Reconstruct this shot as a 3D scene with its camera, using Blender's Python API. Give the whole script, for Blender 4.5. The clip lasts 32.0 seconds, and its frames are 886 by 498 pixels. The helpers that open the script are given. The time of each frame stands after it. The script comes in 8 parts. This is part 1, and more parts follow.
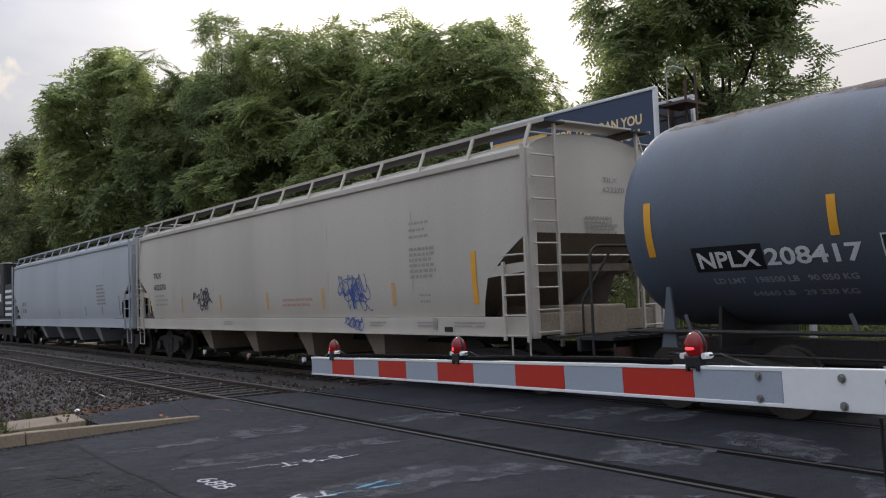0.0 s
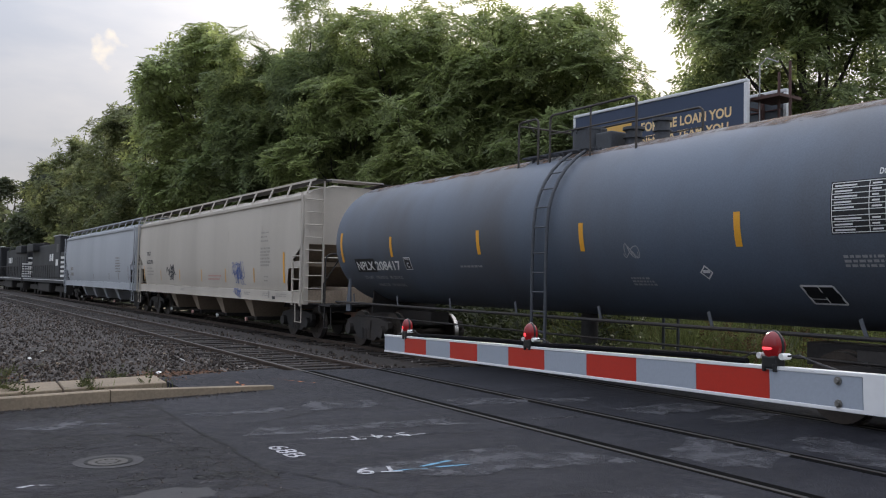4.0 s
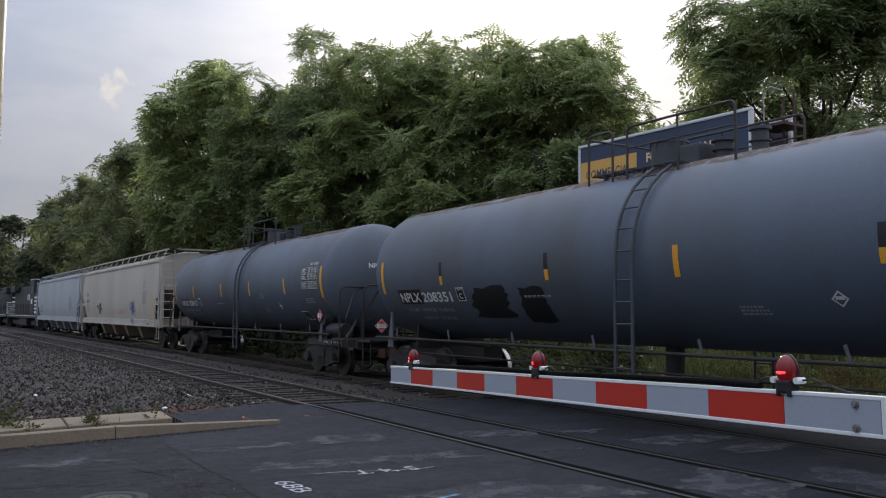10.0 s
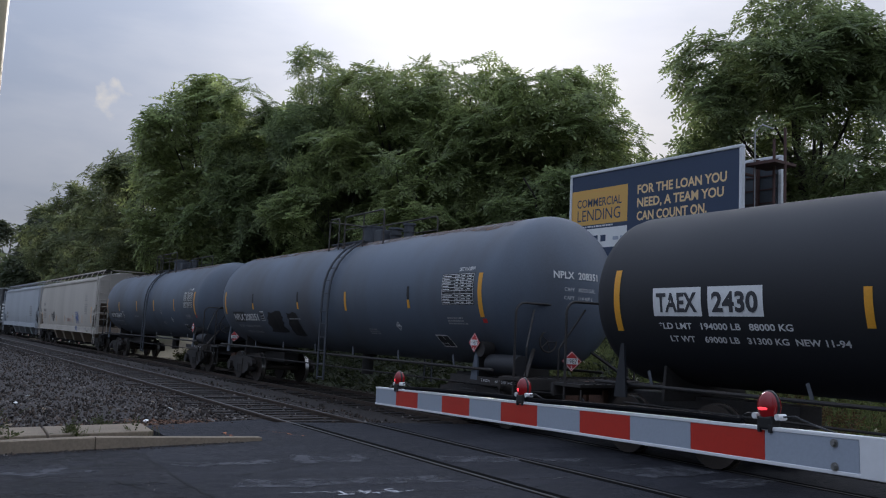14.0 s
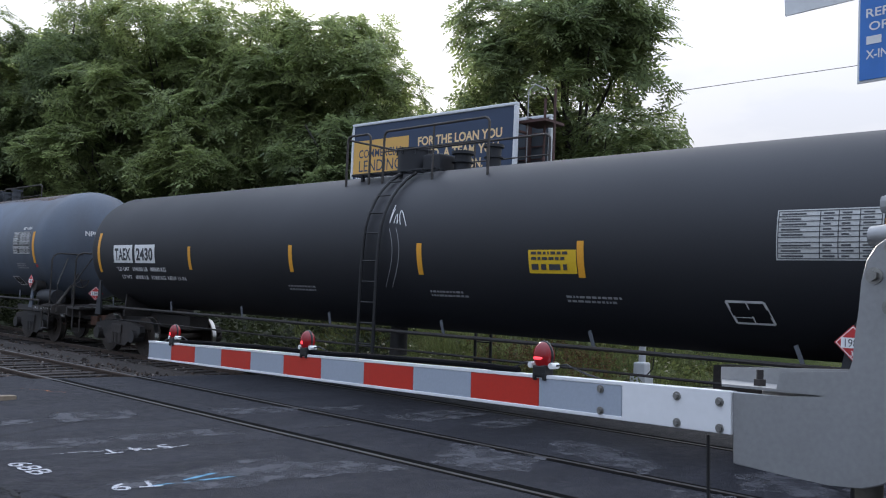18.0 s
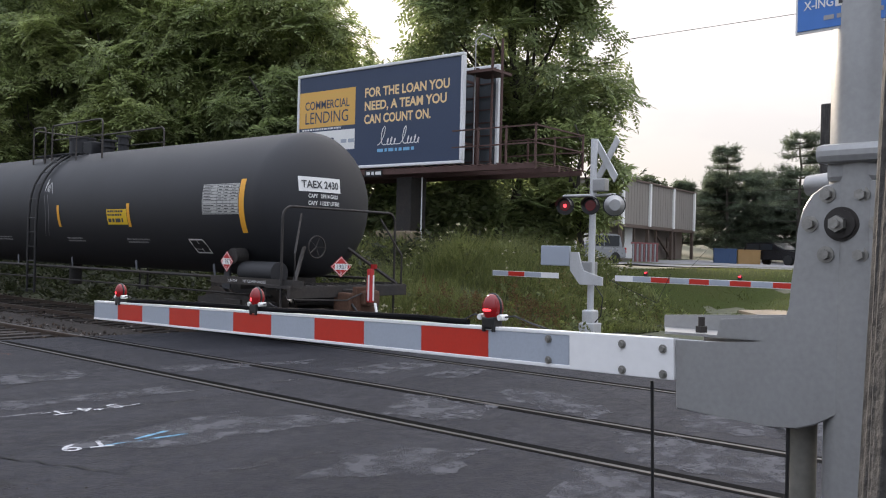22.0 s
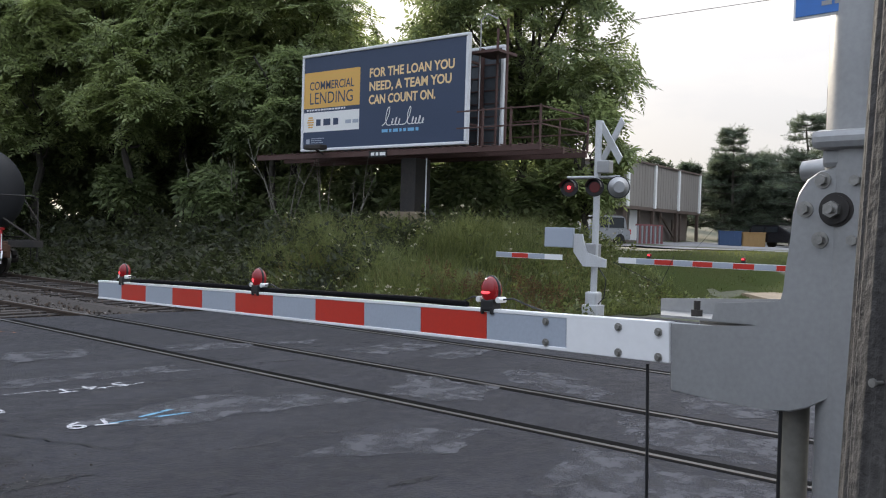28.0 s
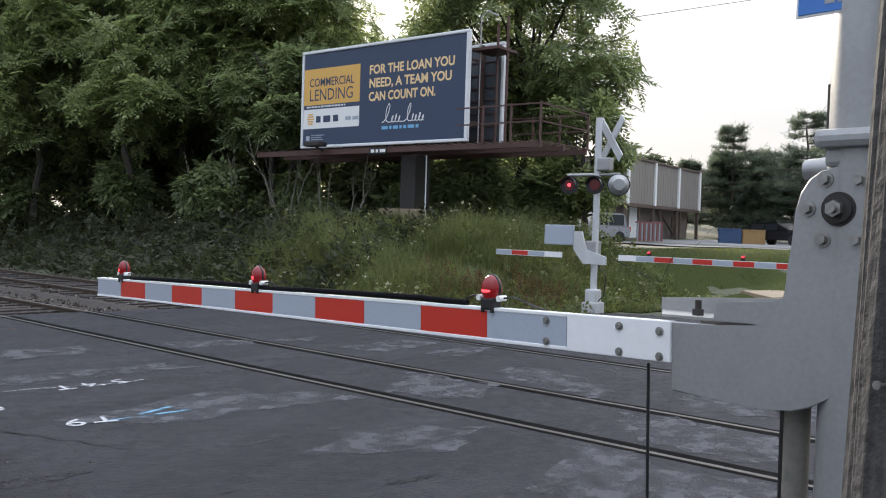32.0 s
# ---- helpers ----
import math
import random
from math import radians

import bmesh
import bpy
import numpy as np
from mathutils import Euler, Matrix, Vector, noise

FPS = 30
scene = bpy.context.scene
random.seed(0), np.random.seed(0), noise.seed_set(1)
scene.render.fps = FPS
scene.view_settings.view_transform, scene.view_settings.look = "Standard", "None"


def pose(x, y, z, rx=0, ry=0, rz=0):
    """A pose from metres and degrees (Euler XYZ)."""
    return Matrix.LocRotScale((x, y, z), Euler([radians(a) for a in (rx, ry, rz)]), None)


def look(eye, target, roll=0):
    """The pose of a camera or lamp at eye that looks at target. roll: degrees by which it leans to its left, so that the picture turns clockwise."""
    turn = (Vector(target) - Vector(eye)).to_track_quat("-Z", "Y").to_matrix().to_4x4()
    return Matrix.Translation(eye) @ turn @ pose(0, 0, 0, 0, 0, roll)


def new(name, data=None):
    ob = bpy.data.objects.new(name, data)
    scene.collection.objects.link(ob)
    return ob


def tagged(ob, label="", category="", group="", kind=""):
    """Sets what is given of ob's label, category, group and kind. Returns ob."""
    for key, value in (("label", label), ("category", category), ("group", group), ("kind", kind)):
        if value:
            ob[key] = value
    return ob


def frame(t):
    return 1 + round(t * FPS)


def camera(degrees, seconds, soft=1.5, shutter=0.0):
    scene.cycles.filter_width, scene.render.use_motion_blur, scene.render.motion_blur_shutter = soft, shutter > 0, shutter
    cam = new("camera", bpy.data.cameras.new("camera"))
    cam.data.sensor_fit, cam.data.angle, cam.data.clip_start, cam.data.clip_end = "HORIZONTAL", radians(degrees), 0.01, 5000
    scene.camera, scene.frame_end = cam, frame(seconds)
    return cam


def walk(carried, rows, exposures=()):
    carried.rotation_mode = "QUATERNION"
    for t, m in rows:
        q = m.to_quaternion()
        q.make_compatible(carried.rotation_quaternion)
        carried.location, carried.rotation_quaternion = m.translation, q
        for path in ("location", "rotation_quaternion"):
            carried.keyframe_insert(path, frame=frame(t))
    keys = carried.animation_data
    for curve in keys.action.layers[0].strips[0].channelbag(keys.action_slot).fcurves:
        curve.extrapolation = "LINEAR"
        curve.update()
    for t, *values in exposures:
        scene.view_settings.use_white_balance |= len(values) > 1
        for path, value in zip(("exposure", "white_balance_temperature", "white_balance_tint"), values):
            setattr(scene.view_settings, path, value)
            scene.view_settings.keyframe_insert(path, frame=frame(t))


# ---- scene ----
cam = camera(54.5, 32.0, 1.1)
PATH = [
    (0, (-6.309, -0.343, 1.733), (-5.116, 1.258, 1.843), -2.1),
    (0.5, (-6.328, -0.353, 1.733), (-5.155, 1.263, 1.849), -1.8),
    (1, (-6.343, -0.36, 1.734), (-5.198, 1.276, 1.845), -1.3),
    (1.5, (-6.357, -0.366, 1.732), (-5.256, 1.301, 1.821), -0.7),
    (2, (-6.361, -0.37, 1.731), (-5.261, 1.3, 1.779), 0.3),
    (2.5, (-6.353, -0.372, 1.73), (-5.27, 1.309, 1.764), 1.2),
    (3, (-6.338, -0.374, 1.726), (-5.279, 1.322, 1.78), 1.7),
    (3.5, (-6.327, -0.37, 1.727), (-5.276, 1.331, 1.795), 1.3),
    (5.5, (-6.345, -0.349, 1.732), (-5.313, 1.362, 1.812), 0.2),
    (6, (-6.352, -0.348, 1.732), (-5.366, 1.39, 1.809), -0.1),
    (6.5, (-6.354, -0.349, 1.732), (-5.378, 1.395, 1.807), -0.2),
    (7, (-6.357, -0.349, 1.73), (-5.376, 1.392, 1.8), -0.3),
    (7.5, (-6.353, -0.349, 1.725), (-5.376, 1.394, 1.812), -0.5),
    (8, (-6.344, -0.347, 1.718), (-5.358, 1.389, 1.828), -0.7),
    (8.5, (-6.328, -0.341, 1.713), (-5.337, 1.392, 1.832), -0.9),
    (9, (-6.308, -0.333, 1.709), (-5.322, 1.402, 1.845), -0.9),
    (9.5, (-6.297, -0.326, 1.705), (-5.29, 1.396, 1.852), -0.3),
    (10, (-6.292, -0.322, 1.704), (-5.261, 1.385, 1.855), 0.4),
    (10.5, (-6.294, -0.323, 1.7), (-5.25, 1.377, 1.842), 1.3),
    (11, (-6.302, -0.326, 1.698), (-5.254, 1.371, 1.846), 2.1),
    (11.5, (-6.317, -0.328, 1.697), (-5.274, 1.37, 1.859), 2.5),
    (12, (-6.333, -0.33, 1.698), (-5.286, 1.365, 1.873), 2.5),
    (12.5, (-6.342, -0.333, 1.7), (-5.295, 1.361, 1.884), 2.6),
    (13, (-6.334, -0.342, 1.702), (-5.286, 1.351, 1.893), 2.8),
    (13.5, (-6.327, -0.349, 1.704), (-5.276, 1.34, 1.907), 2.7),
    (14, (-6.324, -0.353, 1.705), (-5.275, 1.338, 1.91), 2.7),
    (14.5, (-6.324, -0.354, 1.706), (-5.282, 1.341, 1.909), 2.8),
    (16.5, (-6.344, -0.336, 1.716), (-5.322, 1.372, 1.915), 3.7),
    (17, (-6.341, -0.314, 1.719), (-5.25, 1.352, 1.902), 3.9),
    (17.5, (-6.33, -0.302, 1.721), (-4.981, 1.168, 1.862), 3.4),
    (18, (-6.324, -0.294, 1.726), (-4.873, 1.078, 1.835), 2.5),
    (18.5, (-6.321, -0.302, 1.732), (-4.824, 1.022, 1.814), 2.2),
    (19, (-6.326, -0.296, 1.736), (-4.813, 1.01, 1.794), 1.9),
    (19.5, (-6.328, -0.287, 1.734), (-4.809, 1.013, 1.788), 1.9),
    (20, (-6.325, -0.292, 1.732), (-4.801, 1.001, 1.772), 1.9),
    (20.5, (-6.327, -0.297, 1.734), (-4.8, 0.994, 1.766), 1.6),
    (21, (-6.332, -0.299, 1.738), (-4.806, 0.993, 1.762), 1.4),
    (21.5, (-6.332, -0.301, 1.736), (-4.8, 0.985, 1.744), 1.5),
    (22, (-6.325, -0.304, 1.736), (-4.792, 0.981, 1.737), 1.4),
    (22.5, (-6.324, -0.307, 1.739), (-4.791, 0.978, 1.731), 1.3),
    (23, (-6.328, -0.309, 1.743), (-4.796, 0.976, 1.727), 1.2),
    (23.5, (-6.332, -0.314, 1.744), (-4.799, 0.971, 1.725), 1.2),
    (24, (-6.331, -0.318, 1.744), (-4.801, 0.968, 1.721), 1.3),
    (24.5, (-6.331, -0.323, 1.743), (-4.801, 0.964, 1.711), 1.5),
    (25, (-6.333, -0.326, 1.745), (-4.823, 0.984, 1.707), 1.4),
    (25.5, (-6.33, -0.326, 1.747), (-4.816, 0.979, 1.705), 1.3),
    (27.5, (-6.331, -0.339, 1.747), (-4.804, 0.951, 1.707), 1.7),
    (28, (-6.329, -0.336, 1.744), (-4.803, 0.956, 1.7), 1.7),
    (28.5, (-6.322, -0.326, 1.742), (-4.796, 0.966, 1.69), 1.5),
    (29, (-6.313, -0.325, 1.737), (-4.785, 0.965, 1.677), 1.6),
    (29.5, (-6.311, -0.317, 1.736), (-4.789, 0.978, 1.667), 1.5),
    (30, (-6.315, -0.31, 1.735), (-4.79, 0.982, 1.66), 1.6),
    (30.5, (-6.32, -0.309, 1.739), (-4.792, 0.979, 1.656), 1.8),
    (31, (-6.324, -0.321, 1.745), (-4.79, 0.96, 1.673), 2.0),
    (31.5, (-6.325, -0.33, 1.747), (-4.791, 0.953, 1.694), 2.0),
    (32, (-6.322, -0.327, 1.749), (-4.796, 0.964, 1.698), 1.8),
]
EXPOSURES = [(0, 0.29, 7110, 13), (1, 0.25, 7110, 13), (2, 0.79, 7110, 13), (3, 0.51, 7110, 13), (3.5, 0.47, 7110, 13), (5.5, 0.55, 7110, 13),
             (6, 0.64, 7110, 13), (7, 0.91, 7110, 13), (8, 0.1, 6990, 13), (9, 0.14, 6790, 13), (11, 0.08, 6590, 13), (12, -0.12, 6340, 13),
             (13, -0.14, 6240, 13), (14.5, -0.2, 6130, 13), (16.5, 0.0, 6080, 11), (18, 0.6, 6340, 12), (20, 0.89, 7160, 14), (23, 0.85, 7210, 14),
             (25.5, 0.72, 7060, 13), (28, 0.81, 6960, 11), (31, 0.83, 6960, 11), (32, 0.97, 6960, 11)]
walk(cam, [(t, look(eye, aim, lean)) for t, eye, aim, lean in PATH], EXPOSURES)

# ---- world, sun ----
SUN_AZ, SUN_EL = 34.0, 17.0
SKY_LOW, SKY_HIGH, SKY_SUN = 0.48, 2.75, 0.007
world = bpy.data.worlds.new("overcast_evening")
scene.world = world
world.use_nodes = True
wt = world.node_tree
wt.nodes.clear()
w_out = wt.nodes.new("ShaderNodeOutputWorld")
w_bg = wt.nodes.new("ShaderNodeBackground")
w_sky = wt.nodes.new("ShaderNodeTexSky")
w_sky.sky_type = 'NISHITA'
w_sky.sun_disc = False
w_sky.sun_elevation, w_sky.sun_rotation = radians(SUN_EL), radians(SUN_AZ)
w_sky.dust_density = 2.0
w_co = wt.nodes.new("ShaderNodeTexCoord")
w_map = wt.nodes.new("ShaderNodeMapping")
w_map.inputs["Scale"].default_value = (1.0, 1.0, 3.4)
w_map.inputs["Location"].default_value = (3.7, 1.9, 0.4)
w_n = wt.nodes.new("ShaderNodeTexNoise")
w_n.inputs["Scale"].default_value, w_n.inputs["Detail"].default_value = 2.3, 8.0
w_n.inputs["Roughness"].default_value = 0.55
w_r = wt.nodes.new("ShaderNodeValToRGB")
w_r.color_ramp.elements[0].position, w_r.color_ramp.elements[1].position = 0.40, 0.64
w_sep = wt.nodes.new("ShaderNodeSeparateXYZ")
w_up = wt.nodes.new("ShaderNodeMapRange")          # an overcast sky is brighter overhead than at the horizon
w_up.inputs["From Min"].default_value, w_up.inputs["From Max"].default_value = 0.0, 1.0
w_up.inputs["To Min"].default_value, w_up.inputs["To Max"].default_value = SKY_LOW, SKY_HIGH
w_hue = wt.nodes.new("ShaderNodeMix")
w_hue.data_type = 'RGBA'
w_hue.inputs["A"].default_value, w_hue.inputs["B"].default_value = (0.43, 0.50, 0.63, 1), (0.75, 0.77, 0.825, 1)
w_cl = wt.nodes.new("ShaderNodeMix")
w_cl.data_type, w_cl.blend_type = 'RGBA', 'MULTIPLY'
w_cl.inputs["Factor"].default_value = 1.0
w_gain = wt.nodes.new("ShaderNodeMix")
w_gain.data_type, w_gain.blend_type = 'RGBA', 'MULTIPLY'
w_gain.inputs["Factor"].default_value = 1.0
w_gain.inputs["B"].default_value = (SKY_SUN, SKY_SUN, SKY_SUN, 1)
w_mix = wt.nodes.new("ShaderNodeMix")
w_mix.data_type, w_mix.blend_type = 'RGBA', 'ADD'
w_mix.inputs["Factor"].default_value = 1.0


def sky_math(op, a, b, clamp=False):
    """One step of arithmetic in the sky's nodes."""
    n = wt.nodes.new("ShaderNodeMath")
    n.operation, n.use_clamp = op, clamp
    for i, v in enumerate((a, b)):
        if isinstance(v, (int, float)):
            n.inputs[i].default_value = v
        else:
            wt.links.new(v, n.inputs[i])
    return n.outputs[0]


def sky_dot(az, el):
    """How far a direction of the sky leans towards a bearing and height."""
    n = wt.nodes.new("ShaderNodeVectorMath")
    n.operation = 'DOT_PRODUCT'
    n.inputs[1].default_value = (math.sin(radians(az)) * math.cos(radians(el)), math.cos(radians(az)) * math.cos(radians(el)), math.sin(radians(el)))
    wt.links.new(w_co.outputs["Generated"], n.inputs[0])
    return n.outputs["Value"]


# thin cloud: broken, with blue between, away from the sun; closed and white towards it
w_lean = sky_math('MULTIPLY', sky_math('SUBTRACT', sky_dot(80, 5), 0.45), 1.7)
w_cover = sky_math('ADD', sky_math('MULTIPLY', w_r.outputs["Color"], 0.62), w_lean, True)
w_glow = sky_math('POWER', sky_math('MAXIMUM', sky_dot(31, 22), 0.0), 26.0)
w_puff = wt.nodes.new("ShaderNodeTexNoise")             # one small bright heap of cloud, low in the broken part
w_puff.inputs["Scale"].default_value, w_puff.inputs["Detail"].default_value = 38.0, 5.0
wt.links.new(w_co.outputs["Generated"], w_puff.inputs["Vector"])
w_heap = sky_math('MULTIPLY', sky_math('SUBTRACT', sky_math('ADD', sky_dot(9.9, 13.6), sky_math('MULTIPLY', w_puff.outputs["Fac"], 0.0011)), 1.00042), 2600.0, True)
w_bright = wt.nodes.new("ShaderNodeMix")
w_bright.data_type, w_bright.blend_type = 'RGBA', 'ADD'
w_bright.inputs["B"].default_value = (0.40, 0.40, 0.39, 1)
wt.links.new(w_glow, w_bright.inputs["Factor"])
w_last = wt.nodes.new("ShaderNodeMix")
w_last.data_type = 'RGBA'
w_last.inputs["B"].default_value = (0.95, 0.86, 0.70, 1)
wt.links.new(w_heap, w_last.inputs["Factor"])
for p, q in ((w_co.outputs["Generated"], w_map.inputs["Vector"]), (w_map.outputs["Vector"], w_n.inputs["Vector"]),
             (w_n.outputs["Fac"], w_r.inputs["Fac"]), (w_co.outputs["Generated"], w_sep.inputs["Vector"]), (sky_math('POWER', sky_math('MAXIMUM', w_sep.outputs["Z"], 0.0), 1.45), w_up.inputs["Value"]),
             (w_cover, w_hue.inputs["Factor"]), (w_hue.outputs["Result"], w_cl.inputs["A"]), (w_up.outputs["Result"], w_cl.inputs["B"]),
             (w_sky.outputs["Color"], w_gain.inputs["A"]), (w_cl.outputs["Result"], w_mix.inputs["A"]), (w_gain.outputs["Result"], w_mix.inputs["B"]),
             (w_mix.outputs["Result"], w_bright.inputs["A"]), (w_bright.outputs["Result"], w_last.inputs["A"]), (w_last.outputs["Result"], w_bg.inputs["Color"]), (w_bg.outputs["Background"], w_out.inputs["Surface"])):
    wt.links.new(p, q)
w_bg.inputs["Strength"].default_value = 1.0

sun_data = bpy.data.lights.new("sun", 'SUN')
sun_data.energy, sun_data.angle, sun_data.color = 5.0, radians(12), (1.0, 0.93, 0.82)
sun = new("sun", sun_data)
_a, _e = radians(SUN_AZ), radians(SUN_EL)
sun.matrix_world = look((math.sin(_a) * 60, math.cos(_a) * 60, 60 * math.tan(_e)), (0, 0, 0))


# ---- materials ----
def mat(name, base, rough=0.6, metal=0.0, var=0.25, big=0.6, fine=14.0, bump=0.15, dirt=None, dirt_amount=0.4, rnd=0.0, streak=False):
    """Principled surface, varied at a large and a fine scale, with fine relief; dirt: a second colour in stains."""
    m = bpy.data.materials.new(name)
    m.use_nodes = True
    nt = m.node_tree
    bs = nt.nodes["Principled BSDF"]
    bs.inputs["Metallic"].default_value = metal
    co = nt.nodes.new("ShaderNodeTexCoord")
    mp = nt.nodes.new("ShaderNodeMapping")
    if streak:
        mp.inputs["Scale"].default_value = (1, 1, 0.12)
    nt.links.new(co.outputs["Object"], mp.inputs["Vector"])
    n1 = nt.nodes.new("ShaderNodeTexNoise")
    n1.inputs["Scale"].default_value, n1.inputs["Detail"].default_value = big, 6
    n2 = nt.nodes.new("ShaderNodeTexNoise")
    n2.inputs["Scale"].default_value, n2.inputs["Detail"].default_value = fine, 4
    nt.links.new(mp.outputs["Vector"], n1.inputs["Vector"])
    nt.links.new(co.outputs["Object"], n2.inputs["Vector"])
    second = dirt or tuple(c * 0.45 for c in base)
    r1 = nt.nodes.new("ShaderNodeValToRGB")
    r1.color_ramp.elements[0].position, r1.color_ramp.elements[1].position = 0.38, 0.72
    nt.links.new(n1.outputs["Fac"], r1.inputs["Fac"])
    amt = nt.nodes.new("ShaderNodeMath")
    amt.operation = 'MULTIPLY'
    amt.inputs[1].default_value = dirt_amount if dirt else var
    nt.links.new(r1.outputs["Color"], amt.inputs[0])
    mx = nt.nodes.new("ShaderNodeMix")
    mx.data_type = 'RGBA'
    mx.inputs["A"].default_value, mx.inputs["B"].default_value = (*base, 1), (*second, 1)
    nt.links.new(amt.outputs[0], mx.inputs["Factor"])
    mr = nt.nodes.new("ShaderNodeMapRange")
    mr.inputs["From Min"].default_value, mr.inputs["From Max"].default_value = 0.25, 0.75
    mr.inputs["To Min"].default_value, mr.inputs["To Max"].default_value = 1 - var, 1 + var
    nt.links.new(n2.outputs["Fac"], mr.inputs["Value"])
    ml = nt.nodes.new("ShaderNodeMix")
    ml.data_type, ml.blend_type = 'RGBA', 'MULTIPLY'
    ml.inputs["Factor"].default_value = 1.0
    nt.links.new(mx.outputs["Result"], ml.inputs["A"])
    nt.links.new(mr.outputs["Result"], ml.inputs["B"])
    last = ml.outputs["Result"]
    if rnd:
        oi = nt.nodes.new("ShaderNodeObjectInfo")
        rr = nt.nodes.new("ShaderNodeMapRange")
        rr.inputs["To Min"].default_value, rr.inputs["To Max"].default_value = 1 - rnd, 1 + rnd
        nt.links.new(oi.outputs["Random"], rr.inputs["Value"])
        m3 = nt.nodes.new("ShaderNodeMix")
        m3.data_type, m3.blend_type = 'RGBA', 'MULTIPLY'
        m3.inputs["Factor"].default_value = 1.0
        nt.links.new(last, m3.inputs["A"])
        nt.links.new(rr.outputs["Result"], m3.inputs["B"])
        last = m3.outputs["Result"]
    nt.links.new(last, bs.inputs["Base Color"])
    ro = nt.nodes.new("ShaderNodeMapRange")
    ro.inputs["To Min"].default_value, ro.inputs["To Max"].default_value = max(rough - 0.12, 0.03), min(rough + 0.12, 1)
    nt.links.new(n1.outputs["Fac"], ro.inputs["Value"])
    nt.links.new(ro.outputs["Result"], bs.inputs["Roughness"])
    if bump:
        bp = nt.nodes.new("ShaderNodeBump")
        bp.inputs["Strength"].default_value, bp.inputs["Distance"].default_value = bump, 0.01
        nt.links.new(n2.outputs["Fac"], bp.inputs["Height"])
        nt.links.new(bp.outputs["Normal"], bs.inputs["Normal"])
    return m


def leaf_mat(name, base, lo=0.55, hi=1.5):
    """Leaves: colour by island, light coming through."""
    m = bpy.data.materials.new(name)
    m.use_nodes = True
    nt = m.node_tree
    bs = nt.nodes["Principled BSDF"]
    bs.inputs["Roughness"].default_value = 0.55
    ge = nt.nodes.new("ShaderNodeNewGeometry")
    mr = nt.nodes.new("ShaderNodeMapRange")
    mr.inputs["To Min"].default_value, mr.inputs["To Max"].default_value = lo, hi
    nt.links.new(ge.outputs["Random Per Island"], mr.inputs["Value"])
    co = nt.nodes.new("ShaderNodeTexCoord")
    n1 = nt.nodes.new("ShaderNodeTexNoise")
    n1.inputs["Scale"].default_value = 0.35
    nt.links.new(co.outputs["Object"], n1.inputs["Vector"])
    mx = nt.nodes.new("ShaderNodeMix")
    mx.data_type = 'RGBA'
    mx.inputs["A"].default_value = (*base, 1)
    mx.inputs["B"].default_value = (base[0] * 1.25, base[1] * 1.12, base[2] * 0.85, 1)
    nt.links.new(n1.outputs["Fac"], mx.inputs["Factor"])
    ml = nt.nodes.new("ShaderNodeMix")
    ml.data_type, ml.blend_type = 'RGBA', 'MULTIPLY'
    ml.inputs["Factor"].default_value = 1.0
    nt.links.new(mx.outputs["Result"], ml.inputs["A"])
    nt.links.new(mr.outputs["Result"], ml.inputs["B"])
    nt.links.new(ml.outputs["Result"], bs.inputs["Base Color"])
    tr = nt.nodes.new("ShaderNodeBsdfTranslucent")
    nt.links.new(ml.outputs["Result"], tr.inputs["Color"])
    sh = nt.nodes.new("ShaderNodeMixShader")
    sh.inputs["Fac"].default_value = 0.58
    out = nt.nodes["Material Output"]
    nt.links.new(bs.outputs["BSDF"], sh.inputs[1])
    nt.links.new(tr.outputs["BSDF"], sh.inputs[2])
    nt.links.new(sh.outputs["Shader"], out.inputs["Surface"])
    return m


def glow_mat(name, base, emit, strength, rough=0.15):
    m = bpy.data.materials.new(name)
    m.use_nodes = True
    bs = m.node_tree.nodes["Principled BSDF"]
    bs.inputs["Base Color"].default_value = (*base, 1)
    bs.inputs["Roughness"].default_value = rough
    bs.inputs["Emission Color"].default_value = (*emit, 1)
    bs.inputs["Emission Strength"].default_value = strength
    return m


M_TANKBLUE = mat("slate_tank_paint", (0.090, 0.115, 0.152), 0.52, 0, 0.14, 0.55, 45, 0.02, dirt=(0.070, 0.062, 0.056), dirt_amount=0.75, streak=True)
M_TANKBLACK = mat("black_tank_paint", (0.0135, 0.0145, 0.018), 0.60, 0, 0.12, 0.4, 60, 0.02, dirt=(0.022, 0.022, 0.023), dirt_amount=0.5)
M_UNDER = mat("grimy_black_steel", (0.022, 0.020, 0.019), 0.7, 0, 0.3, 1.5, 20, 0.2, dirt=(0.06, 0.045, 0.035), dirt_amount=0.5)
M_LADDER = mat("dull_slate_ladder_paint", (0.060, 0.066, 0.076), 0.6, 0, 0.2, 2, 30, 0.05)
M_RAILPIPE = mat("grimy_brown_pipe", (0.060, 0.052, 0.046), 0.65, 0.2, 0.25, 4, 30, 0.1)
M_WHEEL = mat("brown_wheel_steel", (0.05, 0.038, 0.03), 0.6, 0.3, 0.3, 3, 30, 0.2)
M_RUSTY = mat("rusty_cast_steel", (0.105, 0.052, 0.032), 0.8, 0.1, 0.3, 4, 30, 0.3)
M_TREAD = mat("bright_wheel_tread", (0.45, 0.44, 0.42), 0.3, 1.0, 0.15, 3, 30, 0.05)
M_HOPPER = mat("warm_grey_hopper_paint", (0.505, 0.455, 0.39), 0.6, 0, 0.06, 0.5, 30, 0.03, dirt=(0.30, 0.265, 0.22), dirt_amount=0.45, streak=True)
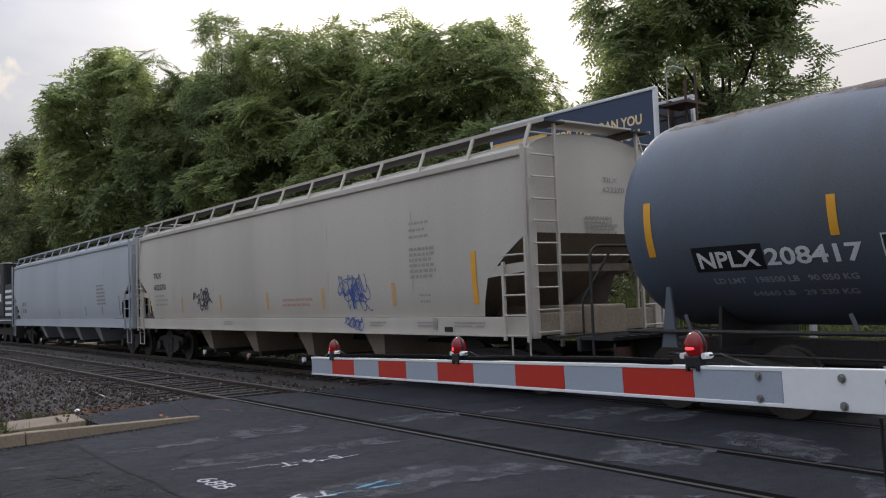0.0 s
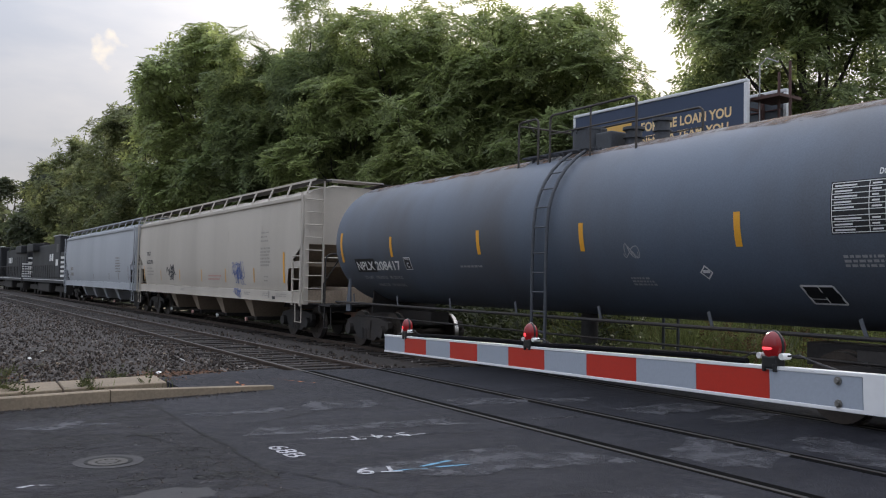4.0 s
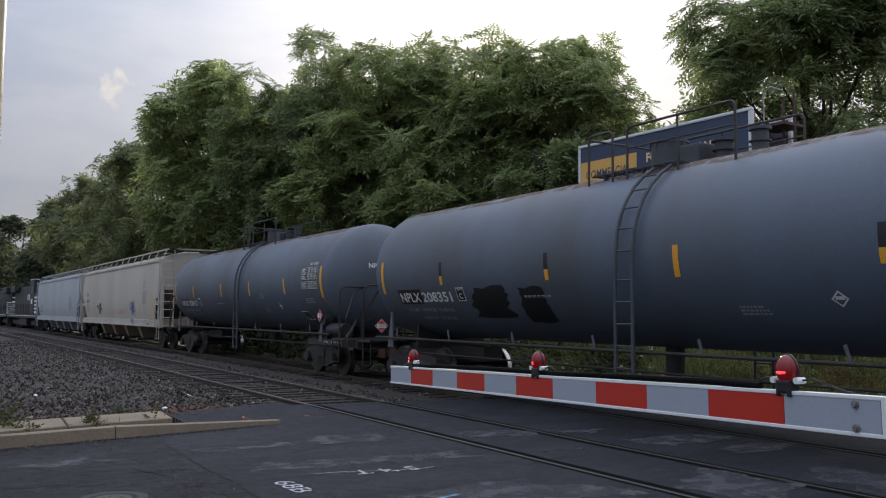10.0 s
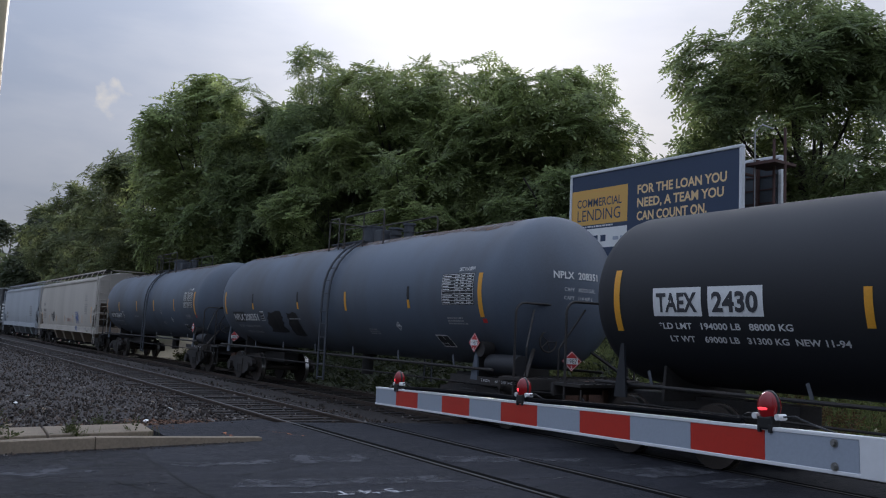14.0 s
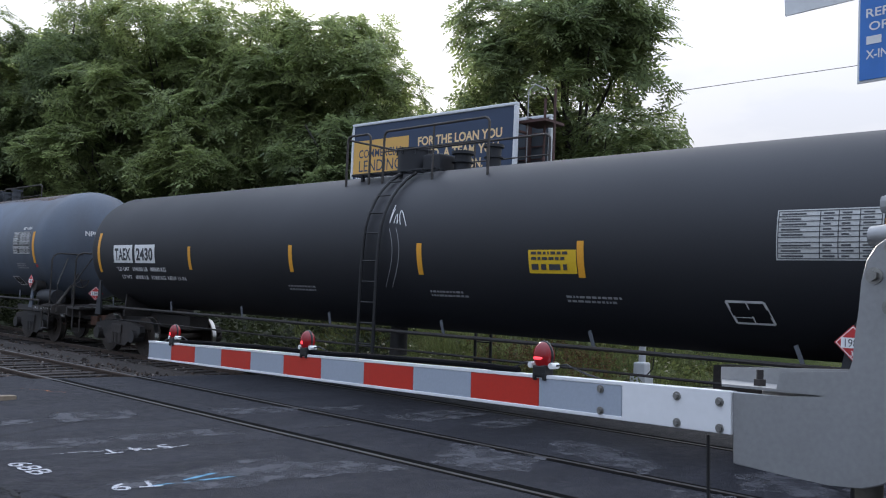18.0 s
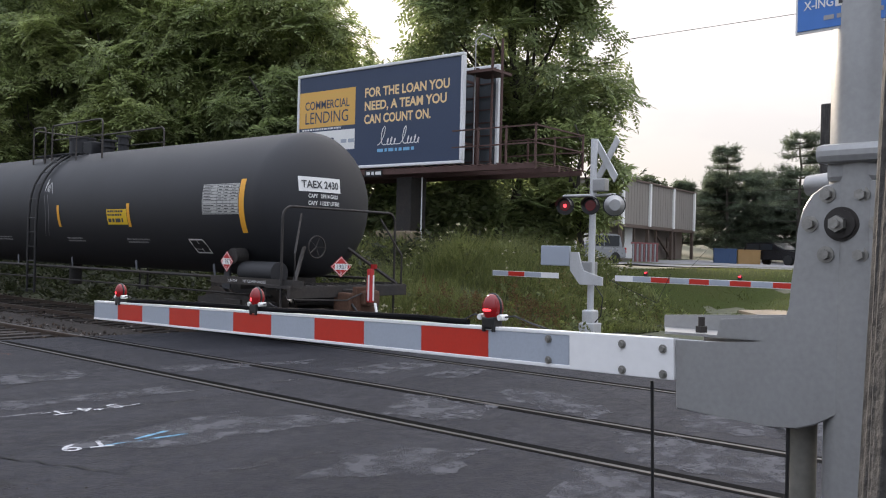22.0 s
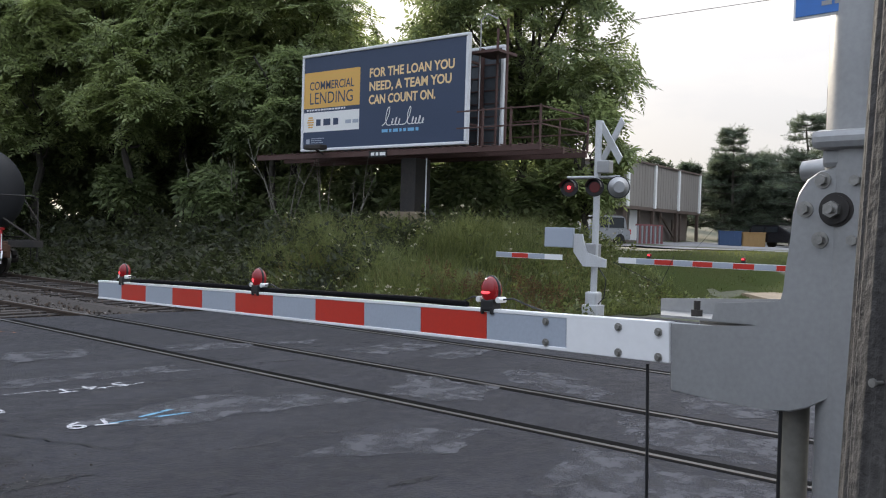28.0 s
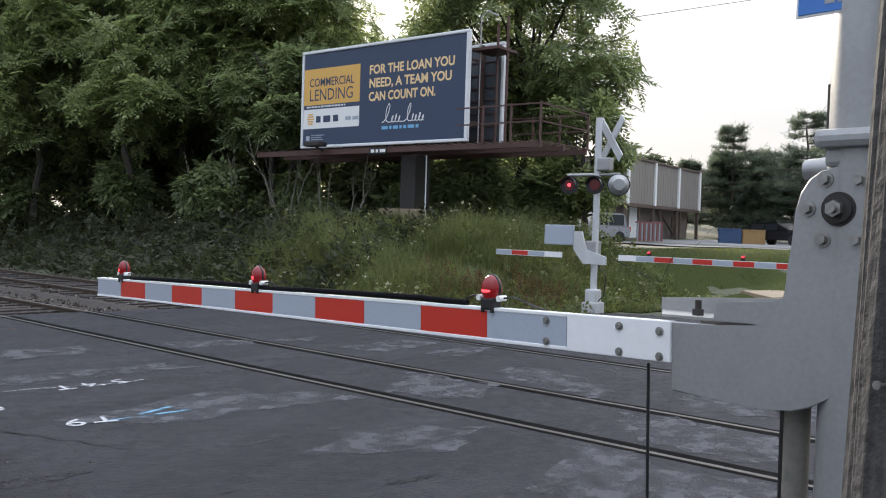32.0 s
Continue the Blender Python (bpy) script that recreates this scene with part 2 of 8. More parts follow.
M_HOPPER2 = mat("cool_grey_hopper_paint", (0.39, 0.41, 0.435), 0.55, 0, 0.06, 0.5, 30, 0.03, dirt=(0.28, 0.29, 0.31), dirt_amount=0.4, streak=True)
M_BAY = mat("brown_dusty_hopper_bay", (0.34, 0.265, 0.20), 0.75, 0, 0.2, 2, 20, 0.1)
M_FADEDSTRIP = mat("faded_orange_strip", (0.62, 0.36, 0.14), 0.55, 0, 0.15, 6, 40, 0.02)
M_ORANGE = mat("orange_reflective_strip", (0.78, 0.36, 0.03), 0.45, 0, 0.06, 3, 40, 0.02)
M_STRIPEOLD = mat("black_faded_strip", (0.012, 0.012, 0.013), 0.6, 0, 0.1)
M_WHITE = mat("white_paint", (0.78, 0.78, 0.76), 0.5, 0, 0.05, 2, 30, 0.03)
M_STENCIL = mat("white_stencil", (0.72, 0.72, 0.70), 0.6, 0, 0.12, 6, 60, 0.02)
M_STENCILDIM = mat("worn_stencil", (0.33, 0.33, 0.33), 0.7, 0, 0.2, 6, 60, 0.02)
M_PRINTSHEET = mat("dull_white_print_sheet", (0.50, 0.50, 0.48), 0.6, 0, 0.1, 5, 40, 0.02)
M_DARKTEXT = mat("dark_lettering", (0.05, 0.05, 0.055), 0.6, 0, 0.1, 5, 40, 0.02)
M_DIMTEXT = mat("faded_grey_lettering", (0.24, 0.22, 0.20), 0.7, 0, 0.1, 5, 40, 0.02)
M_FAINTTEXT = mat("faint_warm_grey_lettering", (0.33, 0.305, 0.27), 0.7, 0, 0.1, 5, 40, 0.02)
M_BLACK = mat("black_patch", (0.008, 0.008, 0.009), 0.5, 0, 0.1, 3, 40, 0.03)
M_GRAFBLUE = mat("blue_spray_paint", (0.07, 0.13, 0.36), 0.5, 0, 0.1, 5, 40, 0.02)
M_PINK = mat("faded_red_lettering", (0.50, 0.27, 0.23), 0.6, 0, 0.1, 5, 40, 0.02)
M_PLACARD = mat("red_placard", (0.50, 0.03, 0.03), 0.5, 0, 0.06, 5, 40, 0.02)
M_YELLOW = mat("yellow_placard", (0.75, 0.48, 0.02), 0.5, 0, 0.06, 5, 40, 0.02)
M_RED = mat("red_reflective_sheet", (0.52, 0.028, 0.014), 0.42, 0, 0.05, 3, 90, 0.03)
M_GREY = mat("silver_grey_reflective_sheet", (0.36, 0.40, 0.46), 0.35, 0, 0.05, 3, 90, 0.03)
M_ARMWHITE = mat("white_enamel_arm", (0.80, 0.80, 0.80), 0.35, 0, 0.03, 3, 30, 0.02)
M_GALV = mat("galvanised_steel", (0.35, 0.352, 0.352), 0.44, 0.5, 0.07, 3, 60, 0.03, dirt=(0.27, 0.268, 0.262), dirt_amount=0.55)
M_MAST = mat("silver_painted_mast", (0.58, 0.59, 0.60), 0.45, 0.25, 0.10, 3, 40, 0.03, dirt=(0.38, 0.38, 0.37), dirt_amount=0.5, streak=True)
M_BOLT = mat("zinc_bolt", (0.32, 0.31, 0.29), 0.4, 0.8, 0.2, 20, 80, 0.05)
M_BLACKPL = mat("black_plastic", (0.012, 0.012, 0.013), 0.4, 0, 0.1, 5, 40, 0.03)
M_CABLE = mat("black_cable", (0.010, 0.010, 0.011), 0.5, 0, 0.1, 5, 40, 0.02)
M_RIBBED = mat("black_ribbed_conduit", (0.008, 0.008, 0.009), 0.95, 0, 0.1, 5, 120, 0.6)
M_RIBBED.node_tree.nodes["Principled BSDF"].inputs["Specular IOR Level"].default_value = 0.05
M_LENS = glow_mat("red_lamp_lens", (0.115, 0.006, 0.008), (1.0, 0.04, 0.05), 0.05, 0.08)
M_LENSLIT = glow_mat("lit_red_lamp", (0.5, 0.02, 0.02), (1.0, 0.05, 0.07), 1.6)
M_WOODPOLE = mat("weathered_pole_wood", (0.062, 0.057, 0.053), 0.88, 0, 0.35, 26, 40, 0.8, dirt=(0.016, 0.014, 0.013), dirt_amount=0.95, streak=True)
M_CONDUIT = mat("grey_weathered_conduit", (0.20, 0.19, 0.165), 0.7, 0, 0.2, 3, 30, 0.1, streak=True)
M_LENSDARK = glow_mat("unlit_red_lens", (0.07, 0.004, 0.005), (1.0, 0.04, 0.05), 0.015, 0.12)
M_SIGNBLUE = mat("blue_sign_sheet", (0.045, 0.19, 0.56), 0.4, 0, 0.04, 3, 30, 0.02)
M_CONCRETE = mat("weathered_concrete", (0.25, 0.195, 0.135), 0.85, 0, 0.18, 1.2, 25, 0.3, dirt=(0.16, 0.13, 0.095), dirt_amount=0.6)
M_POST = mat("yellowed_post_paint", (0.47, 0.42, 0.27), 0.5, 0, 0.07, 0.8, 20, 0.05, dirt=(0.40, 0.20, 0.06), dirt_amount=0.45, streak=True)
M_RAIL = mat("rusty_rail", (0.085, 0.06, 0.045), 0.6, 0.4, 0.2, 2, 30, 0.1)
M_RAILTOP = mat("polished_rail_head", (0.12, 0.117, 0.115), 0.5, 0.9, 0.1, 2, 30, 0.03)
M_SLEEPER = mat("creosoted_sleeper", (0.032, 0.025, 0.021), 0.85, 0, 0.3, 3, 20, 0.4, rnd=0.35)
M_BBNAVY = mat("navy_poster_vinyl", (0.030, 0.050, 0.098), 0.5, 0, 0.06, 0.5, 30, 0.02)
M_BBGOLD = mat("gold_poster_vinyl", (0.70, 0.40, 0.10), 0.5, 0, 0.03, 0.5, 30, 0.02)
M_BBTEXT = mat("pale_gold_lettering", (0.80, 0.58, 0.30), 0.5, 0, 0.03)
M_BBLIGHT = mat("pale_blue_lettering", (0.16, 0.42, 0.66), 0.5, 0, 0.03)
M_BBFRAME = mat("white_billboard_trim", (0.70, 0.71, 0.72), 0.45, 0, 0.08, 1.5, 20, 0.03)
M_BBRED = mat("oxide_red_steel", (0.085, 0.042, 0.035), 0.7, 0, 0.2, 2, 20, 0.15)
M_BBBACK = mat("dark_grey_panel_back", (0.075, 0.088, 0.10), 0.6, 0, 0.12, 1, 20, 0.08)


def worn_mat(name, base, cover=0.5, scale=5.0, rough=0.85, soft=0.10):
    """A thin worn coat: patchy, with the ground showing through."""
    m = mat(name, base, rough, 0, 0.25, 1.5, 45, 0.2)
    nt = m.node_tree
    co = nt.nodes.new("ShaderNodeTexCoord")
    n = nt.nodes.new("ShaderNodeTexNoise")
    n.inputs["Scale"].default_value, n.inputs["Detail"].default_value, n.inputs["Roughness"].default_value = scale, 8, 0.7
    nt.links.new(co.outputs["Object"], n.inputs["Vector"])
    r = nt.nodes.new("ShaderNodeMapRange")
    r.inputs["From Min"].default_value, r.inputs["From Max"].default_value = 0.62 - 0.3 * cover, 0.62 + soft - 0.3 * cover
    nt.links.new(n.outputs["Fac"], r.inputs["Value"])
    nt.links.new(r.outputs["Result"], nt.nodes["Principled BSDF"].inputs["Alpha"])
    return m


def road_mat(name, dark, pale, amount, cracks, grit=30.0):
    """Old asphalt: streaked pale wear, coarse grit, a net of fine black cracks in places."""
    m = bpy.data.materials.new(name)
    m.use_nodes = True
    nt = m.node_tree
    bs = nt.nodes["Principled BSDF"]
    bs.inputs["Specular IOR Level"].default_value = 0.30

    def node(kind, **kw):
        n = nt.nodes.new(kind)
        for k, v in kw.items():
            n.inputs[k].default_value = v
        return n

    def ramp(src, a, b, lo=0.0, hi=1.0):
        r = node("ShaderNodeMapRange")
        r.inputs["From Min"].default_value, r.inputs["From Max"].default_value = a, b
        r.inputs["To Min"].default_value, r.inputs["To Max"].default_value = lo, hi
        nt.links.new(src, r.inputs["Value"])
        return r.outputs["Result"]

    def times(a, b):
        n = nt.nodes.new("ShaderNodeMath")
        n.operation = 'MULTIPLY'
        nt.links.new(a, n.inputs[0])
        if isinstance(b, float):
            n.inputs[1].default_value = b
        else:
            nt.links.new(b, n.inputs[1])
        return n.outputs[0]

    co = nt.nodes.new("ShaderNodeTexCoord")
    mp = nt.nodes.new("ShaderNodeMapping")
    mp.inputs["Rotation"].default_value, mp.inputs["Scale"].default_value = (0, 0, radians(10)), (0.55, 1.5, 1)
    nt.links.new(co.outputs["Object"], mp.inputs["Vector"])
    wear = node("ShaderNodeTexNoise", Scale=0.8, Detail=9.0, Roughness=0.68)
    nt.links.new(mp.outputs["Vector"], wear.inputs["Vector"])
    fine = node("ShaderNodeTexNoise", Scale=grit, Detail=3.0, Roughness=0.7)
    nt.links.new(co.outputs["Object"], fine.inputs["Vector"])
    mid = node("ShaderNodeTexNoise", Scale=6.0, Detail=6.0, Roughness=0.7)
    nt.links.new(co.outputs["Object"], mid.inputs["Vector"])
    warp = nt.nodes.new("ShaderNodeMix")
    warp.data_type = 'VECTOR'
    warp.inputs["Factor"].default_value = 0.22
    nt.links.new(co.outputs["Object"], warp.inputs["A"])
    nt.links.new(mid.outputs["Color"], warp.inputs["B"])
    net = node("ShaderNodeTexVoronoi", Scale=3.2)
    net.feature = 'DISTANCE_TO_EDGE'
    nt.links.new(warp.outputs["Result"], net.inputs["Vector"])
    zone = node("ShaderNodeTexNoise", Scale=0.55, Detail=3.0)
    nt.links.new(co.outputs["Object"], zone.inputs["Vector"])
    mx = nt.nodes.new("ShaderNodeMix")
    mx.data_type = 'RGBA'
    mx.inputs["A"].default_value, mx.inputs["B"].default_value = (*dark, 1), (*pale, 1)
    nt.links.new(times(ramp(wear.outputs["Fac"], 0.46, 0.60), amount), mx.inputs["Factor"])
    gain = times(ramp(fine.outputs["Fac"], 0.32, 0.68, 0.45, 1.6), ramp(mid.outputs["Fac"], 0.32, 0.68, 0.66, 1.34))
    lines = ramp(net.outputs["Distance"], 0.015, 0.06, 0.05, 1.0)
    where = times(ramp(zone.outputs["Fac"], 0.42, 0.54), cracks)
    keep = nt.nodes.new("ShaderNodeMix")
    keep.data_type = 'FLOAT'
    keep.inputs["A"].default_value = 1.0
    nt.links.new(where, keep.inputs["Factor"])
    nt.links.new(lines, keep.inputs["B"])
    ml = nt.nodes.new("ShaderNodeMix")
    ml.data_type, ml.blend_type = 'RGBA', 'MULTIPLY'
    ml.inputs["Factor"].default_value = 1.0
    nt.links.new(mx.outputs["Result"], ml.inputs["A"])
    nt.links.new(times(gain, keep.outputs["Result"]), ml.inputs["B"])
    nt.links.new(ml.outputs["Result"], bs.inputs["Base Color"])
    nt.links.new(ramp(mid.outputs["Fac"], 0.3, 0.7, 0.56, 0.82), bs.inputs["Roughness"])
    bp = nt.nodes.new("ShaderNodeBump")
    bp.inputs["Strength"].default_value, bp.inputs["Distance"].default_value = 0.7, 0.012
    nt.links.new(times(gain, keep.outputs["Result"]), bp.inputs["Height"])
    nt.links.new(bp.outputs["Normal"], bs.inputs["Normal"])
    return m


M_RUSTTOP = worn_mat("rust_staining", (0.16, 0.095, 0.055), 0.70, 2.4, soft=0.25)
M_RUSTRUN = worn_mat("rust_runs", (0.30, 0.15, 0.05), 0.30, 7.0, soft=0.2)


# ---- mesh helpers ----
def link_mesh(name, verts, faces, material, parent=None, label="", smooth=False):
    me = bpy.data.meshes.new(name)
    me.from_pydata([tuple(v) for v in verts], [], faces)
    me.materials.append(material)
    if smooth:
        me.polygons.foreach_set("use_smooth", [True] * len(me.polygons))
    me.update()
    ob = new(name, me)
    if parent is not None:
        ob.parent = parent
    return tagged(ob, label)


def part(name, bm, material, parent=None, label="", smooth=False):
    """One bmesh as one mesh object under a thing or a part."""
    me = bpy.data.meshes.new(name)
    bmesh.ops.recalc_face_normals(bm, faces=bm.faces)
    if smooth:
        for f in bm.faces:
            f.smooth = True
        for e in bm.edges:
            if len(e.link_faces) == 2 and e.calc_face_angle(0) > 0.7:
                e.smooth = False
    bm.to_mesh(me)
    bm.free()
    me.materials.append(material)
    ob = new(name, me)
    if parent is not None:
        ob.parent = parent
    return tagged(ob, label)


def thing(name, label, category, group="", kind="", at=None):
    ob = new(name)
    ob.empty_display_size = 0.2
    if at is not None:
        ob.matrix_basis = at
    return tagged(ob, label, category, group, kind)


def box(bm, c, s, bevel=0.0, rot=None):
    m = Matrix.Translation(c) @ (rot or Matrix()) @ Matrix.Diagonal((*s, 1))
    r = bmesh.ops.create_cube(bm, size=1.0, matrix=m)
    if bevel:
        es = {e for v in r["verts"] for e in v.link_edges}
        bmesh.ops.bevel(bm, geom=list(es), offset=bevel, segments=2, affect='EDGES', profile=0.6)
    return bm


def cyl(bm, a, b, r, seg=12, r2=None):
    a, b = Vector(a), Vector(b)
    d = b - a
    m = Matrix.Translation((a + b) / 2) @ d.to_track_quat('Z', 'Y').to_matrix().to_4x4()
    bmesh.ops.create_cone(bm, cap_ends=True, segments=seg, radius1=r, radius2=r if r2 is None else r2, depth=d.length, matrix=m)
    return bm


def pipe(bm, pts, r, seg=8):
    """A round bar along a bent line."""
    pts = [Vector(p) for p in pts]
    rings = []
    for i, p in enumerate(pts):
        d = (pts[min(i + 1, len(pts) - 1)] - pts[max(i - 1, 0)]).normalized()
        q = d.to_track_quat('Z', 'Y')
        rings.append([bm.verts.new(p + q @ Vector((r * math.cos(2 * math.pi * k / seg), r * math.sin(2 * math.pi * k / seg), 0))) for k in range(seg)])
    for a, b in zip(rings, rings[1:]):
        qa = min(range(seg), key=lambda s: (a[0].co - b[s].co).length)
        for k in range(seg):
            bm.faces.new((a[k], a[(k + 1) % seg], b[(k + 1 + qa) % seg], b[(k + qa) % seg]))
    bm.faces.new(rings[0][::-1])
    bm.faces.new(rings[-1])
    return bm


def arc(c, r, a0, a1, n, axis_u, axis_v):
    c, u, v = Vector(c), Vector(axis_u), Vector(axis_v)
    return [c + u * (r * math.cos(radians(a0 + (a1 - a0) * k / n))) + v * (r * math.sin(radians(a0 + (a1 - a0) * k / n))) for k in range(n + 1)]


def plate(bm, pts, thick):
    """A flat outline (3D points in one plane) pulled out along its normal by thick, both ways by half."""
    pts = [Vector(p) for p in pts]
    n = Vector((0, 0, 0))
    for i in range(len(pts)):
        n += pts[i].cross(pts[(i + 1) % len(pts)])
    n.normalize()
    lo = [bm.verts.new(p - n * thick / 2) for p in pts]
    hi = [bm.verts.new(p + n * thick / 2) for p in pts]
    bm.faces.new(lo[::-1])
    bm.faces.new(hi)
    for i in range(len(pts)):
        j = (i + 1) % len(pts)
        bm.faces.new((lo[i], lo[j], hi[j], hi[i]))
    return bm


def B():
    return bmesh.new()


def letters(text, size, width=None, bold=0.0, spacing=1.0):
    """Outline letters as flat triangles: verts (u, v), faces. Starts at u = 0, baseline v = 0."""
    cu = bpy.data.curves.new("lettering", 'FONT')
    cu.body, cu.size, cu.resolution_u, cu.offset, cu.space_character = text, size, 3, bold, spacing
    ob = bpy.data.objects.new("lettering", cu)
    me = bpy.data.meshes.new_from_object(ob)
    vs = [(v.co.x, v.co.y) for v in me.vertices]
    fs = [tuple(p.vertices) for p in me.polygons]
    bpy.data.objects.remove(ob)
    bpy.data.curves.remove(cu)
    bpy.data.meshes.remove(me)
    if width and vs:
        k = width / max(v[0] for v in vs)
        vs = [(u * k, v) for u, v in vs]
    return vs, fs


def bars(rows, size, gap, seed=1, width=1.0):
    """Rows of short bars for writing too small to read."""
    rn = random.Random(seed)
    vs, fs = [], []
    for r in range(rows):
        u, v = 0.0, -r * gap
        end = width * rn.uniform(0.75, 1.0)
        while u < end:
            w = rn.uniform(0.8, 2.6) * size
            i = len(vs)
            vs += [(u, v), (u + w, v), (u + w, v + size), (u, v + size)]
            fs.append((i, i + 1, i + 2, i + 3))
            u += w + size * 0.6
    return vs, fs


def rect(u0, v0, u1, v1, nu=1, nv=1):
    vs = [(u0 + (u1 - u0) * i / nu, v0 + (v1 - v0) * j / nv) for j in range(nv + 1) for i in range(nu + 1)]
    fs = [(j * (nu + 1) + i, j * (nu + 1) + i + 1, (j + 1) * (nu + 1) + i + 1, (j + 1) * (nu + 1) + i) for j in range(nv) for i in range(nu)]
    return vs, fs


def scribble(seed, w, h, strokes, pen):
    """Looping pen strokes as ribbons."""
    rn = random.Random(seed)
    vs, fs = [], []
    for s in range(strokes):
        cu, cv = rn.uniform(0.1, 0.9) * w, rn.uniform(0.15, 0.85) * h
        a, b = rn.uniform(0.08, 0.22) * w, rn.uniform(0.12, 0.35) * h
        p, q, ph = rn.uniform(0.7, 1.6), rn.uniform(1.2, 2.6), rn.uniform(0, 6)
        prev = None
        for k in range(15):
            t = k / 14 * 4.2
            x, y = cu + a * math.sin(p * t + ph) + (t - 2) * 0.05 * w, cv + b * math.sin(q * t + ph * 2)
            if prev:
                dx, dy = x - prev[0], y - prev[1]
                l = math.hypot(dx, dy) or 1
                nx, ny = -dy / l * pen / 2, dx / l * pen / 2
                i = len(vs)
                vs += [(prev[0] + nx, prev[1] + ny), (prev[0] - nx, prev[1] - ny), (x - nx, y - ny), (x + nx, y + ny)]
                fs.append((i, i + 1, i + 2, i + 3))
            prev = (x, y)
    return vs, fs


def pen_run(loops, pen):
    """Slanted pen loops in a row, as a signature too loose to read: (start, height, width) each."""
    vs, fs, prev = [], [], None
    for u0, h, w in loops:
        for k in range(17):
            t = k / 16 * 2 * math.pi
            v = h * (0.5 - 0.5 * math.cos(t))
            u = u0 + w * 0.5 * k / 16 * 1.6 + w * 0.35 * math.sin(t) + v * 0.28
            if prev:
                dx, dy = u - prev[0], v - prev[1]
                l = math.hypot(dx, dy) or 1
                nx, ny = -dy / l * pen / 2, dx / l * pen / 2
                i = len(vs)
                vs += [(prev[0] + nx, prev[1] + ny), (prev[0] - nx, prev[1] - ny), (u - nx, v - ny), (u + nx, v + ny)]
                fs.append((i, i + 1, i + 2, i + 3))
            prev = (u, v)
    return vs, fs


def cx(y):
    """How far the line bends aside, far down the track."""
    return -max(0.0, y - 8.0) ** 2 / 5200.0


X_NEAR, X_FAR = 0.7525, 4.635       # track centres


# ---- ground, road, ballast ----
M_GROUND = mat("dry_earth_and_grass", (0.055, 0.062, 0.030), 0.9, 0, 0.35, 0.25, 8, 0.5, dirt=(0.058, 0.050, 0.034), dirt_amount=0.7)
M_ASPHALT = road_mat("old_asphalt", (0.0120, 0.0124, 0.0175), (0.027, 0.0275, 0.0345), 0.6, 0.30)
M_OLDROAD = road_mat("cracked_dark_asphalt", (0.0066, 0.0065, 0.0095), (0.028, 0.027, 0.034), 0.6, 0.95)
M_PATCH = worn_mat("pale_worn_asphalt", (0.058, 0.058, 0.066), 0.82, 3.4, soft=0.20)
M_BROKEN = worn_mat("black_broken_asphalt", (0.007, 0.007, 0.008), 0.62, 9.0)
M_SCUFF = worn_mat("pale_scuffed_asphalt", (0.050, 0.048, 0.052), 0.40, 5.0, soft=0.16)
M_TAR = mat("black_crack_filler", (0.006, 0.006, 0.0065), 0.85, 0, 0.25, 0.8, 50, 0.5)
M_BALLAST = mat("grey_brown_ballast", (0.036, 0.028, 0.023), 0.9, 0, 0.4, 0.8, 18, 0.8, dirt=(0.030, 0.025, 0.022), dirt_amount=0.7)


def stone_mat(name, tones):
    """Broken stone: each lump its own tone, from dark to pale, with a fine grain."""
    m = mat(name, tones[0], 0.9, 0, 0.3, 5.0, 26, 0.5)
    nt = m.node_tree
    ge = nt.nodes.new("ShaderNodeNewGeometry")
    cr = nt.nodes.new("ShaderNodeValToRGB")
    cr.color_ramp.interpolation = 'CONSTANT'
    while len(cr.color_ramp.elements) < len(tones):
        cr.color_ramp.elements.new(0.5)
    for k, c in enumerate(tones):
        cr.color_ramp.elements[k].position, cr.color_ramp.elements[k].color = (k / len(tones)) ** 0.62, (*c, 1)
    nt.links.new(ge.outputs["Random Per Island"], cr.inputs["Fac"])
    for n in nt.nodes:
        if n.bl_idname == "ShaderNodeMix" and n.data_type == 'RGBA' and n.blend_type == 'MIX':
            nt.links.new(cr.outputs["Color"], n.inputs["A"])
    return m


M_STONE = stone_mat("mixed_ballast_stone", ((0.027, 0.020, 0.016), (0.052, 0.038, 0.029), (0.082, 0.057, 0.041), (0.042, 0.032, 0.026), (0.115, 0.086, 0.068), (0.22, 0.195, 0.175)))
M_PAINT = worn_mat("white_marking_spray", (0.50, 0.50, 0.52), 0.8, 26.0)
M_PAINTBLUE = worn_mat("blue_marking_spray", (0.13, 0.34, 0.50), 0.66, 7.0)
M_PAINTORANGE = worn_mat("orange_marking_spray", (0.50, 0.17, 0.06), 0.6, 9.0)
M_LITTERBROWN = mat("brown_dead_leaves", (0.15, 0.075, 0.042), 0.85, 0, 0.4, 6, 30, 0.2)
# near-black without sheen: the shade inside the flangeway is put into this colour
M_GAPSHADE = mat("black_flangeway_shade", (0.005, 0.005, 0.005), 0.9, 0, 0.2, 3, 30, 0.1)
M_RINGPALE = mat("pale_ring_asphalt", (0.048, 0.046, 0.048), 0.85, 0, 0.2, 2, 40, 0.3)
M_IRON = mat("cast_iron_cover", (0.075, 0.070, 0.066), 0.6, 0.4, 0.3, 6, 40, 0.4)

M_GAPSHADE.node_tree.nodes["Principled BSDF"].inputs["Specular IOR Level"].default_value = 0.05


def smooth(a, b, v):
    t = min(max((v - a) / (b - a), 0), 1)
    return t * t * (3 - 2 * t)


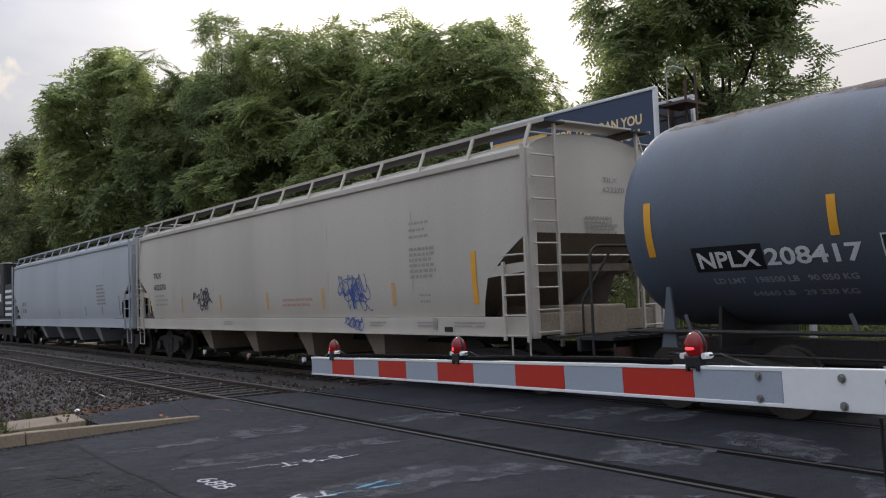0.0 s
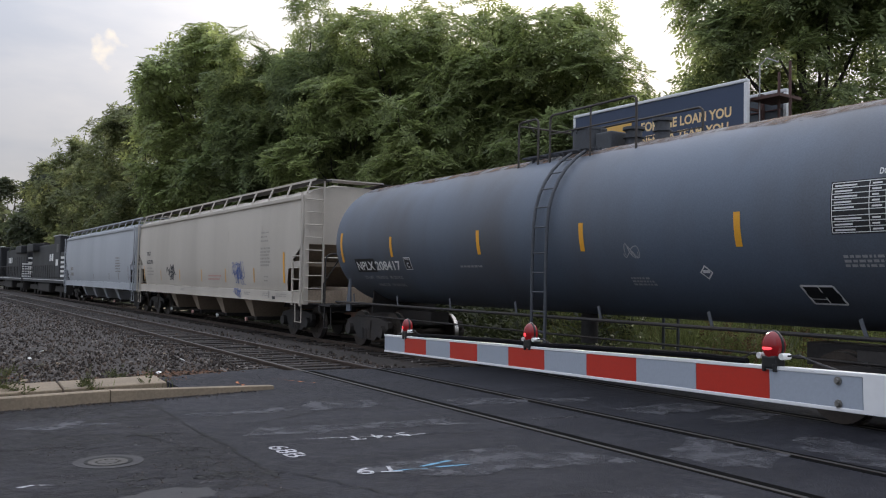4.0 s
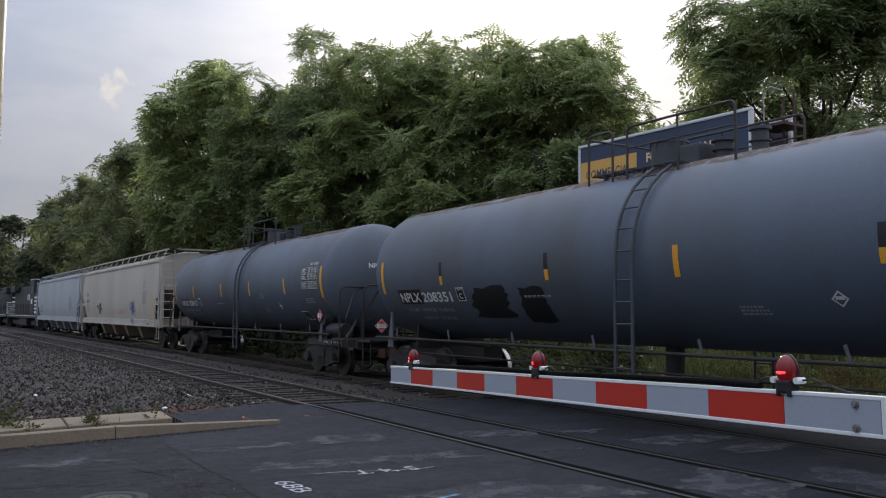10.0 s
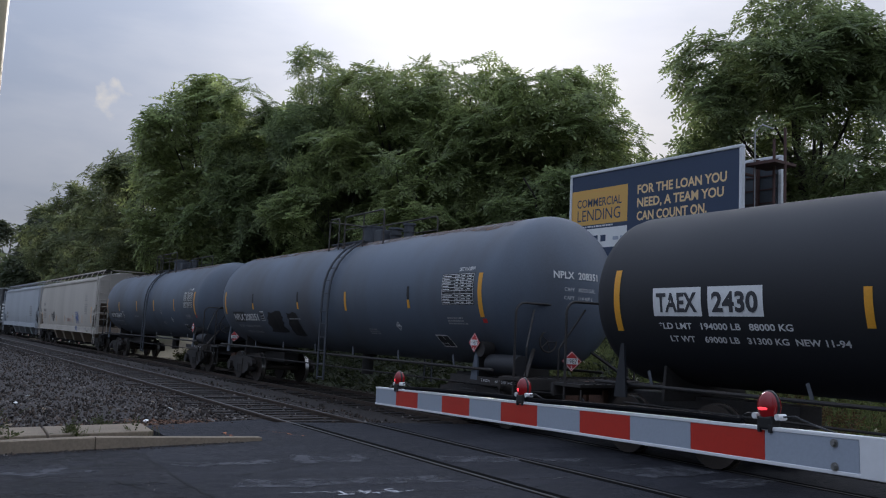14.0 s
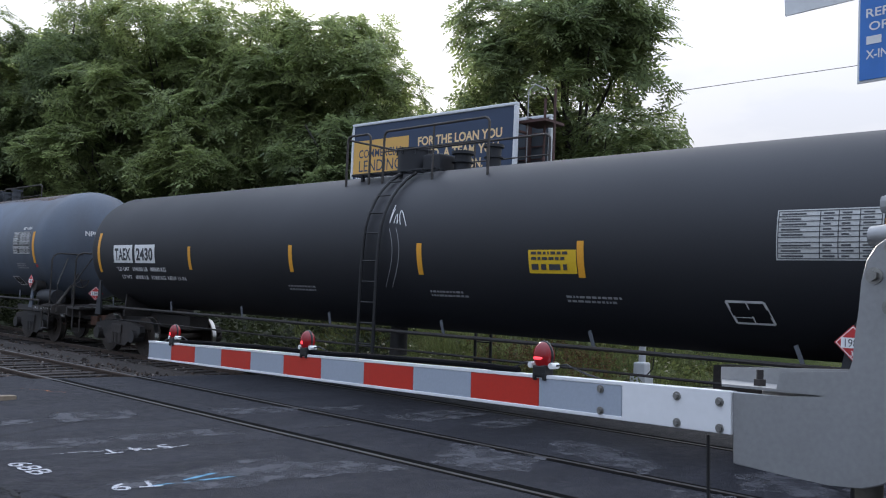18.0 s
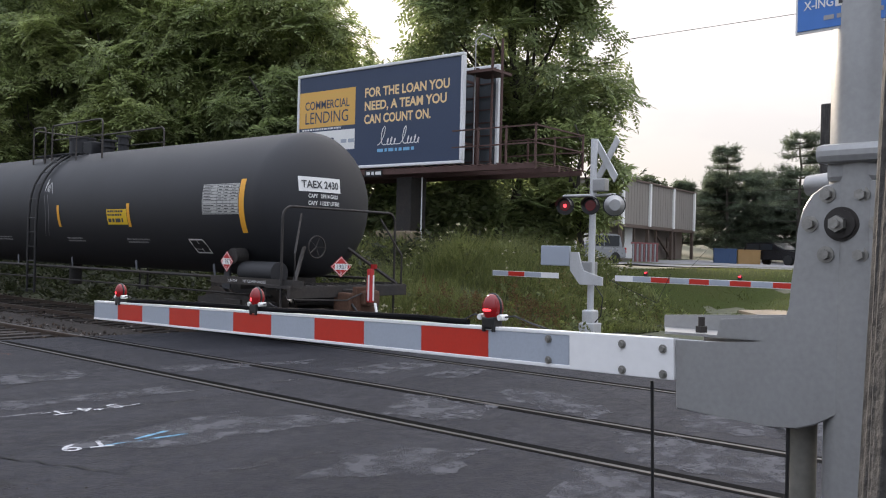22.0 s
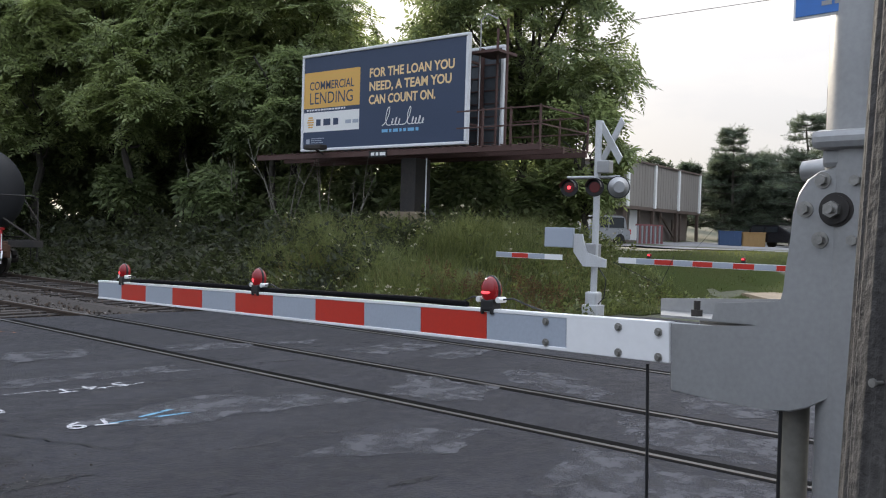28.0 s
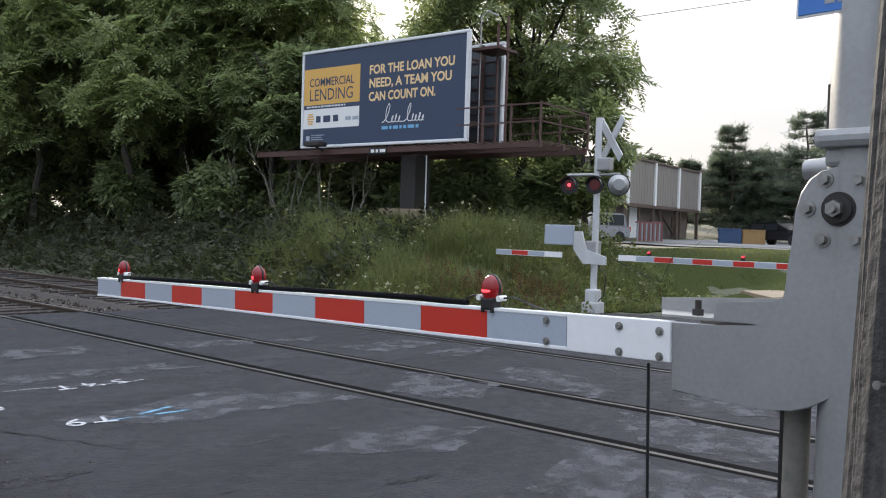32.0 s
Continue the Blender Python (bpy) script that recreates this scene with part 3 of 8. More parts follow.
def land(x, y):
    """Height of the ground: bed at the tracks, a bank behind them, gently rising beyond."""
    z = -0.24
    far = smooth(6.4, 12.5, x) * 1.15 * smooth(9.5, 14.0, y + 0.12 * (x - 8))
    lot = smooth(9, 40, x) * 1.35 - smooth(41, 53, x) * 1.05
    z += max(far * 1.25, 0) if far > lot else lot
    z += smooth(20, 60, x) * smooth(20, 60, y) * 3.0
    if y < 9.5 and 6.2 < x < 12:
        z += 0.22 * smooth(6.2, 8.5, x)
    z += 0.05 * noise.noise(Vector((x * 0.4, y * 0.4, 0)))
    return z


def build_ground():
    xs = [-900, -300, -90, -40, -20, -10, -4, 0, 3, 6.2] + [6.2 + 0.7 * k for k in range(1, 28)] + [29, 34, 40, 48, 60, 90, 200, 500, 1200]
    ys = [-1200, -400, -120, -50, -25, -14, -8, -4, -2, 0, 2, 4, 6, 8] + [9 + 0.8 * k for k in range(45)] + [48, 56, 66, 80, 110, 160, 260, 500, 1500]
    vs = [(x, y, land(x, y) if -2000 < x < 300 else land(300, y)) for y in ys for x in xs]
    n = len(xs)
    fs = [(j * n + i, j * n + i + 1, (j + 1) * n + i + 1, (j + 1) * n + i) for j in range(len(ys) - 1) for i in range(n - 1)]
    ob = link_mesh("ground", vs, fs, M_GROUND, smooth=True)
    tagged(ob, "rough earth and grass sheet around the railway", "ground", kind="structure")


build_ground()


def flat_strip(name, outline, z, material, label, category, kind="structure", thick=0.25):
    bm = B()
    lo = [bm.verts.new((x, y, z - thick)) for x, y in outline]
    hi = [bm.verts.new((x, y, z)) for x, y in outline]
    bm.faces.new(hi)
    for i in range(len(outline)):
        j = (i + 1) % len(outline)
        bm.faces.new((lo[i], lo[j], hi[j], hi[i]))
    bmesh.ops.triangulate(bm, faces=[f for f in bm.faces if len(f.verts) > 4])
    return tagged(part(name, bm, material), label, category, kind=kind)


def curb_y(x):
    return 12.42 + (x + 1.65) * 0.185


# the road runs across the tracks along x, and a little askew
flat_strip("road", [(-60, -30), (-3.0, -4.2), (9.6, -4.0), (60, -9), (60, -1), (24, 4.5), (10.6, 8.2), (8.2, 12.2), (5.9, 13.6), (3.0, 14.4), (-0.9, 15.1), (-1.5, 12.47), (-7.0, curb_y(-7.0) + 0.02), (-60, curb_y(-60.0))], 0.0,
           M_ASPHALT, "worn dark asphalt road with pale patches and cracks", "road")


def rag(cx0, cy0, rx, ry, seed, rot=0.0, n=26):
    rn = random.Random(seed)
    out = []
    for k in range(n):
        a = 2 * math.pi * k / n
        r = 1 + rn.uniform(-0.28, 0.22)
        x, y = rx * r * math.cos(a), ry * r * math.sin(a)
        out.append((cx0 + x * math.cos(rot) - y * math.sin(rot), cy0 + x * math.sin(rot) + y * math.cos(rot)))
    return out


def frayed(outline, seed, step=0.07, amp=0.075):
    """The outline with its sides broken up, as thin asphalt wears away."""
    out = []
    for (xa, ya), (xb, yb) in zip(outline, outline[1:] + outline[:1]):
        n = max(2, int(math.hypot(xb - xa, yb - ya) / step))
        for k in range(n):
            x, y = xa + (xb - xa) * k / n, ya + (yb - ya) * k / n
            d = noise.noise_vector(Vector((x * 2.6, y * 2.6, seed))) * amp * 1.6 + noise.noise_vector(Vector((x * 9, y * 9, seed + 5.0))) * amp
            out.append((x + d.x * 1.8, y + d.y))
    return out


def decal(name, outline, z, material, label, category="road patch"):
    bm = B()
    bm.faces.new([bm.verts.new((x, y, z)) for x, y in outline])
    bmesh.ops.triangulate(bm, faces=bm.faces[:])
    ob = part(name, bm, material)
    if ob.data.polygons[0].normal.z < 0:
        ob.data.flip_normals()
    return tagged(ob, label, category, kind="structure")


ROAD_PATCHES = [
    [(-1.59, 11.06), (-1.24, 10.89), (-0.61, 10.78), (-0.69, 10.44), (-0.94, 10.14), (-1.37, 10.14), (-1.96, 10.18)],
    [(0.33, 10.45), (0.66, 10.33), (1.23, 10.19), (1.45, 9.9), (1.42, 9.6), (0.70, 9.71), (0.12, 9.86)],
    [(1.62, 9.9), (2.59, 9.68), (2.13, 9.40), (1.62, 9.5)],
    [(-2.85, 6.82), (-2.41, 6.85), (-1.82, 6.95), (-1.18, 7.05), (-0.75, 6.98), (-0.88, 6.62), (-0.31, 6.48), (-0.12, 5.72), (-0.49, 5.86), (-0.92, 5.96), (-1.49, 6.08), (-2.07, 6.10), (-2.59, 6.40)],
    [(2.52, 7.46), (3.27, 7.52), (3.74, 7.25), (3.33, 7.00), (2.49, 7.02)],
    [(2.34, 3.65), (2.95, 3.53), (3.01, 3.05), (2.77, 2.67), (2.19, 2.47), (1.94, 2.88), (1.81, 3.29)],
    [(2.17, 5.94), (2.69, 5.88), (2.69, 5.21), (2.12, 4.28), (1.66, 4.20), (1.66, 4.83)],
    [(-3.33, 10.60), (-2.60, 10.56), (-1.95, 10.67), (-1.95, 10.33), (-2.23, 10.26), (-3.21, 10.25)],
    [(-3.02, 9.30), (-2.12, 9.09), (-1.90, 8.61), (-2.47, 8.60), (-3.07, 8.79)],
    [(-5.4, 10.3), (-4.6, 10.6), (-4.2, 10.2), (-4.9, 9.9)], [(-2.2, 4.6), (-1.2, 4.9), (-0.3, 4.2), (-1.1, 3.9)], [(0.3, 5.9), (1.3, 6.6), (1.35, 5.4), (0.5, 5.0)],
    [(-1.9, 9.0), (-0.4, 8.9), (-0.3, 8.4), (-1.7, 8.5)], [(1.75, 2.3), (3.3, 3.2), (4.2, 2.6), (3.4, 0.9), (1.7, 0.2)], [(-1.6, 2.9), (-0.2, 3.3), (-0.25, 1.6), (-1.2, 1.2)], [(2.0, 8.6), (3.6, 8.7), (3.7, 8.0), (2.2, 7.9)], [(0.25, 3.0), (1.3, 3.8), (1.3, 2.2), (0.3, 1.7)]]
decal("road_patch", [(-60, -30), (-4.4, -1.5), (-3.9, 2.6), (-3.62, 5.0), (-3.56, 6.82), (-3.51, 8.41), (-3.56, 9.74), (-3.50, 11.45), (-3.6, curb_y(-3.6)), (-7.0, curb_y(-7.0)), (-60, curb_y(-60.0))], 0.002, M_OLDROAD, "older dark cracked asphalt lane")
flat_strip("apron", [(-2.72, curb_y(-2.72) + 0.2), (-1.4, 12.52), (-0.3, 12.3), (-0.3, 15.6), (-2.7, 14.75)], -0.004, M_ASPHALT, "asphalt apron between the pavement and the track", "pavement")
for k, pts in enumerate(ROAD_PATCHES):
    decal("road_patch", frayed(pts, k), 0.004, M_PATCH, "pale worn patch in the asphalt road")


def road_paint(text, x, y, size, rot, material, label, squash=1.0):
    vs, fs = letters(text, size, bold=0.002)
    a = radians(rot)
    pts = [(x + u * math.cos(a) - v * squash * math.sin(a), y + u * math.sin(a) + v * squash * math.cos(a), 0.008) for u, v in vs]
    tagged(link_mesh("road_marking", pts, fs, material), label, "road marking", kind="structure")


road_paint("68B", -3.20, 8.10, 0.40, -88, M_PAINT, "hand-sprayed white number on the asphalt", 0.72)
road_paint("6", -2.92, 6.56, 0.36, -18, M_PAINT, "hand-sprayed white figure on the asphalt", 1.0)
road_paint("T", -2.42, 6.70, 0.34, 162, M_PAINT, "hand-sprayed white letter on the asphalt", 1.0)
road_paint("5 '4 T", -1.50, 8.22, 0.32, 176, M_PAINT, "hand-sprayed white survey note on the asphalt", 1.0)


def crack(pts, w, material=None):
    vs, fs = [], []
    rn = random.Random(int(abs(pts[0][0]) * 100))
    for (x0, y0), (x1, y1) in zip(pts, pts[1:]):
        n = max(2, int(math.hypot(x1 - x0, y1 - y0) / 0.12))
        for k in range(n + 1):
            t = k / n
            x, y = x0 + (x1 - x0) * t + rn.uniform(-0.035, 0.035), y0 + (y1 - y0) * t + rn.uniform(-0.035, 0.035)
            ww = w * rn.uniform(0.4, 1.4)
            vs += [(x - ww / 2, y + ww / 3, 0.0075), (x + ww / 2, y - ww / 3, 0.0075)]
    fs = [(2 * i, 2 * i + 1, 2 * i + 3, 2 * i + 2) for i in range(len(vs) // 2 - 1)]
    tagged(link_mesh("crack", vs, fs, material or M_TAR), "black crack in the asphalt road", "crack", kind="structure")


crack([(-3.50, 11.45), (-3.56, 9.74), (-3.51, 8.41), (-3.56, 6.82)], 0.03)
crack([(-4.20, 9.55), (-4.07, 9.22), (-4.07, 8.99)], 0.10)
crack([(-4.09, 8.41), (-4.13, 7.67), (-4.11, 7.45)], 0.05)
crack([(-4.1, 4.5), (-3.4, 4.4), (-2.9, 4.2)], 0.03)
crack([(-4.6, 3.9), (-4.2, 3.7), (-3.9, 3.5)], 0.07)
crack([(-5.5, 9.3), (-4.9, 8.8), (-4.2, 8.9)], 0.03)
crack([(-3.4, 6.9), (-3.1, 6.2), (-2.9, 5.6)], 0.02)
crack([(-1.5, 10.2), (-2.9, 9.5), (-3.5, 9.6)], 0.02)
crack([(-2.72, 8.34), (-2.32, 8.25), (-1.82, 8.06), (-1.33, 8.05)], 0.025, M_PAINT)
crack([(-2.56, 6.54), (-2.23, 6.50), (-1.84, 6.48)], 0.06, M_PAINTBLUE)
crack([(-2.23, 6.59), (-1.89, 6.69)], 0.05, M_PAINTBLUE)
crack([(-1.70, 13.61), (-1.79, 12.96)], 0.06, M_PAINTORANGE)
crack([(-1.02, 13.77), (-0.59, 12.95)], 0.05, M_PAINTORANGE)
crack([(-5.54, 7.38), (-5.30, 7.36)], 0.06, M_PAINT)

mh = thing("manhole", "round iron manhole cover in a pale ring of asphalt", "manhole", at=pose(-4.72, 8.09, 0))
part("ring", cyl(B(), (0, 0, -0.1), (0, 0, 0.006), 0.31, 40), M_RINGPALE, mh, "pale worn ring")
part("joint", cyl(B(), (0, 0, -0.1), (0, 0, 0.009), 0.215, 40), M_TAR, mh, "dark joint")
part("cover", cyl(B(), (-0.012, -0.03, -0.1), (-0.012, -0.03, 0.011), 0.175, 40), M_IRON, mh, "worn iron cover")
for k in range(12):
    g = math.pi * k / 6
    part("cover_stud", cyl(B(), (0.10 * math.cos(g) - 0.012, 0.10 * math.sin(g) - 0.03, 0.0), (0.10 * math.cos(g) - 0.012, 0.10 * math.sin(g) - 0.03, 0.015), 0.016, 8), M_IRON, mh)
decal("road_patch", rag(-4.55, 6.58, 0.36, 0.24, 61), 0.005, M_RINGPALE, "pale filled patch in the cracked lane")
# broken ground in the old lane: black gaps, pale scuffs and loose crumbs
for k, (x, y, rx, ry) in enumerate(((-4.05, 9.30, 0.30, 0.07), (-3.95, 8.35, 0.22, 0.09), (-4.10, 7.60, 0.34, 0.10), (-3.85, 7.05, 0.40, 0.12), (-4.7, 7.25, 0.30, 0.08), (-4.25, 6.2, 0.35, 0.10), (-5.2, 9.0, 0.45, 0.07), (-3.8, 5.3, 0.4, 0.10), (-4.3, 4.6, 0.3, 0.08), (-1.9, 3.6, 0.25, 0.04))):
    decal("road_patch", rag(x, y, rx, ry, 70 + k, -0.15), 0.0045, M_BROKEN, "black broken hollow in the asphalt")
for k, (x, y, rx, ry) in enumerate(((-5.3, 10.8, 0.9, 0.10), (-4.5, 9.9, 1.0, 0.10), (-4.3, 8.75, 0.6, 0.07), (-5.1, 7.6, 0.5, 0.08), (-4.2, 6.9, 0.5, 0.06), (-3.9, 5.9, 0.5, 0.08), (-4.6, 5.4, 0.5, 0.10), (-1.0, 8.0, 1.3, 0.09), (0.9, 8.3, 0.7, 0.07), (-1.6, 5.1, 1.1, 0.09), (2.4, 9.0, 0.6, 0.08), (-2.0, 2.9, 0.8, 0.10))):
    decal("road_patch", rag(x, y, rx, ry, 90 + k, -0.12), 0.0055, M_SCUFF, "pale scuffed streak on the asphalt")


# kerb in lengths, sinking into the road at its end
kerb = thing("kerb", "weathered concrete kerb with a dropped end", "kerb", kind="structure")
x = -9.0
while x < -2.2:
    l = 2.517
    bm = B()
    x1 = min(x + l, -1.45)
    ya, yb = curb_y(x), curb_y(x1 - 0.015)
    h0, h1 = 0.15, 0.15 if x1 < -2.2 else 0.05
    prof = [(0, -0.2), (0.02, 0.0), (0.03, 1.0), (0.05, 1.08), (0.16, 1.08), (0.18, -0.2)]
    A_ = [bm.verts.new((x - 0.17 * d, ya + d, (h0 * k if k > 0 else -0.2))) for d, k in prof]
    B_ = [bm.verts.new((x1 - 0.015 - 0.17 * d, yb + d, (h1 * k if k > 0 else -0.2))) for d, k in prof]
    for i in range(len(prof) - 1):
        bm.faces.new((A_[i], A_[i + 1], B_[i + 1], B_[i]))
    bm.faces.new(A_)
    bm.faces.new(B_[::-1])
    part("kerbstone", bm, M_CONCRETE, kerb)
    x += l
# pavement slabs behind the kerb
pave = thing("pavement", "narrow weathered concrete pavement slabs", "pavement", kind="structure")
for k in range(5):
    x0, x1 = -2.95 - 1.5 * k, -2.95 - 1.5 * (k + 1) + 0.03
    f = lambda xx, d: curb_y(xx) + d
    bm = B()
    top = [(x0 - 0.05, f(x0, 0.75)), (x0, f(x0, 1.75)), (x1, f(x1, 1.75)), (x1 - 0.05, f(x1, 0.75))]
    lo = [bm.verts.new((a, b, -0.2)) for a, b in top]
    hi = [bm.verts.new((a, b, 0.13)) for a, b in top]
    bm.faces.new(hi)
    for i in range(4):
        bm.faces.new((lo[i], lo[(i + 1) % 4], hi[(i + 1) % 4], hi[i]))
    bmesh.ops.bevel(bm, geom=[e for e in bm.edges if e.verts[0].co.z > 0 and e.verts[1].co.z > 0], offset=0.012, segments=1, affect='EDGES')
    part("slab", bm, M_CONCRETE, pave)


# ---- tracks ----
def rail_run(name, xo, y0, y1, parent, step=4.0):
    """One rail: foot, web and head swept along the line."""
    prof = [(-0.07, -0.17), (-0.07, -0.155), (-0.012, -0.14), (-0.012, -0.045), (-0.036, -0.035), (-0.036, -0.006), (-0.026, 0.0), (0.026, 0.0), (0.036, -0.006), (0.036, -0.035), (0.012, -0.045), (0.012, -0.14), (0.07, -0.155), (0.07, -0.17)]
    n = int((y1 - y0) / step)
    vs, fs, mi = [], [], []
    for k in range(n + 1):
        y = y0 + (y1 - y0) * k / n
        vs += [(xo + cx(y) + a, y, b + 0.004) for a, b in prof]
    m = len(prof)
    for k in range(n):
        for i in range(m - 1):
            fs.append((k * m + i, k * m + i + 1, (k + 1) * m + i + 1, (k + 1) * m + i))
            mi.append(1 if i == 6 else 0)
    ob = link_mesh(name, vs, fs, M_RAIL, parent)
    ob.data.materials.append(M_RAILTOP)
    ob.data.polygons.foreach_set("material_index", mi)
    return ob


def ballast_bed(xc, half, name):
    ys = [-90, -30, -8, -4] + [14.2 + 0.8 * k for k in range(40)] + [50, 60, 80, 110, 150, 220, 330]
    for lo, hi in ((-90, -4), (14.2, 330)):
        use = [y for y in ys if lo <= y <= hi]
        vs, fs = [], []
        us = [-half - 0.55, -half, -1.2, -0.4, 0.4, 1.2, half, half + 0.55]
        for y in use:
            for i, u in enumerate(us):
                z = -0.30 if i in (0, 7) else -0.115 + 0.02 * noise.noise(Vector((u * 2, y * 1.7, xc)))
                vs.append((xc + cx(y) + u, y, z))
        m = len(us)
        for j in range(len(use) - 1):
            for i in range(m - 1):
                fs.append((j * m + i, j * m + i + 1, (j + 1) * m + i + 1, (j + 1) * m + i))
        tagged(link_mesh(name, vs, fs, M_BALLAST), "dark grey-brown ballast bed under the track", "ballast", kind="structure")


ballast_bed(X_NEAR, 1.55, "ballast_bed")
ballast_bed(X_FAR, 1.55, "ballast_bed")


def sleeper_mesh():
    bm = box(B(), (0, 0, 0), (2.55, 0.23, 0.16), 0.012)
    me = bpy.data.meshes.new("sleeper")
    bm.to_mesh(me)
    bm.free()
    me.materials.append(M_SLEEPER)
    return me


SLEEPER = sleeper_mesh()
for nm, xc in (("near", X_NEAR), ("far", X_FAR)):
    track = thing("railway_track", "rusty railway track on dark timber sleepers" if nm == "near" else "rusty railway track under the freight train", "track", "railway tracks", kind="structure")
    rail_run("rail", xc - 0.7525, -120, 330, track)
    rail_run("rail", xc + 0.7525, -120, 330, track)
    rn = random.Random(3)
    y = 14.9
    while y < 78:
        o = bpy.data.objects.new("sleeper", SLEEPER)
        scene.collection.objects.link(o)
        o.parent = track
        o.matrix_basis = pose(xc + cx(y) + rn.uniform(-0.05, 0.05), y, -0.165 + rn.uniform(-0.012, 0.012), 0, 0, rn.uniform(-1.5, 1.5))
        y += 0.52 if y < 60 else 0.7
for xr in (0.0, 1.505, X_FAR - 0.7525, X_FAR + 0.7525):
    s = -1 if 1 < xr < 2 or xr > 5 else 1
    # no groove is cut: flush strips carry the tar and the recess's shade as colour
    for off, w in ((s * 0.092, 0.115), (-s * 0.062, 0.056)):
        bm = box(B(), (xr + off, 5.4, -0.006), (w, 18.6, 0.018))
        tagged(part("flangeway", bm, M_GAPSHADE), "flush black strip along the rail, coloured as tar and the gap's shade", "flangeway", kind="structure")


def stones(name, n, region, seed, size, label):
    """Loose stones as one sheet of small uneven lumps."""
    rn = random.Random(seed)
    vs, fs = [], []
    base = [(1, 0, 0), (-1, 0, 0), (0, 1, 0), (0, -1, 0), (0, 0, 0.8), (0, 0, -0.6)]
    tri = [(0, 2, 4), (2, 1, 4), (1, 3, 4), (3, 0, 4), (2, 0, 5), (1, 2, 5), (3, 1, 5), (0, 3, 5)]
    for _ in range(n):
        x, y, z = region(rn)
        r = size * rn.choice((0.5, 0.7, 0.8, 1.0, 1.2, 1.7))
        e = Euler((rn.uniform(0, 3), rn.uniform(0, 3), rn.uniform(0, 6))).to_matrix()
        i = len(vs)
        for b in base:
            v = e @ Vector((b[0] * r * rn.uniform(0.7, 1.2), b[1] * r * rn.uniform(0.6, 1.1), b[2] * r * rn.uniform(0.6, 1.0)))
            vs.append((x + v.x, y + v.y, z + v.z))
        fs += [(i + a, i + b, i + c) for a, b, c in tri]
    return tagged(link_mesh(name, vs, fs, M_STONE), label, "ballast", kind="stuff")


def reg_bank(rn):
    while True:
        x, y = rn.uniform(-8.5, 0.2), 14.0 + rn.random() ** 2.0 * 45
        if y > curb_y(x) + 1.7 and (x > -2.5 or y > curb_y(x) + 1.9):
            return x, y, -0.10 + 0.09 * smooth(-1.5, -5, x) * 0 + rn.uniform(-0.03, 0.03)


bank = B()
for a, b in (((-9.5, 13.4), (-0.75, 15.0)),):
    gx = [-9.5 + 0.6 * k for k in range(16)]
    gy = [14.0 + 0.9 * k for k in range(60)]
    grid = [[bank.verts.new((min(x, -0.6) + (cx(y) if x > -6 else 0), max(y, curb_y(x) + 1.6), -0.11 + 0.05 * noise.noise(Vector((x, y, 3))) - 0.06 * smooth(-0.8, -0.4, x))) for x in gx] for y in gy]
    for j in range(len(gy) - 1):
        for i in range(len(gx) - 1):
            bank.faces.new((grid[j][i], grid[j][i + 1], grid[j + 1][i + 1], grid[j + 1][i]))
tagged(part("gravel_verge", bank, M_BALLAST), "grey gravel verge beside the track", "gravel", kind="structure")
stones("loose_gravel", 27000, reg_bank, 5, 0.031, "loose grey ballast stones along the verge")


def reg_between(rn):
    while True:
        y = 14.4 + rn.random() ** 1.8 * 40
        x = rn.uniform(-0.95, 6.9)
        return x + cx(y), y, (-0.10 if abs(x - X_NEAR) < 1.5 or abs(x - X_FAR) < 1.5 else -0.16) + rn.uniform(-0.03, 0.02)


stones("track_gravel", 9000, reg_between, 6, 0.030, "loose dark ballast stones between the rails")


def litter():
    rn = random.Random(12)
    for k in range(40):
        while True:
            x, y, z = reg_bank(rn)
            if y < 22:
                break
        pale = k % 3
        r = rn.uniform(0.04, 0.10)
        bm = plate(B(), [(r * rn.uniform(0.7, 1.2) * math.cos(a), r * rn.uniform(0.5, 1.0) * math.sin(a), 0) for a in (0.3, 1.5, 2.6, 3.9, 5.2)], 0.012)
        o = tagged(part("litter_scrap", bm, M_WHITE if pale == 0 else M_CONCRETE), "scrap of pale litter on the gravel" if pale == 0 else "broken tan lump on the gravel", "litter", "litter on the gravel")
        o.matrix_basis = pose(x, y, z + 0.05, rn.uniform(-25, 25), rn.uniform(-25, 25), rn.uniform(0, 360))


litter()


def leaf_litter():
    """Brown fallen leaves and dry scraps in drifts on the gravel."""
    rn = random.Random(21)
    vs, fs = [], []
    for _ in range(1500):
        c = ((-5.0, 14.0), (-4.3, 14.3), (-3.2, 14.5), (-5.6, 15.6), (-2.2, 15.3))[rn.randrange(5)]
        x, y, r = c[0] + rn.gauss(0, 0.45), c[1] + rn.gauss(0, 0.22), rn.uniform(0.015, 0.04)
        if y < curb_y(x) + 1.8:
            continue
        a, i = rn.uniform(0, 6.3), len(vs)
        z = -0.03 + rn.uniform(0, 0.04)
        vs += [(x + r * math.cos(a + q * 1.57), y + r * 0.7 * math.sin(a + q * 1.57), z + rn.uniform(-0.012, 0.02)) for q in range(4)]
        fs.append((i, i + 1, i + 2, i + 3))
    tagged(link_mesh("leaf_litter", vs, fs, M_LITTERBROWN), "brown fallen leaves along the pavement", "leaves", kind="stuff")


leaf_litter()


def reg_crumbs(rn):
    c = ((-4.05, 9.2), (-3.9, 8.2), (-4.0, 7.4), (-3.8, 6.9), (-4.4, 6.2), (-5.0, 9.0), (-3.8, 5.4), (-4.6, 7.3))[rn.randrange(8)]
    return c[0] + rn.gauss(0, 0.22), c[1] + rn.gauss(0, 0.3), 0.005


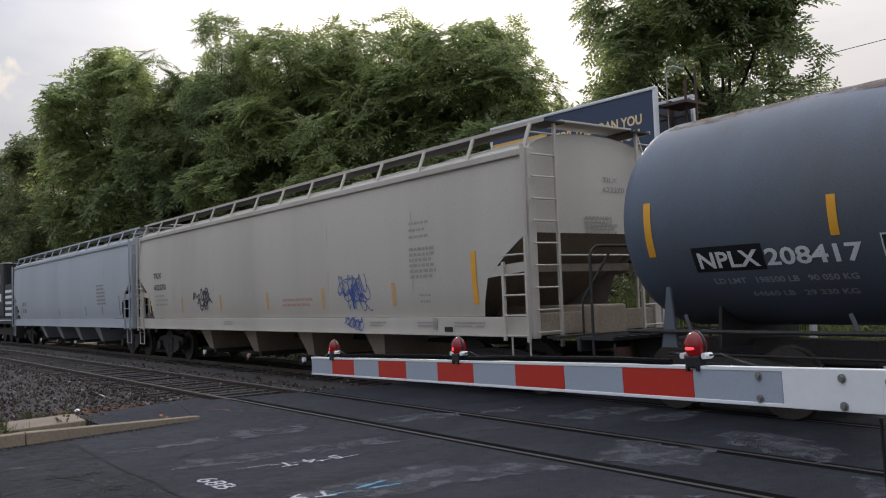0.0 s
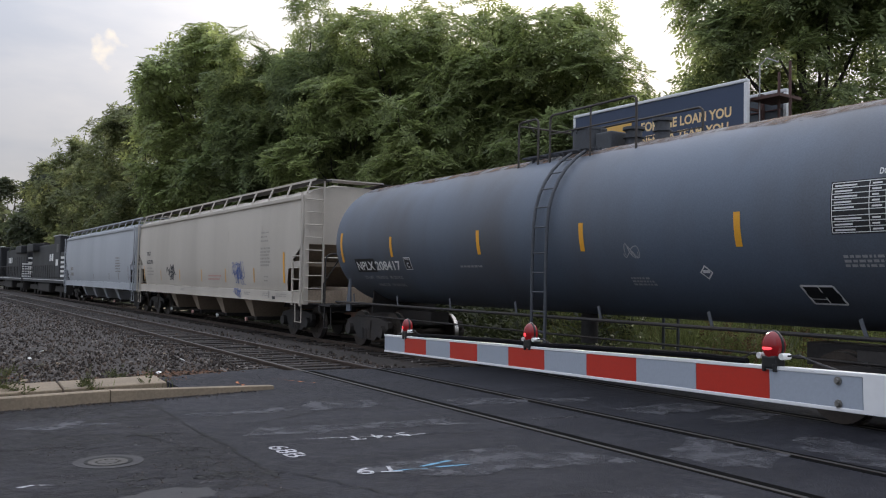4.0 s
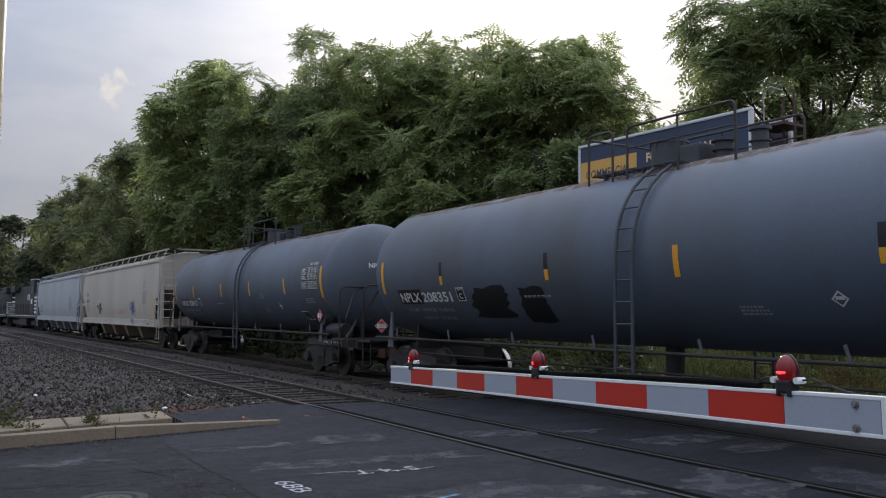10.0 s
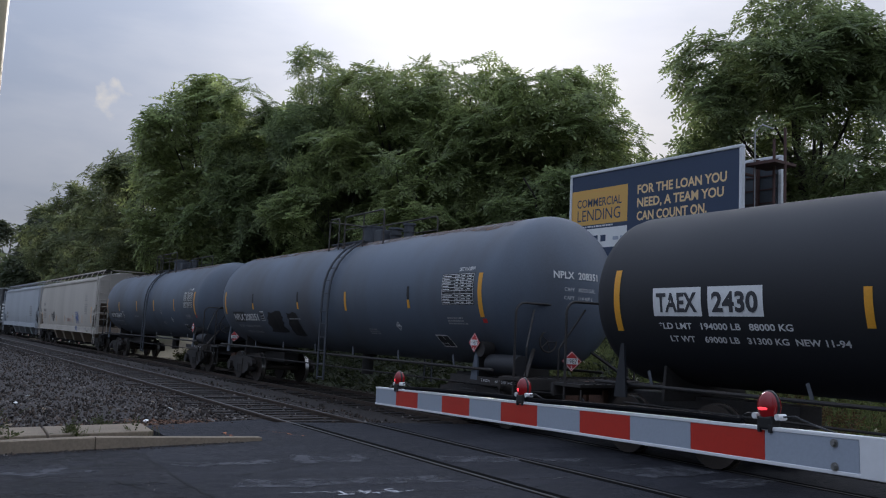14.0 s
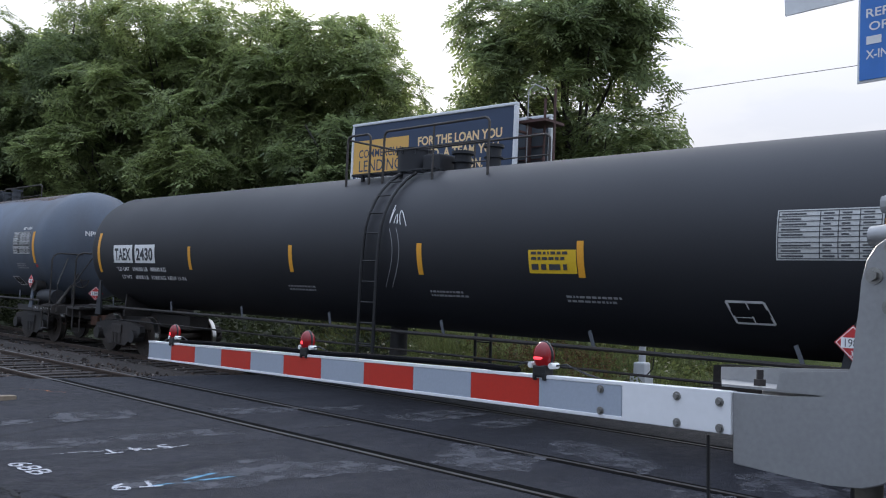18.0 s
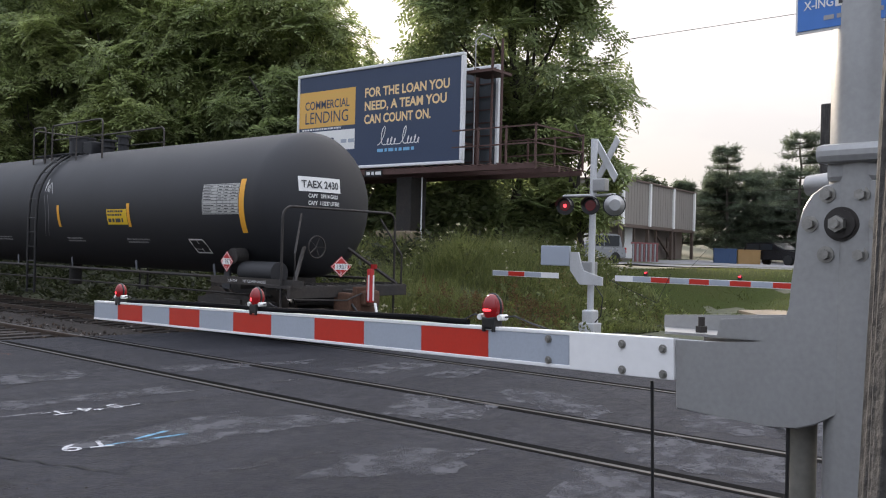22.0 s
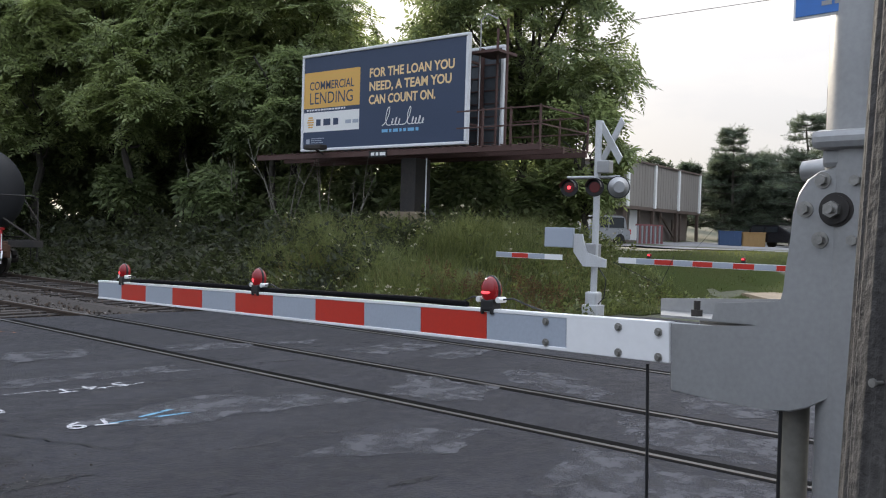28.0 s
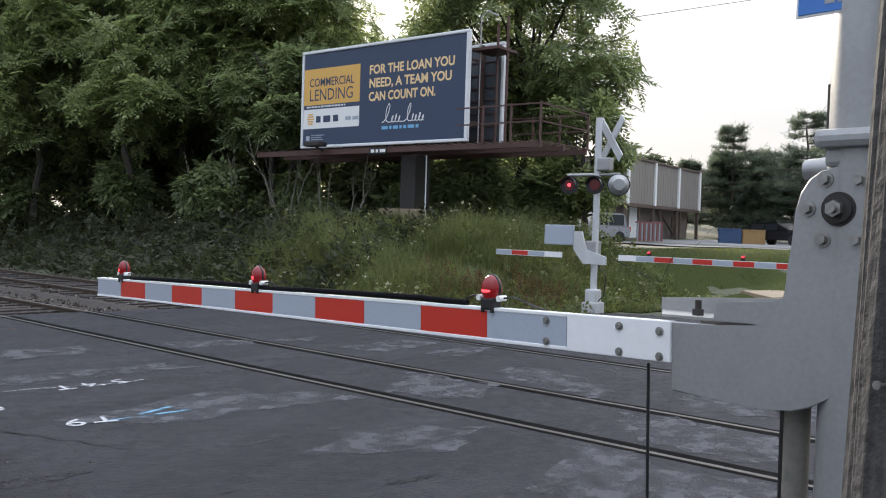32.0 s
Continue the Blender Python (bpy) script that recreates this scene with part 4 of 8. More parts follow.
stones("asphalt_crumbs", 700, reg_crumbs, 8, 0.006, "loose crumbs of broken asphalt")


def reg_kerb(rn):
    x = rn.uniform(-8.5, -1.8)
    return x, curb_y(x) - abs(rn.gauss(0, 0.10)), 0.006


stones("gutter_grit", 1100, reg_kerb, 9, 0.011, "grit and dirt along the gutter")


# ---- railway cars ----
def bogie(car, y, zr=0.46):
    """Freight bogie: cast side frames, bolster, springs, wheelsets."""
    bm = B()
    for s in (-1, 1):
        xs = s * 1.02
        out = [(-1.15, 0.56), (-1.12, 0.70), (-0.62, 0.78), (0.62, 0.78), (1.12, 0.70), (1.15, 0.56), (0.98, 0.40), (0.72, 0.42), (0.42, 0.22), (-0.42, 0.22), (-0.72, 0.42), (-0.98, 0.40)]
        plate(bm, [(xs, y + a, b) for a, b in out], 0.13)
        for d in (-0.89, 0.89):
            cyl(bm, (xs - 0.1 * s, y + d, zr), (xs + 0.17 * s, y + d, zr), 0.15, 14)
        box(bm, (xs + 0.05 * s, y, 0.60), (0.10, 0.5, 0.22), 0.02)
        for d in (-0.17, 0, 0.17):
            cyl(bm, (xs + 0.06 * s, y + d, 0.26), (xs + 0.06 * s, y + d, 0.52), 0.062, 10)
    box(bm, (0, y, 0.66), (2.1, 0.40, 0.24), 0.03)
    bo = part("bogie", bm, M_UNDER, car, "grimy cast steel bogie frame")
    sets = []
    for d in (-0.89, 0.89):
        bm = B()
        for s in (-1, 1):
            for k, (r, w) in enumerate(((zr, 0.13), (zr + 0.026, 0.03))):
                xo = s * (0.76 if k == 0 else 0.69)
                cyl(bm, (xo - w / 2, 0, 0), (xo + w / 2, 0, 0), r, 36)
            cyl(bm, (s * 0.835 - 0.02, 0, 0), (s * 0.835 + 0.02, 0, 0), zr * 0.42, 20)
            for k in range(3):
                a = k * 2.1
                box(bm, (s * 0.832, 0.27 * math.cos(a), 0.27 * math.sin(a)), (0.012, 0.06, 0.03))
        cyl(bm, (-1.0, 0, 0), (1.0, 0, 0), 0.08, 12)
        ws = part("wheelset", bm, M_WHEEL, bo, "brown steel wheelset with bright treads", smooth=True)
        ws.data.materials.append(M_TREAD)
        for p in ws.data.polygons:
            c = p.center
            if abs(math.hypot(c.y, c.z) - zr) < 0.012 and abs(p.normal.x) < 0.3:
                p.material_index = 1
        ws.matrix_basis = pose(0, y + d, zr)
        sets.append((ws, y + d, zr))
    return sets


def wrap(car, R, zc, spec, y0, z0, material, name, label="", parent=None, lift=0.005):
    """Flat lettering or sheet laid on the tank's near side; (u, v) from (y0, z0), u towards -y, v up round the shell."""
    vs, fs = spec
    a0 = math.asin((z0 - zc) / R)
    pts = []
    for u, v in vs:
        a = a0 + v / R
        pts.append((-(R + lift) * math.cos(a), y0 - u, zc + (R + lift) * math.sin(a)))
    return link_mesh(name, pts, fs, material, parent or car, label)


def wrap_head(car, R, L, depth, zc, spec, x0, z0, material, name, label="", lift=0.008):
    """Lettering on the rounded rear end, u towards +x from x0."""
    vs, fs = spec
    pts = []
    for u, v in vs:
        x, z = x0 + u, z0 + v
        q = 1 - (x * x + (z - zc) ** 2) / R ** 2
        pts.append((x, -L - depth * math.sqrt(max(q, 0.0)) - lift, z))
    return link_mesh(name, pts, fs, material, car, label)


def stripe(car, R, zc, y, za, zb, w=0.11, material=None, label="orange reflective strip"):
    a0, a1 = math.asin((za - zc) / R), math.asin((zb - zc) / R)
    vs, fs = rect(0, 0, w, (a1 - a0) * R, 1, 10)
    return wrap(car, R, zc, (vs, fs), y + w / 2, za, material or M_ORANGE, "reflective_strip", label)


def placard(car, x, y, z, turn=0.0, s=0.19):
    bm = plate(B(), [(0, 0, s), (0, s, 0), (0, 0, -s), (0, -s, 0)], 0.008)
    pl = part("placard", bm, M_PLACARD, car, "red diamond hazard placard")
    pl.matrix_basis = pose(x, y, z, 0, 0, turn)
    vs, fs = rect(-s * 0.62, -0.055, s * 0.62, 0.055)
    link_mesh("number_field", [(-0.011, -u, v) for u, v in vs], fs, M_WHITE, pl)
    vs, fs = letters("1987", 0.12, s * 1.05)
    link_mesh("number", [(-0.013, s * 0.52 - u, v - 0.042) for u, v in vs], fs, M_DARKTEXT, pl)
    vs, fs = letters("3", 0.08)
    link_mesh("number", [(-0.013, 0.025 - u, v - 0.14) for u, v in vs], fs, M_WHITE, pl)
    edge = plate(B(), [(-0.002, 0, s * 0.93), (-0.002, s * 0.93, 0), (-0.002, 0, -s * 0.93), (-0.002, -s * 0.93, 0)], 0.003)
    edge2 = part("border", edge, M_WHITE, pl)
    edge2.matrix_basis = pose(-0.0015, 0, 0)
    inner = part("face", plate(B(), [(-0.004, 0, s * 0.86), (-0.004, s * 0.86, 0), (-0.004, 0, -s * 0.86), (-0.004, -s * 0.86, 0)], 0.004), M_PLACARD, pl)
    inner.matrix_basis = pose(-0.0015, 0, 0)


def table_panel(car, R, zc, y, z, w, h, material=M_STENCIL, rows=9, sheet_mat=None):
    """Stencilled inspection table: frame, lines and small bars."""
    ground = wrap(car, R, zc, rect(-0.02, -0.02, w + 0.02, h + 0.02, 1, 8), y, z, sheet_mat or M_BLACK, "table_panel", "white inspection table with dark print" if sheet_mat else "white-lined inspection table on black", lift=0.004)
    vs, fs = [], []
    def add(u0, v0, u1, v1):
        a, b = rect(u0, v0, u1, v1, 1, max(1, int((v1 - v0) / 0.06)))
        i = len(vs)
        vs.extend(a)
        fs.extend([tuple(q + i for q in f) for f in b])
    for k in range(rows + 1):
        add(0, h * k / rows - 0.005, w, h * k / rows + 0.005)
    for f in (0, 0.42, 0.60, 0.80, 1.0):
        add(w * f - 0.005, 0, w * f + 0.005, h)
    rn = random.Random(8)
    for k in range(rows):
        v = h * (k + 0.3) / rows
        if k in (3,):
            continue
        add(w * 0.03, v, w * rn.uniform(0.22, 0.4), v + h / rows * 0.30)
        for f in (0.45, 0.63, 0.83):
            add(w * f, v, w * (f + rn.uniform(0.07, 0.12)), v + h / rows * 0.30)
    wrap(car, R, zc, (vs, fs), y, z, material, "table_print", lift=0.009, parent=ground)


def tank_car(rear, R, zc, L, half, depth, bogie_y, paint, style, marks, number, load, name_label):
    car = thing("tank_car", name_label, "tank car", "freight train")
    # shell with dished ends, swept round the long axis
    prof = []
    for k in range(9):
        a = math.pi / 2 * k / 8
        prof.append((L + depth * math.cos(a), R * math.sin(a)))
    prof += [(L * f, R) for f in (0.75, 0.5, 0.25, 0.0)]
    prof = prof + [(-a - (rear if a >= L else 0.0), b) for a, b in prof[:-1][::-1]]
    seg = 72
    bm = B()
    rings = []
    for yy, r in prof:
        if r < 1e-4:
            rings.append([bm.verts.new((0, yy, zc))])
        else:
            rings.append([bm.verts.new((r * math.sin(2 * math.pi * k / seg), yy, zc + r * math.cos(2 * math.pi * k / seg))) for k in range(seg)])
    for a, b in zip(rings, rings[1:]):
        for k in range(seg):
            k2 = (k + 1) % seg
            if len(a) == 1:
                bm.faces.new((a[0], b[k], b[k2]))
            elif len(b) == 1:
                bm.faces.new((a[k2], a[k], b[0]))
            else:
                bm.faces.new((a[k], b[k], b[k2], a[k2]))
    part("tank", bm, paint, car, smooth=True)
    top = zc + R
    if style == "slate":
        # rust run along the crown
        vs, fs = [], []
        n, q = 90, 10
        wide = [radians(31 + 7 * noise.noise(Vector((k * 0.11, number, 0)))) for k in range(n + 1)]
        for k in range(n + 1):
            yy = -L * 0.99 + 2 * L * 0.99 * k / n
            for m in range(q + 1):
                a = wide[k] * (2 * m / q - 1)
                vs.append(((R + 0.006) * math.sin(a), yy, zc + (R + 0.006) * math.cos(a)))
        for k in range(n):
            for m in range(q):
                i = k * (q + 1) + m
                fs.append((i, i + 1, i + q + 2, i + q + 1))
        link_mesh("rust_stain", vs, fs, M_RUSTTOP, car, "brown rust staining along the crown")
    # top fittings and platform
    fm = M_TANKBLACK if style == "black" else M_LADDER
    f0 = -0.22 if style == "slate" else -0.50
    bm = cyl(B(), (0, f0, top - 0.12), (0, f0, top + 0.42), 0.31, 28)
    cyl(bm, (0, f0, top + 0.42), (0, f0, top + 0.46), 0.33, 28)
    for k in range(8):
        g = k * math.pi / 4
        cyl(bm, (0.325 * math.cos(g), f0 + 0.325 * math.sin(g), top + 0.34), (0.325 * math.cos(g), f0 + 0.325 * math.sin(g), top + 0.47), 0.014, 6)
    part("manway", bm, fm, car, "round bolted manway housing", smooth=True)
    for yy, r, h in ((f0 - 1.1, 0.15, 0.30), (f0 - 1.8, 0.13, 0.36), (f0 - 0.7, 0.08, 0.22)):
        bm = cyl(B(), (0.1, yy, top - 0.06), (0.1, yy, top + h), r, 16)
        cyl(bm, (0.1, yy, top + h), (0.1, yy, top + h + 0.05), r * 1.35, 16)
        cyl(bm, (0.1, yy, top + h * 0.5), (0.1, yy, top + h * 0.55), r * 1.3, 16)
        part("valve", bm, fm, car, "flanged top valve", smooth=True)
    y1, y2 = (0.95, -2.30) if style == "slate" else (0.45, -2.95)
    hoops = ((y1, y1 - 0.62), (y1 - 0.98, y2))
    for s in (-1, 1):
        za = zc + math.sqrt(R * R - 0.80 ** 2)
        bm = B()
        for k in range(3):
            box(bm, (s * (0.52 + 0.11 * k), (y1 + y2) / 2 + 0.55, top - 0.055), (0.045, (y1 - y2) * 0.62, 0.03))
        for k in range(9):
            box(bm, (s * 0.63, (y1 + y2) / 2 + 0.55 + (k / 8 - 0.5) * (y1 - y2) * 0.60, top - 0.072), (0.30, 0.03, 0.02))
        for yy in (y1 - 0.3, (y1 + y2) / 2 + 0.4):
            box(bm, (s * 0.66, yy, (za + top) / 2 - 0.06), (0.05, 0.05, top - za + 0.06))
        part("platform", bm, fm, car, "narrow steel grating walkway on the crown")
        hz = top + 0.66
        for ya, yb in (hoops if s < 0 else ((y1, y2),)):
            bm = B()
            xo = s * 0.80
            pts = [(xo, ya, za - 0.02)] + arc((xo, ya - 0.10, hz - 0.10), 0.10, 0, 90, 4, (0, 1, 0), (0, 0, 1)) + arc((xo, yb + 0.10, hz - 0.10), 0.10, 90, 180, 4, (0, 1, 0), (0, 0, 1)) + [(xo, yb, za - 0.02)]
            pipe(bm, pts, 0.022, 8)
            part("guard_rail", bm, M_RAILPIPE, car, "bent pipe guard rail")
            if abs(ya - yb) > 1.5:
                part("rail_bar", pipe(B(), [(xo, ya, top + 0.30), (xo, yb, top + 0.30)], 0.014, 6), M_RAILPIPE, car)
                part("rail_post", pipe(B(), [(xo, (ya + yb) / 2, za - 0.02), (xo, (ya + yb) / 2, hz)], 0.018, 6), M_RAILPIPE, car)
    part("guard_rail", pipe(B(), [(-0.80, y1, top + 0.60), (0.80, y1, top + 0.60)], 0.02, 8), M_RAILPIPE, car)
    part("valve_box", box(B(), (0.05, f0 - 0.62, top + 0.13), (0.5, 0.42, 0.36), 0.03), fm, car, "square steel valve housing")
    # ladder over the near side and the far side
    ly = -0.80 if style == "slate" else -1.05
    for s in (-1, 1):
        for yy in (ly + 0.19, ly - 0.19):
            bm = B()
            pts = [(s * (R + 0.10), yy, 0.48), (s * (R + 0.10), yy, zc * 0.85)]
            pts += [(s * (R + 0.08) * math.cos(g), yy, zc + (R + 0.07) * math.sin(g)) for g in [radians(2 + 10 * k) for k in range(7)]]
            pipe(bm, pts, 0.030, 6)
            part("ladder_rail", bm, M_BLACK if style == "black" else M_LADDER, car)
        for k in range(12):
            zz = 0.55 + k * 0.34
            if zz < zc * 0.9:
                p = (s * (R + 0.10), zz)
            else:
                g = (zz - zc * 0.9) / R - 0.1
                if g > 1.05:
                    break
                p = (s * (R + 0.08) * math.cos(g), zc + (R + 0.07) * math.sin(g))
            part("rung", cyl(B(), (p[0], ly - 0.20, p[1]), (p[0], ly + 0.20, p[1]), 0.014, 8), M_BLACK if style == "black" else M_LADDER, car)
    # running pipe along the side, with brackets
    for s in (-1, 1):
        z1 = 1.14 if style == "slate" else 1.12
        xx = s * (R - 0.13)
        part("side_rail", pipe(B(), [(xx, -L - 0.3, z1), (xx, L + 0.3, z1)], 0.028, 8), M_UNDER, car)
        for k in range(7):
            yy = (k - 3) * L / 3.4 + 0.2
            part("bracket", box(B(), (s * (R - 0.16), yy, z1 + 0.11), (0.012, 0.05, 0.26), rot=pose(0, 0, 0, -24, -s * 8, 0)), M_LADDER, car)
    # stub sill, bolsters, end platforms and gear at either end
    sets = []
    for s in (-1, 1):
        e = s * (L + depth + 0.35)
        bm = box(B(), (0, s * (half - 2.25), 0.82), (0.50, 4.2, 0.32), 0.02)
        part("stub_sill", bm, M_UNDER, car)
        bm = B()
        plate(bm, [(-0.95, s * bogie_y, 0.90), (0.95, s * bogie_y, 0.90), (0.90, s * bogie_y, zc - R * 0.78), (0.5, s * bogie_y, zc - R * 0.93), (-0.5, s * bogie_y, zc - R * 0.93), (-0.90, s * bogie_y, zc - R * 0.78)], 0.05)
        part("bolster", bm, M_UNDER, car, "steel saddle under the tank end")
        bm = box(B(), (0, s * (half - 0.75), 1.02), (2.9, 0.7, 0.05))
        for k in range(12):
            box(bm, (-1.35 + 0.245 * k, s * (half - 0.75), 1.05), (0.03, 0.7, 0.03))
        box(bm, (0, s * (half - 0.42), 0.93), (2.95, 0.07, 0.2), 0.01)
        part("end_platform", bm, M_UNDER, car, "black grating end platform")
        yb = s * (half - 0.68)
        bm = B()
        pipe(bm, [(-1.42, yb, 0.55), (-1.42, yb, 2.22)] + arc((-1.22, yb, 2.22), 0.2, 180, 90, 5, (1, 0, 0), (0, 0, 1)) + arc((1.22, yb, 2.22), 0.2, 90, 0, 5, (1, 0, 0), (0, 0, 1)) + [(1.42, yb, 0.55)], 0.023, 8)
        part("hand_rail", bm, M_UNDER, car, "bent black grab rail across the car end")
        for q in (-1, 1):
            part("sill_step", pipe(B(), [(q * 1.42, yb, 0.95), (q * 1.42, yb, 0.42), (q * 1.42, yb - s * 0.42, 0.42), (q * 1.42, yb - s * 0.42, 0.95)], 0.018, 6), M_UNDER, car)
            part("end_post", pipe(B(), [(q * 1.35, s * (half - 0.42), 0.9), (q * 1.35, s * (half - 0.42), 1.6), (q * 1.0, yb, 2.3)], 0.02, 6), M_UNDER, car)
        for q in (-1, 1) if s < 0 else ():
            part("end_brace", pipe(B(), [(q * 1.3, s * (half - 0.5), 1.05), (q * 0.4, s * (L + depth * 0.5), 1.85)], 0.038, 6), M_UNDER, car)
        bm = box(B(), (0, s * (half - 0.28), 0.83), (0.3, 0.75, 0.24), 0.03)
        box(bm, (0.04, s * (half + 0.02), 0.83), (0.26, 0.28, 0.28), 0.05)
        part("coupler", bm, M_RUSTY, car, "rusty knuckle coupler")
        part("draft_gear", box(box(B(), (0, s * (half - 0.3), 0.72), (0.72, 0.40, 0.40), 0.03), (0, s * (half - 0.08), 0.80), (0.5, 0.10, 0.46), 0.02), M_RUSTY, car, "brown cast draft gear housing")
        part("brake_hose", pipe(B(), [(-0.28, s * (half - 0.1), 0.72), (-0.32, s * (half + 0.10), 0.58), (-0.30, s * (half + 0.14), 0.40), (-0.22, s * (half + 0.24), 0.34)], 0.022, 8), M_CABLE, car, "black rubber brake hose")
        part("uncoupling_lever", pipe(B(), [(-1.40, s * (half - 0.36), 0.82), (-0.5, s * (half - 0.02), 0.80), (-0.15, s * (half + 0.02), 0.92)], 0.014, 6), M_UNDER, car)
        sets += bogie(car, s * bogie_y)
        if s < 0:
            placard(car, -0.34, s * (half - 0.34), 1.38, 62)
        if s < 0:
            placard(car, -1.40, s * (7.45 if style == "slate" else 8.6), 1.64 if style == "slate" else 1.42)
    # brake gear: reservoir, valve, hand wheel
    ry = -L + 0.08 if style == "slate" else -L + 0.45
    bm = cyl(B(), (-1.14, ry, 1.24), (-1.14, ry - 0.95, 1.24), 0.20, 22)
    part("air_reservoir", bm, M_TANKBLACK, car, "round air reservoir", smooth=True)
    part("brake_bracket", plate(B(), [(-1.36, ry + 0.16, 0.92), (-1.36, ry + 0.40, 0.92), (-1.33, ry + 0.30, 1.45), (-1.33, ry + 0.22, 1.45)], 0.04), paint, car)
    part("brake_bracket", plate(B(), [(-1.36, L - 0.52, 0.92), (-1.36, L - 0.26, 0.92), (-1.33, L - 0.36, 1.75), (-1.33, L - 0.42, 1.75)], 0.04), paint, car)
    part("brake_valve", cyl(B(), (-1.36, ry + 0.12, 1.52), (-1.1, ry + 0.12, 1.52), 0.15, 18), M_UNDER, car, smooth=True)
    bm = B()
    pipe(bm, arc((-0.55, -L - depth - 0.12, 1.72), 0.20, 0, 360, 24, (1, 0, 0), (0, 0, 1)), 0.016, 6)
    for k in range(5):
        a = k * 2 * math.pi / 5
        pipe(bm, [(-0.55, -L - depth - 0.1, 1.72), (-0.55 + 0.20 * math.cos(a), -L - depth - 0.12, 1.72 + 0.20 * math.sin(a))], 0.01, 5)
    part("brake_wheel", bm, M_UNDER, car, "spoked hand-brake wheel")
    part("sill_plate", box(B(), (-1.36, -L - 0.1, 1.08 if style == "black" else 0.93), (0.03, 2.6, 0.13)), M_UNDER, car)
    vs, fs = letters("2 INCH       HF COMP SHOES", 0.07, 1.1)
    link_mesh("stencil", [(-1.378, (-8.6 if style == "black" else -7.7) - u, v + (1.055 if style == "black" else 0.905)) for u, v in vs], fs, M_STENCIL, car)
    # piping beneath
    part("brake_pipe", pipe(B(), [(-0.9, -L, 0.80), (-0.9, L, 0.80)], 0.02, 6), M_UNDER, car)
    part("outlet_valve", cyl(B(), (0, -0.3, 0.62), (0, -0.3, zc - R + 0.1), 0.16, 14), M_UNDER, car, smooth=True)
    marks(car)
    return car, sets


def line(car, R, zc, y, z, text, h, w, material=M_STENCIL, ground=None):
    if ground:
        wrap(car, R, zc, rect(-0.06, -0.06, w + 0.06, h * 0.72 + 0.07, 1, 3), y, z, ground, "lettering_field", lift=0.004)
    wrap(car, R, zc, letters(text, h, w, bold=h * 0.025), y, z, material, "lettering", lift=0.010)


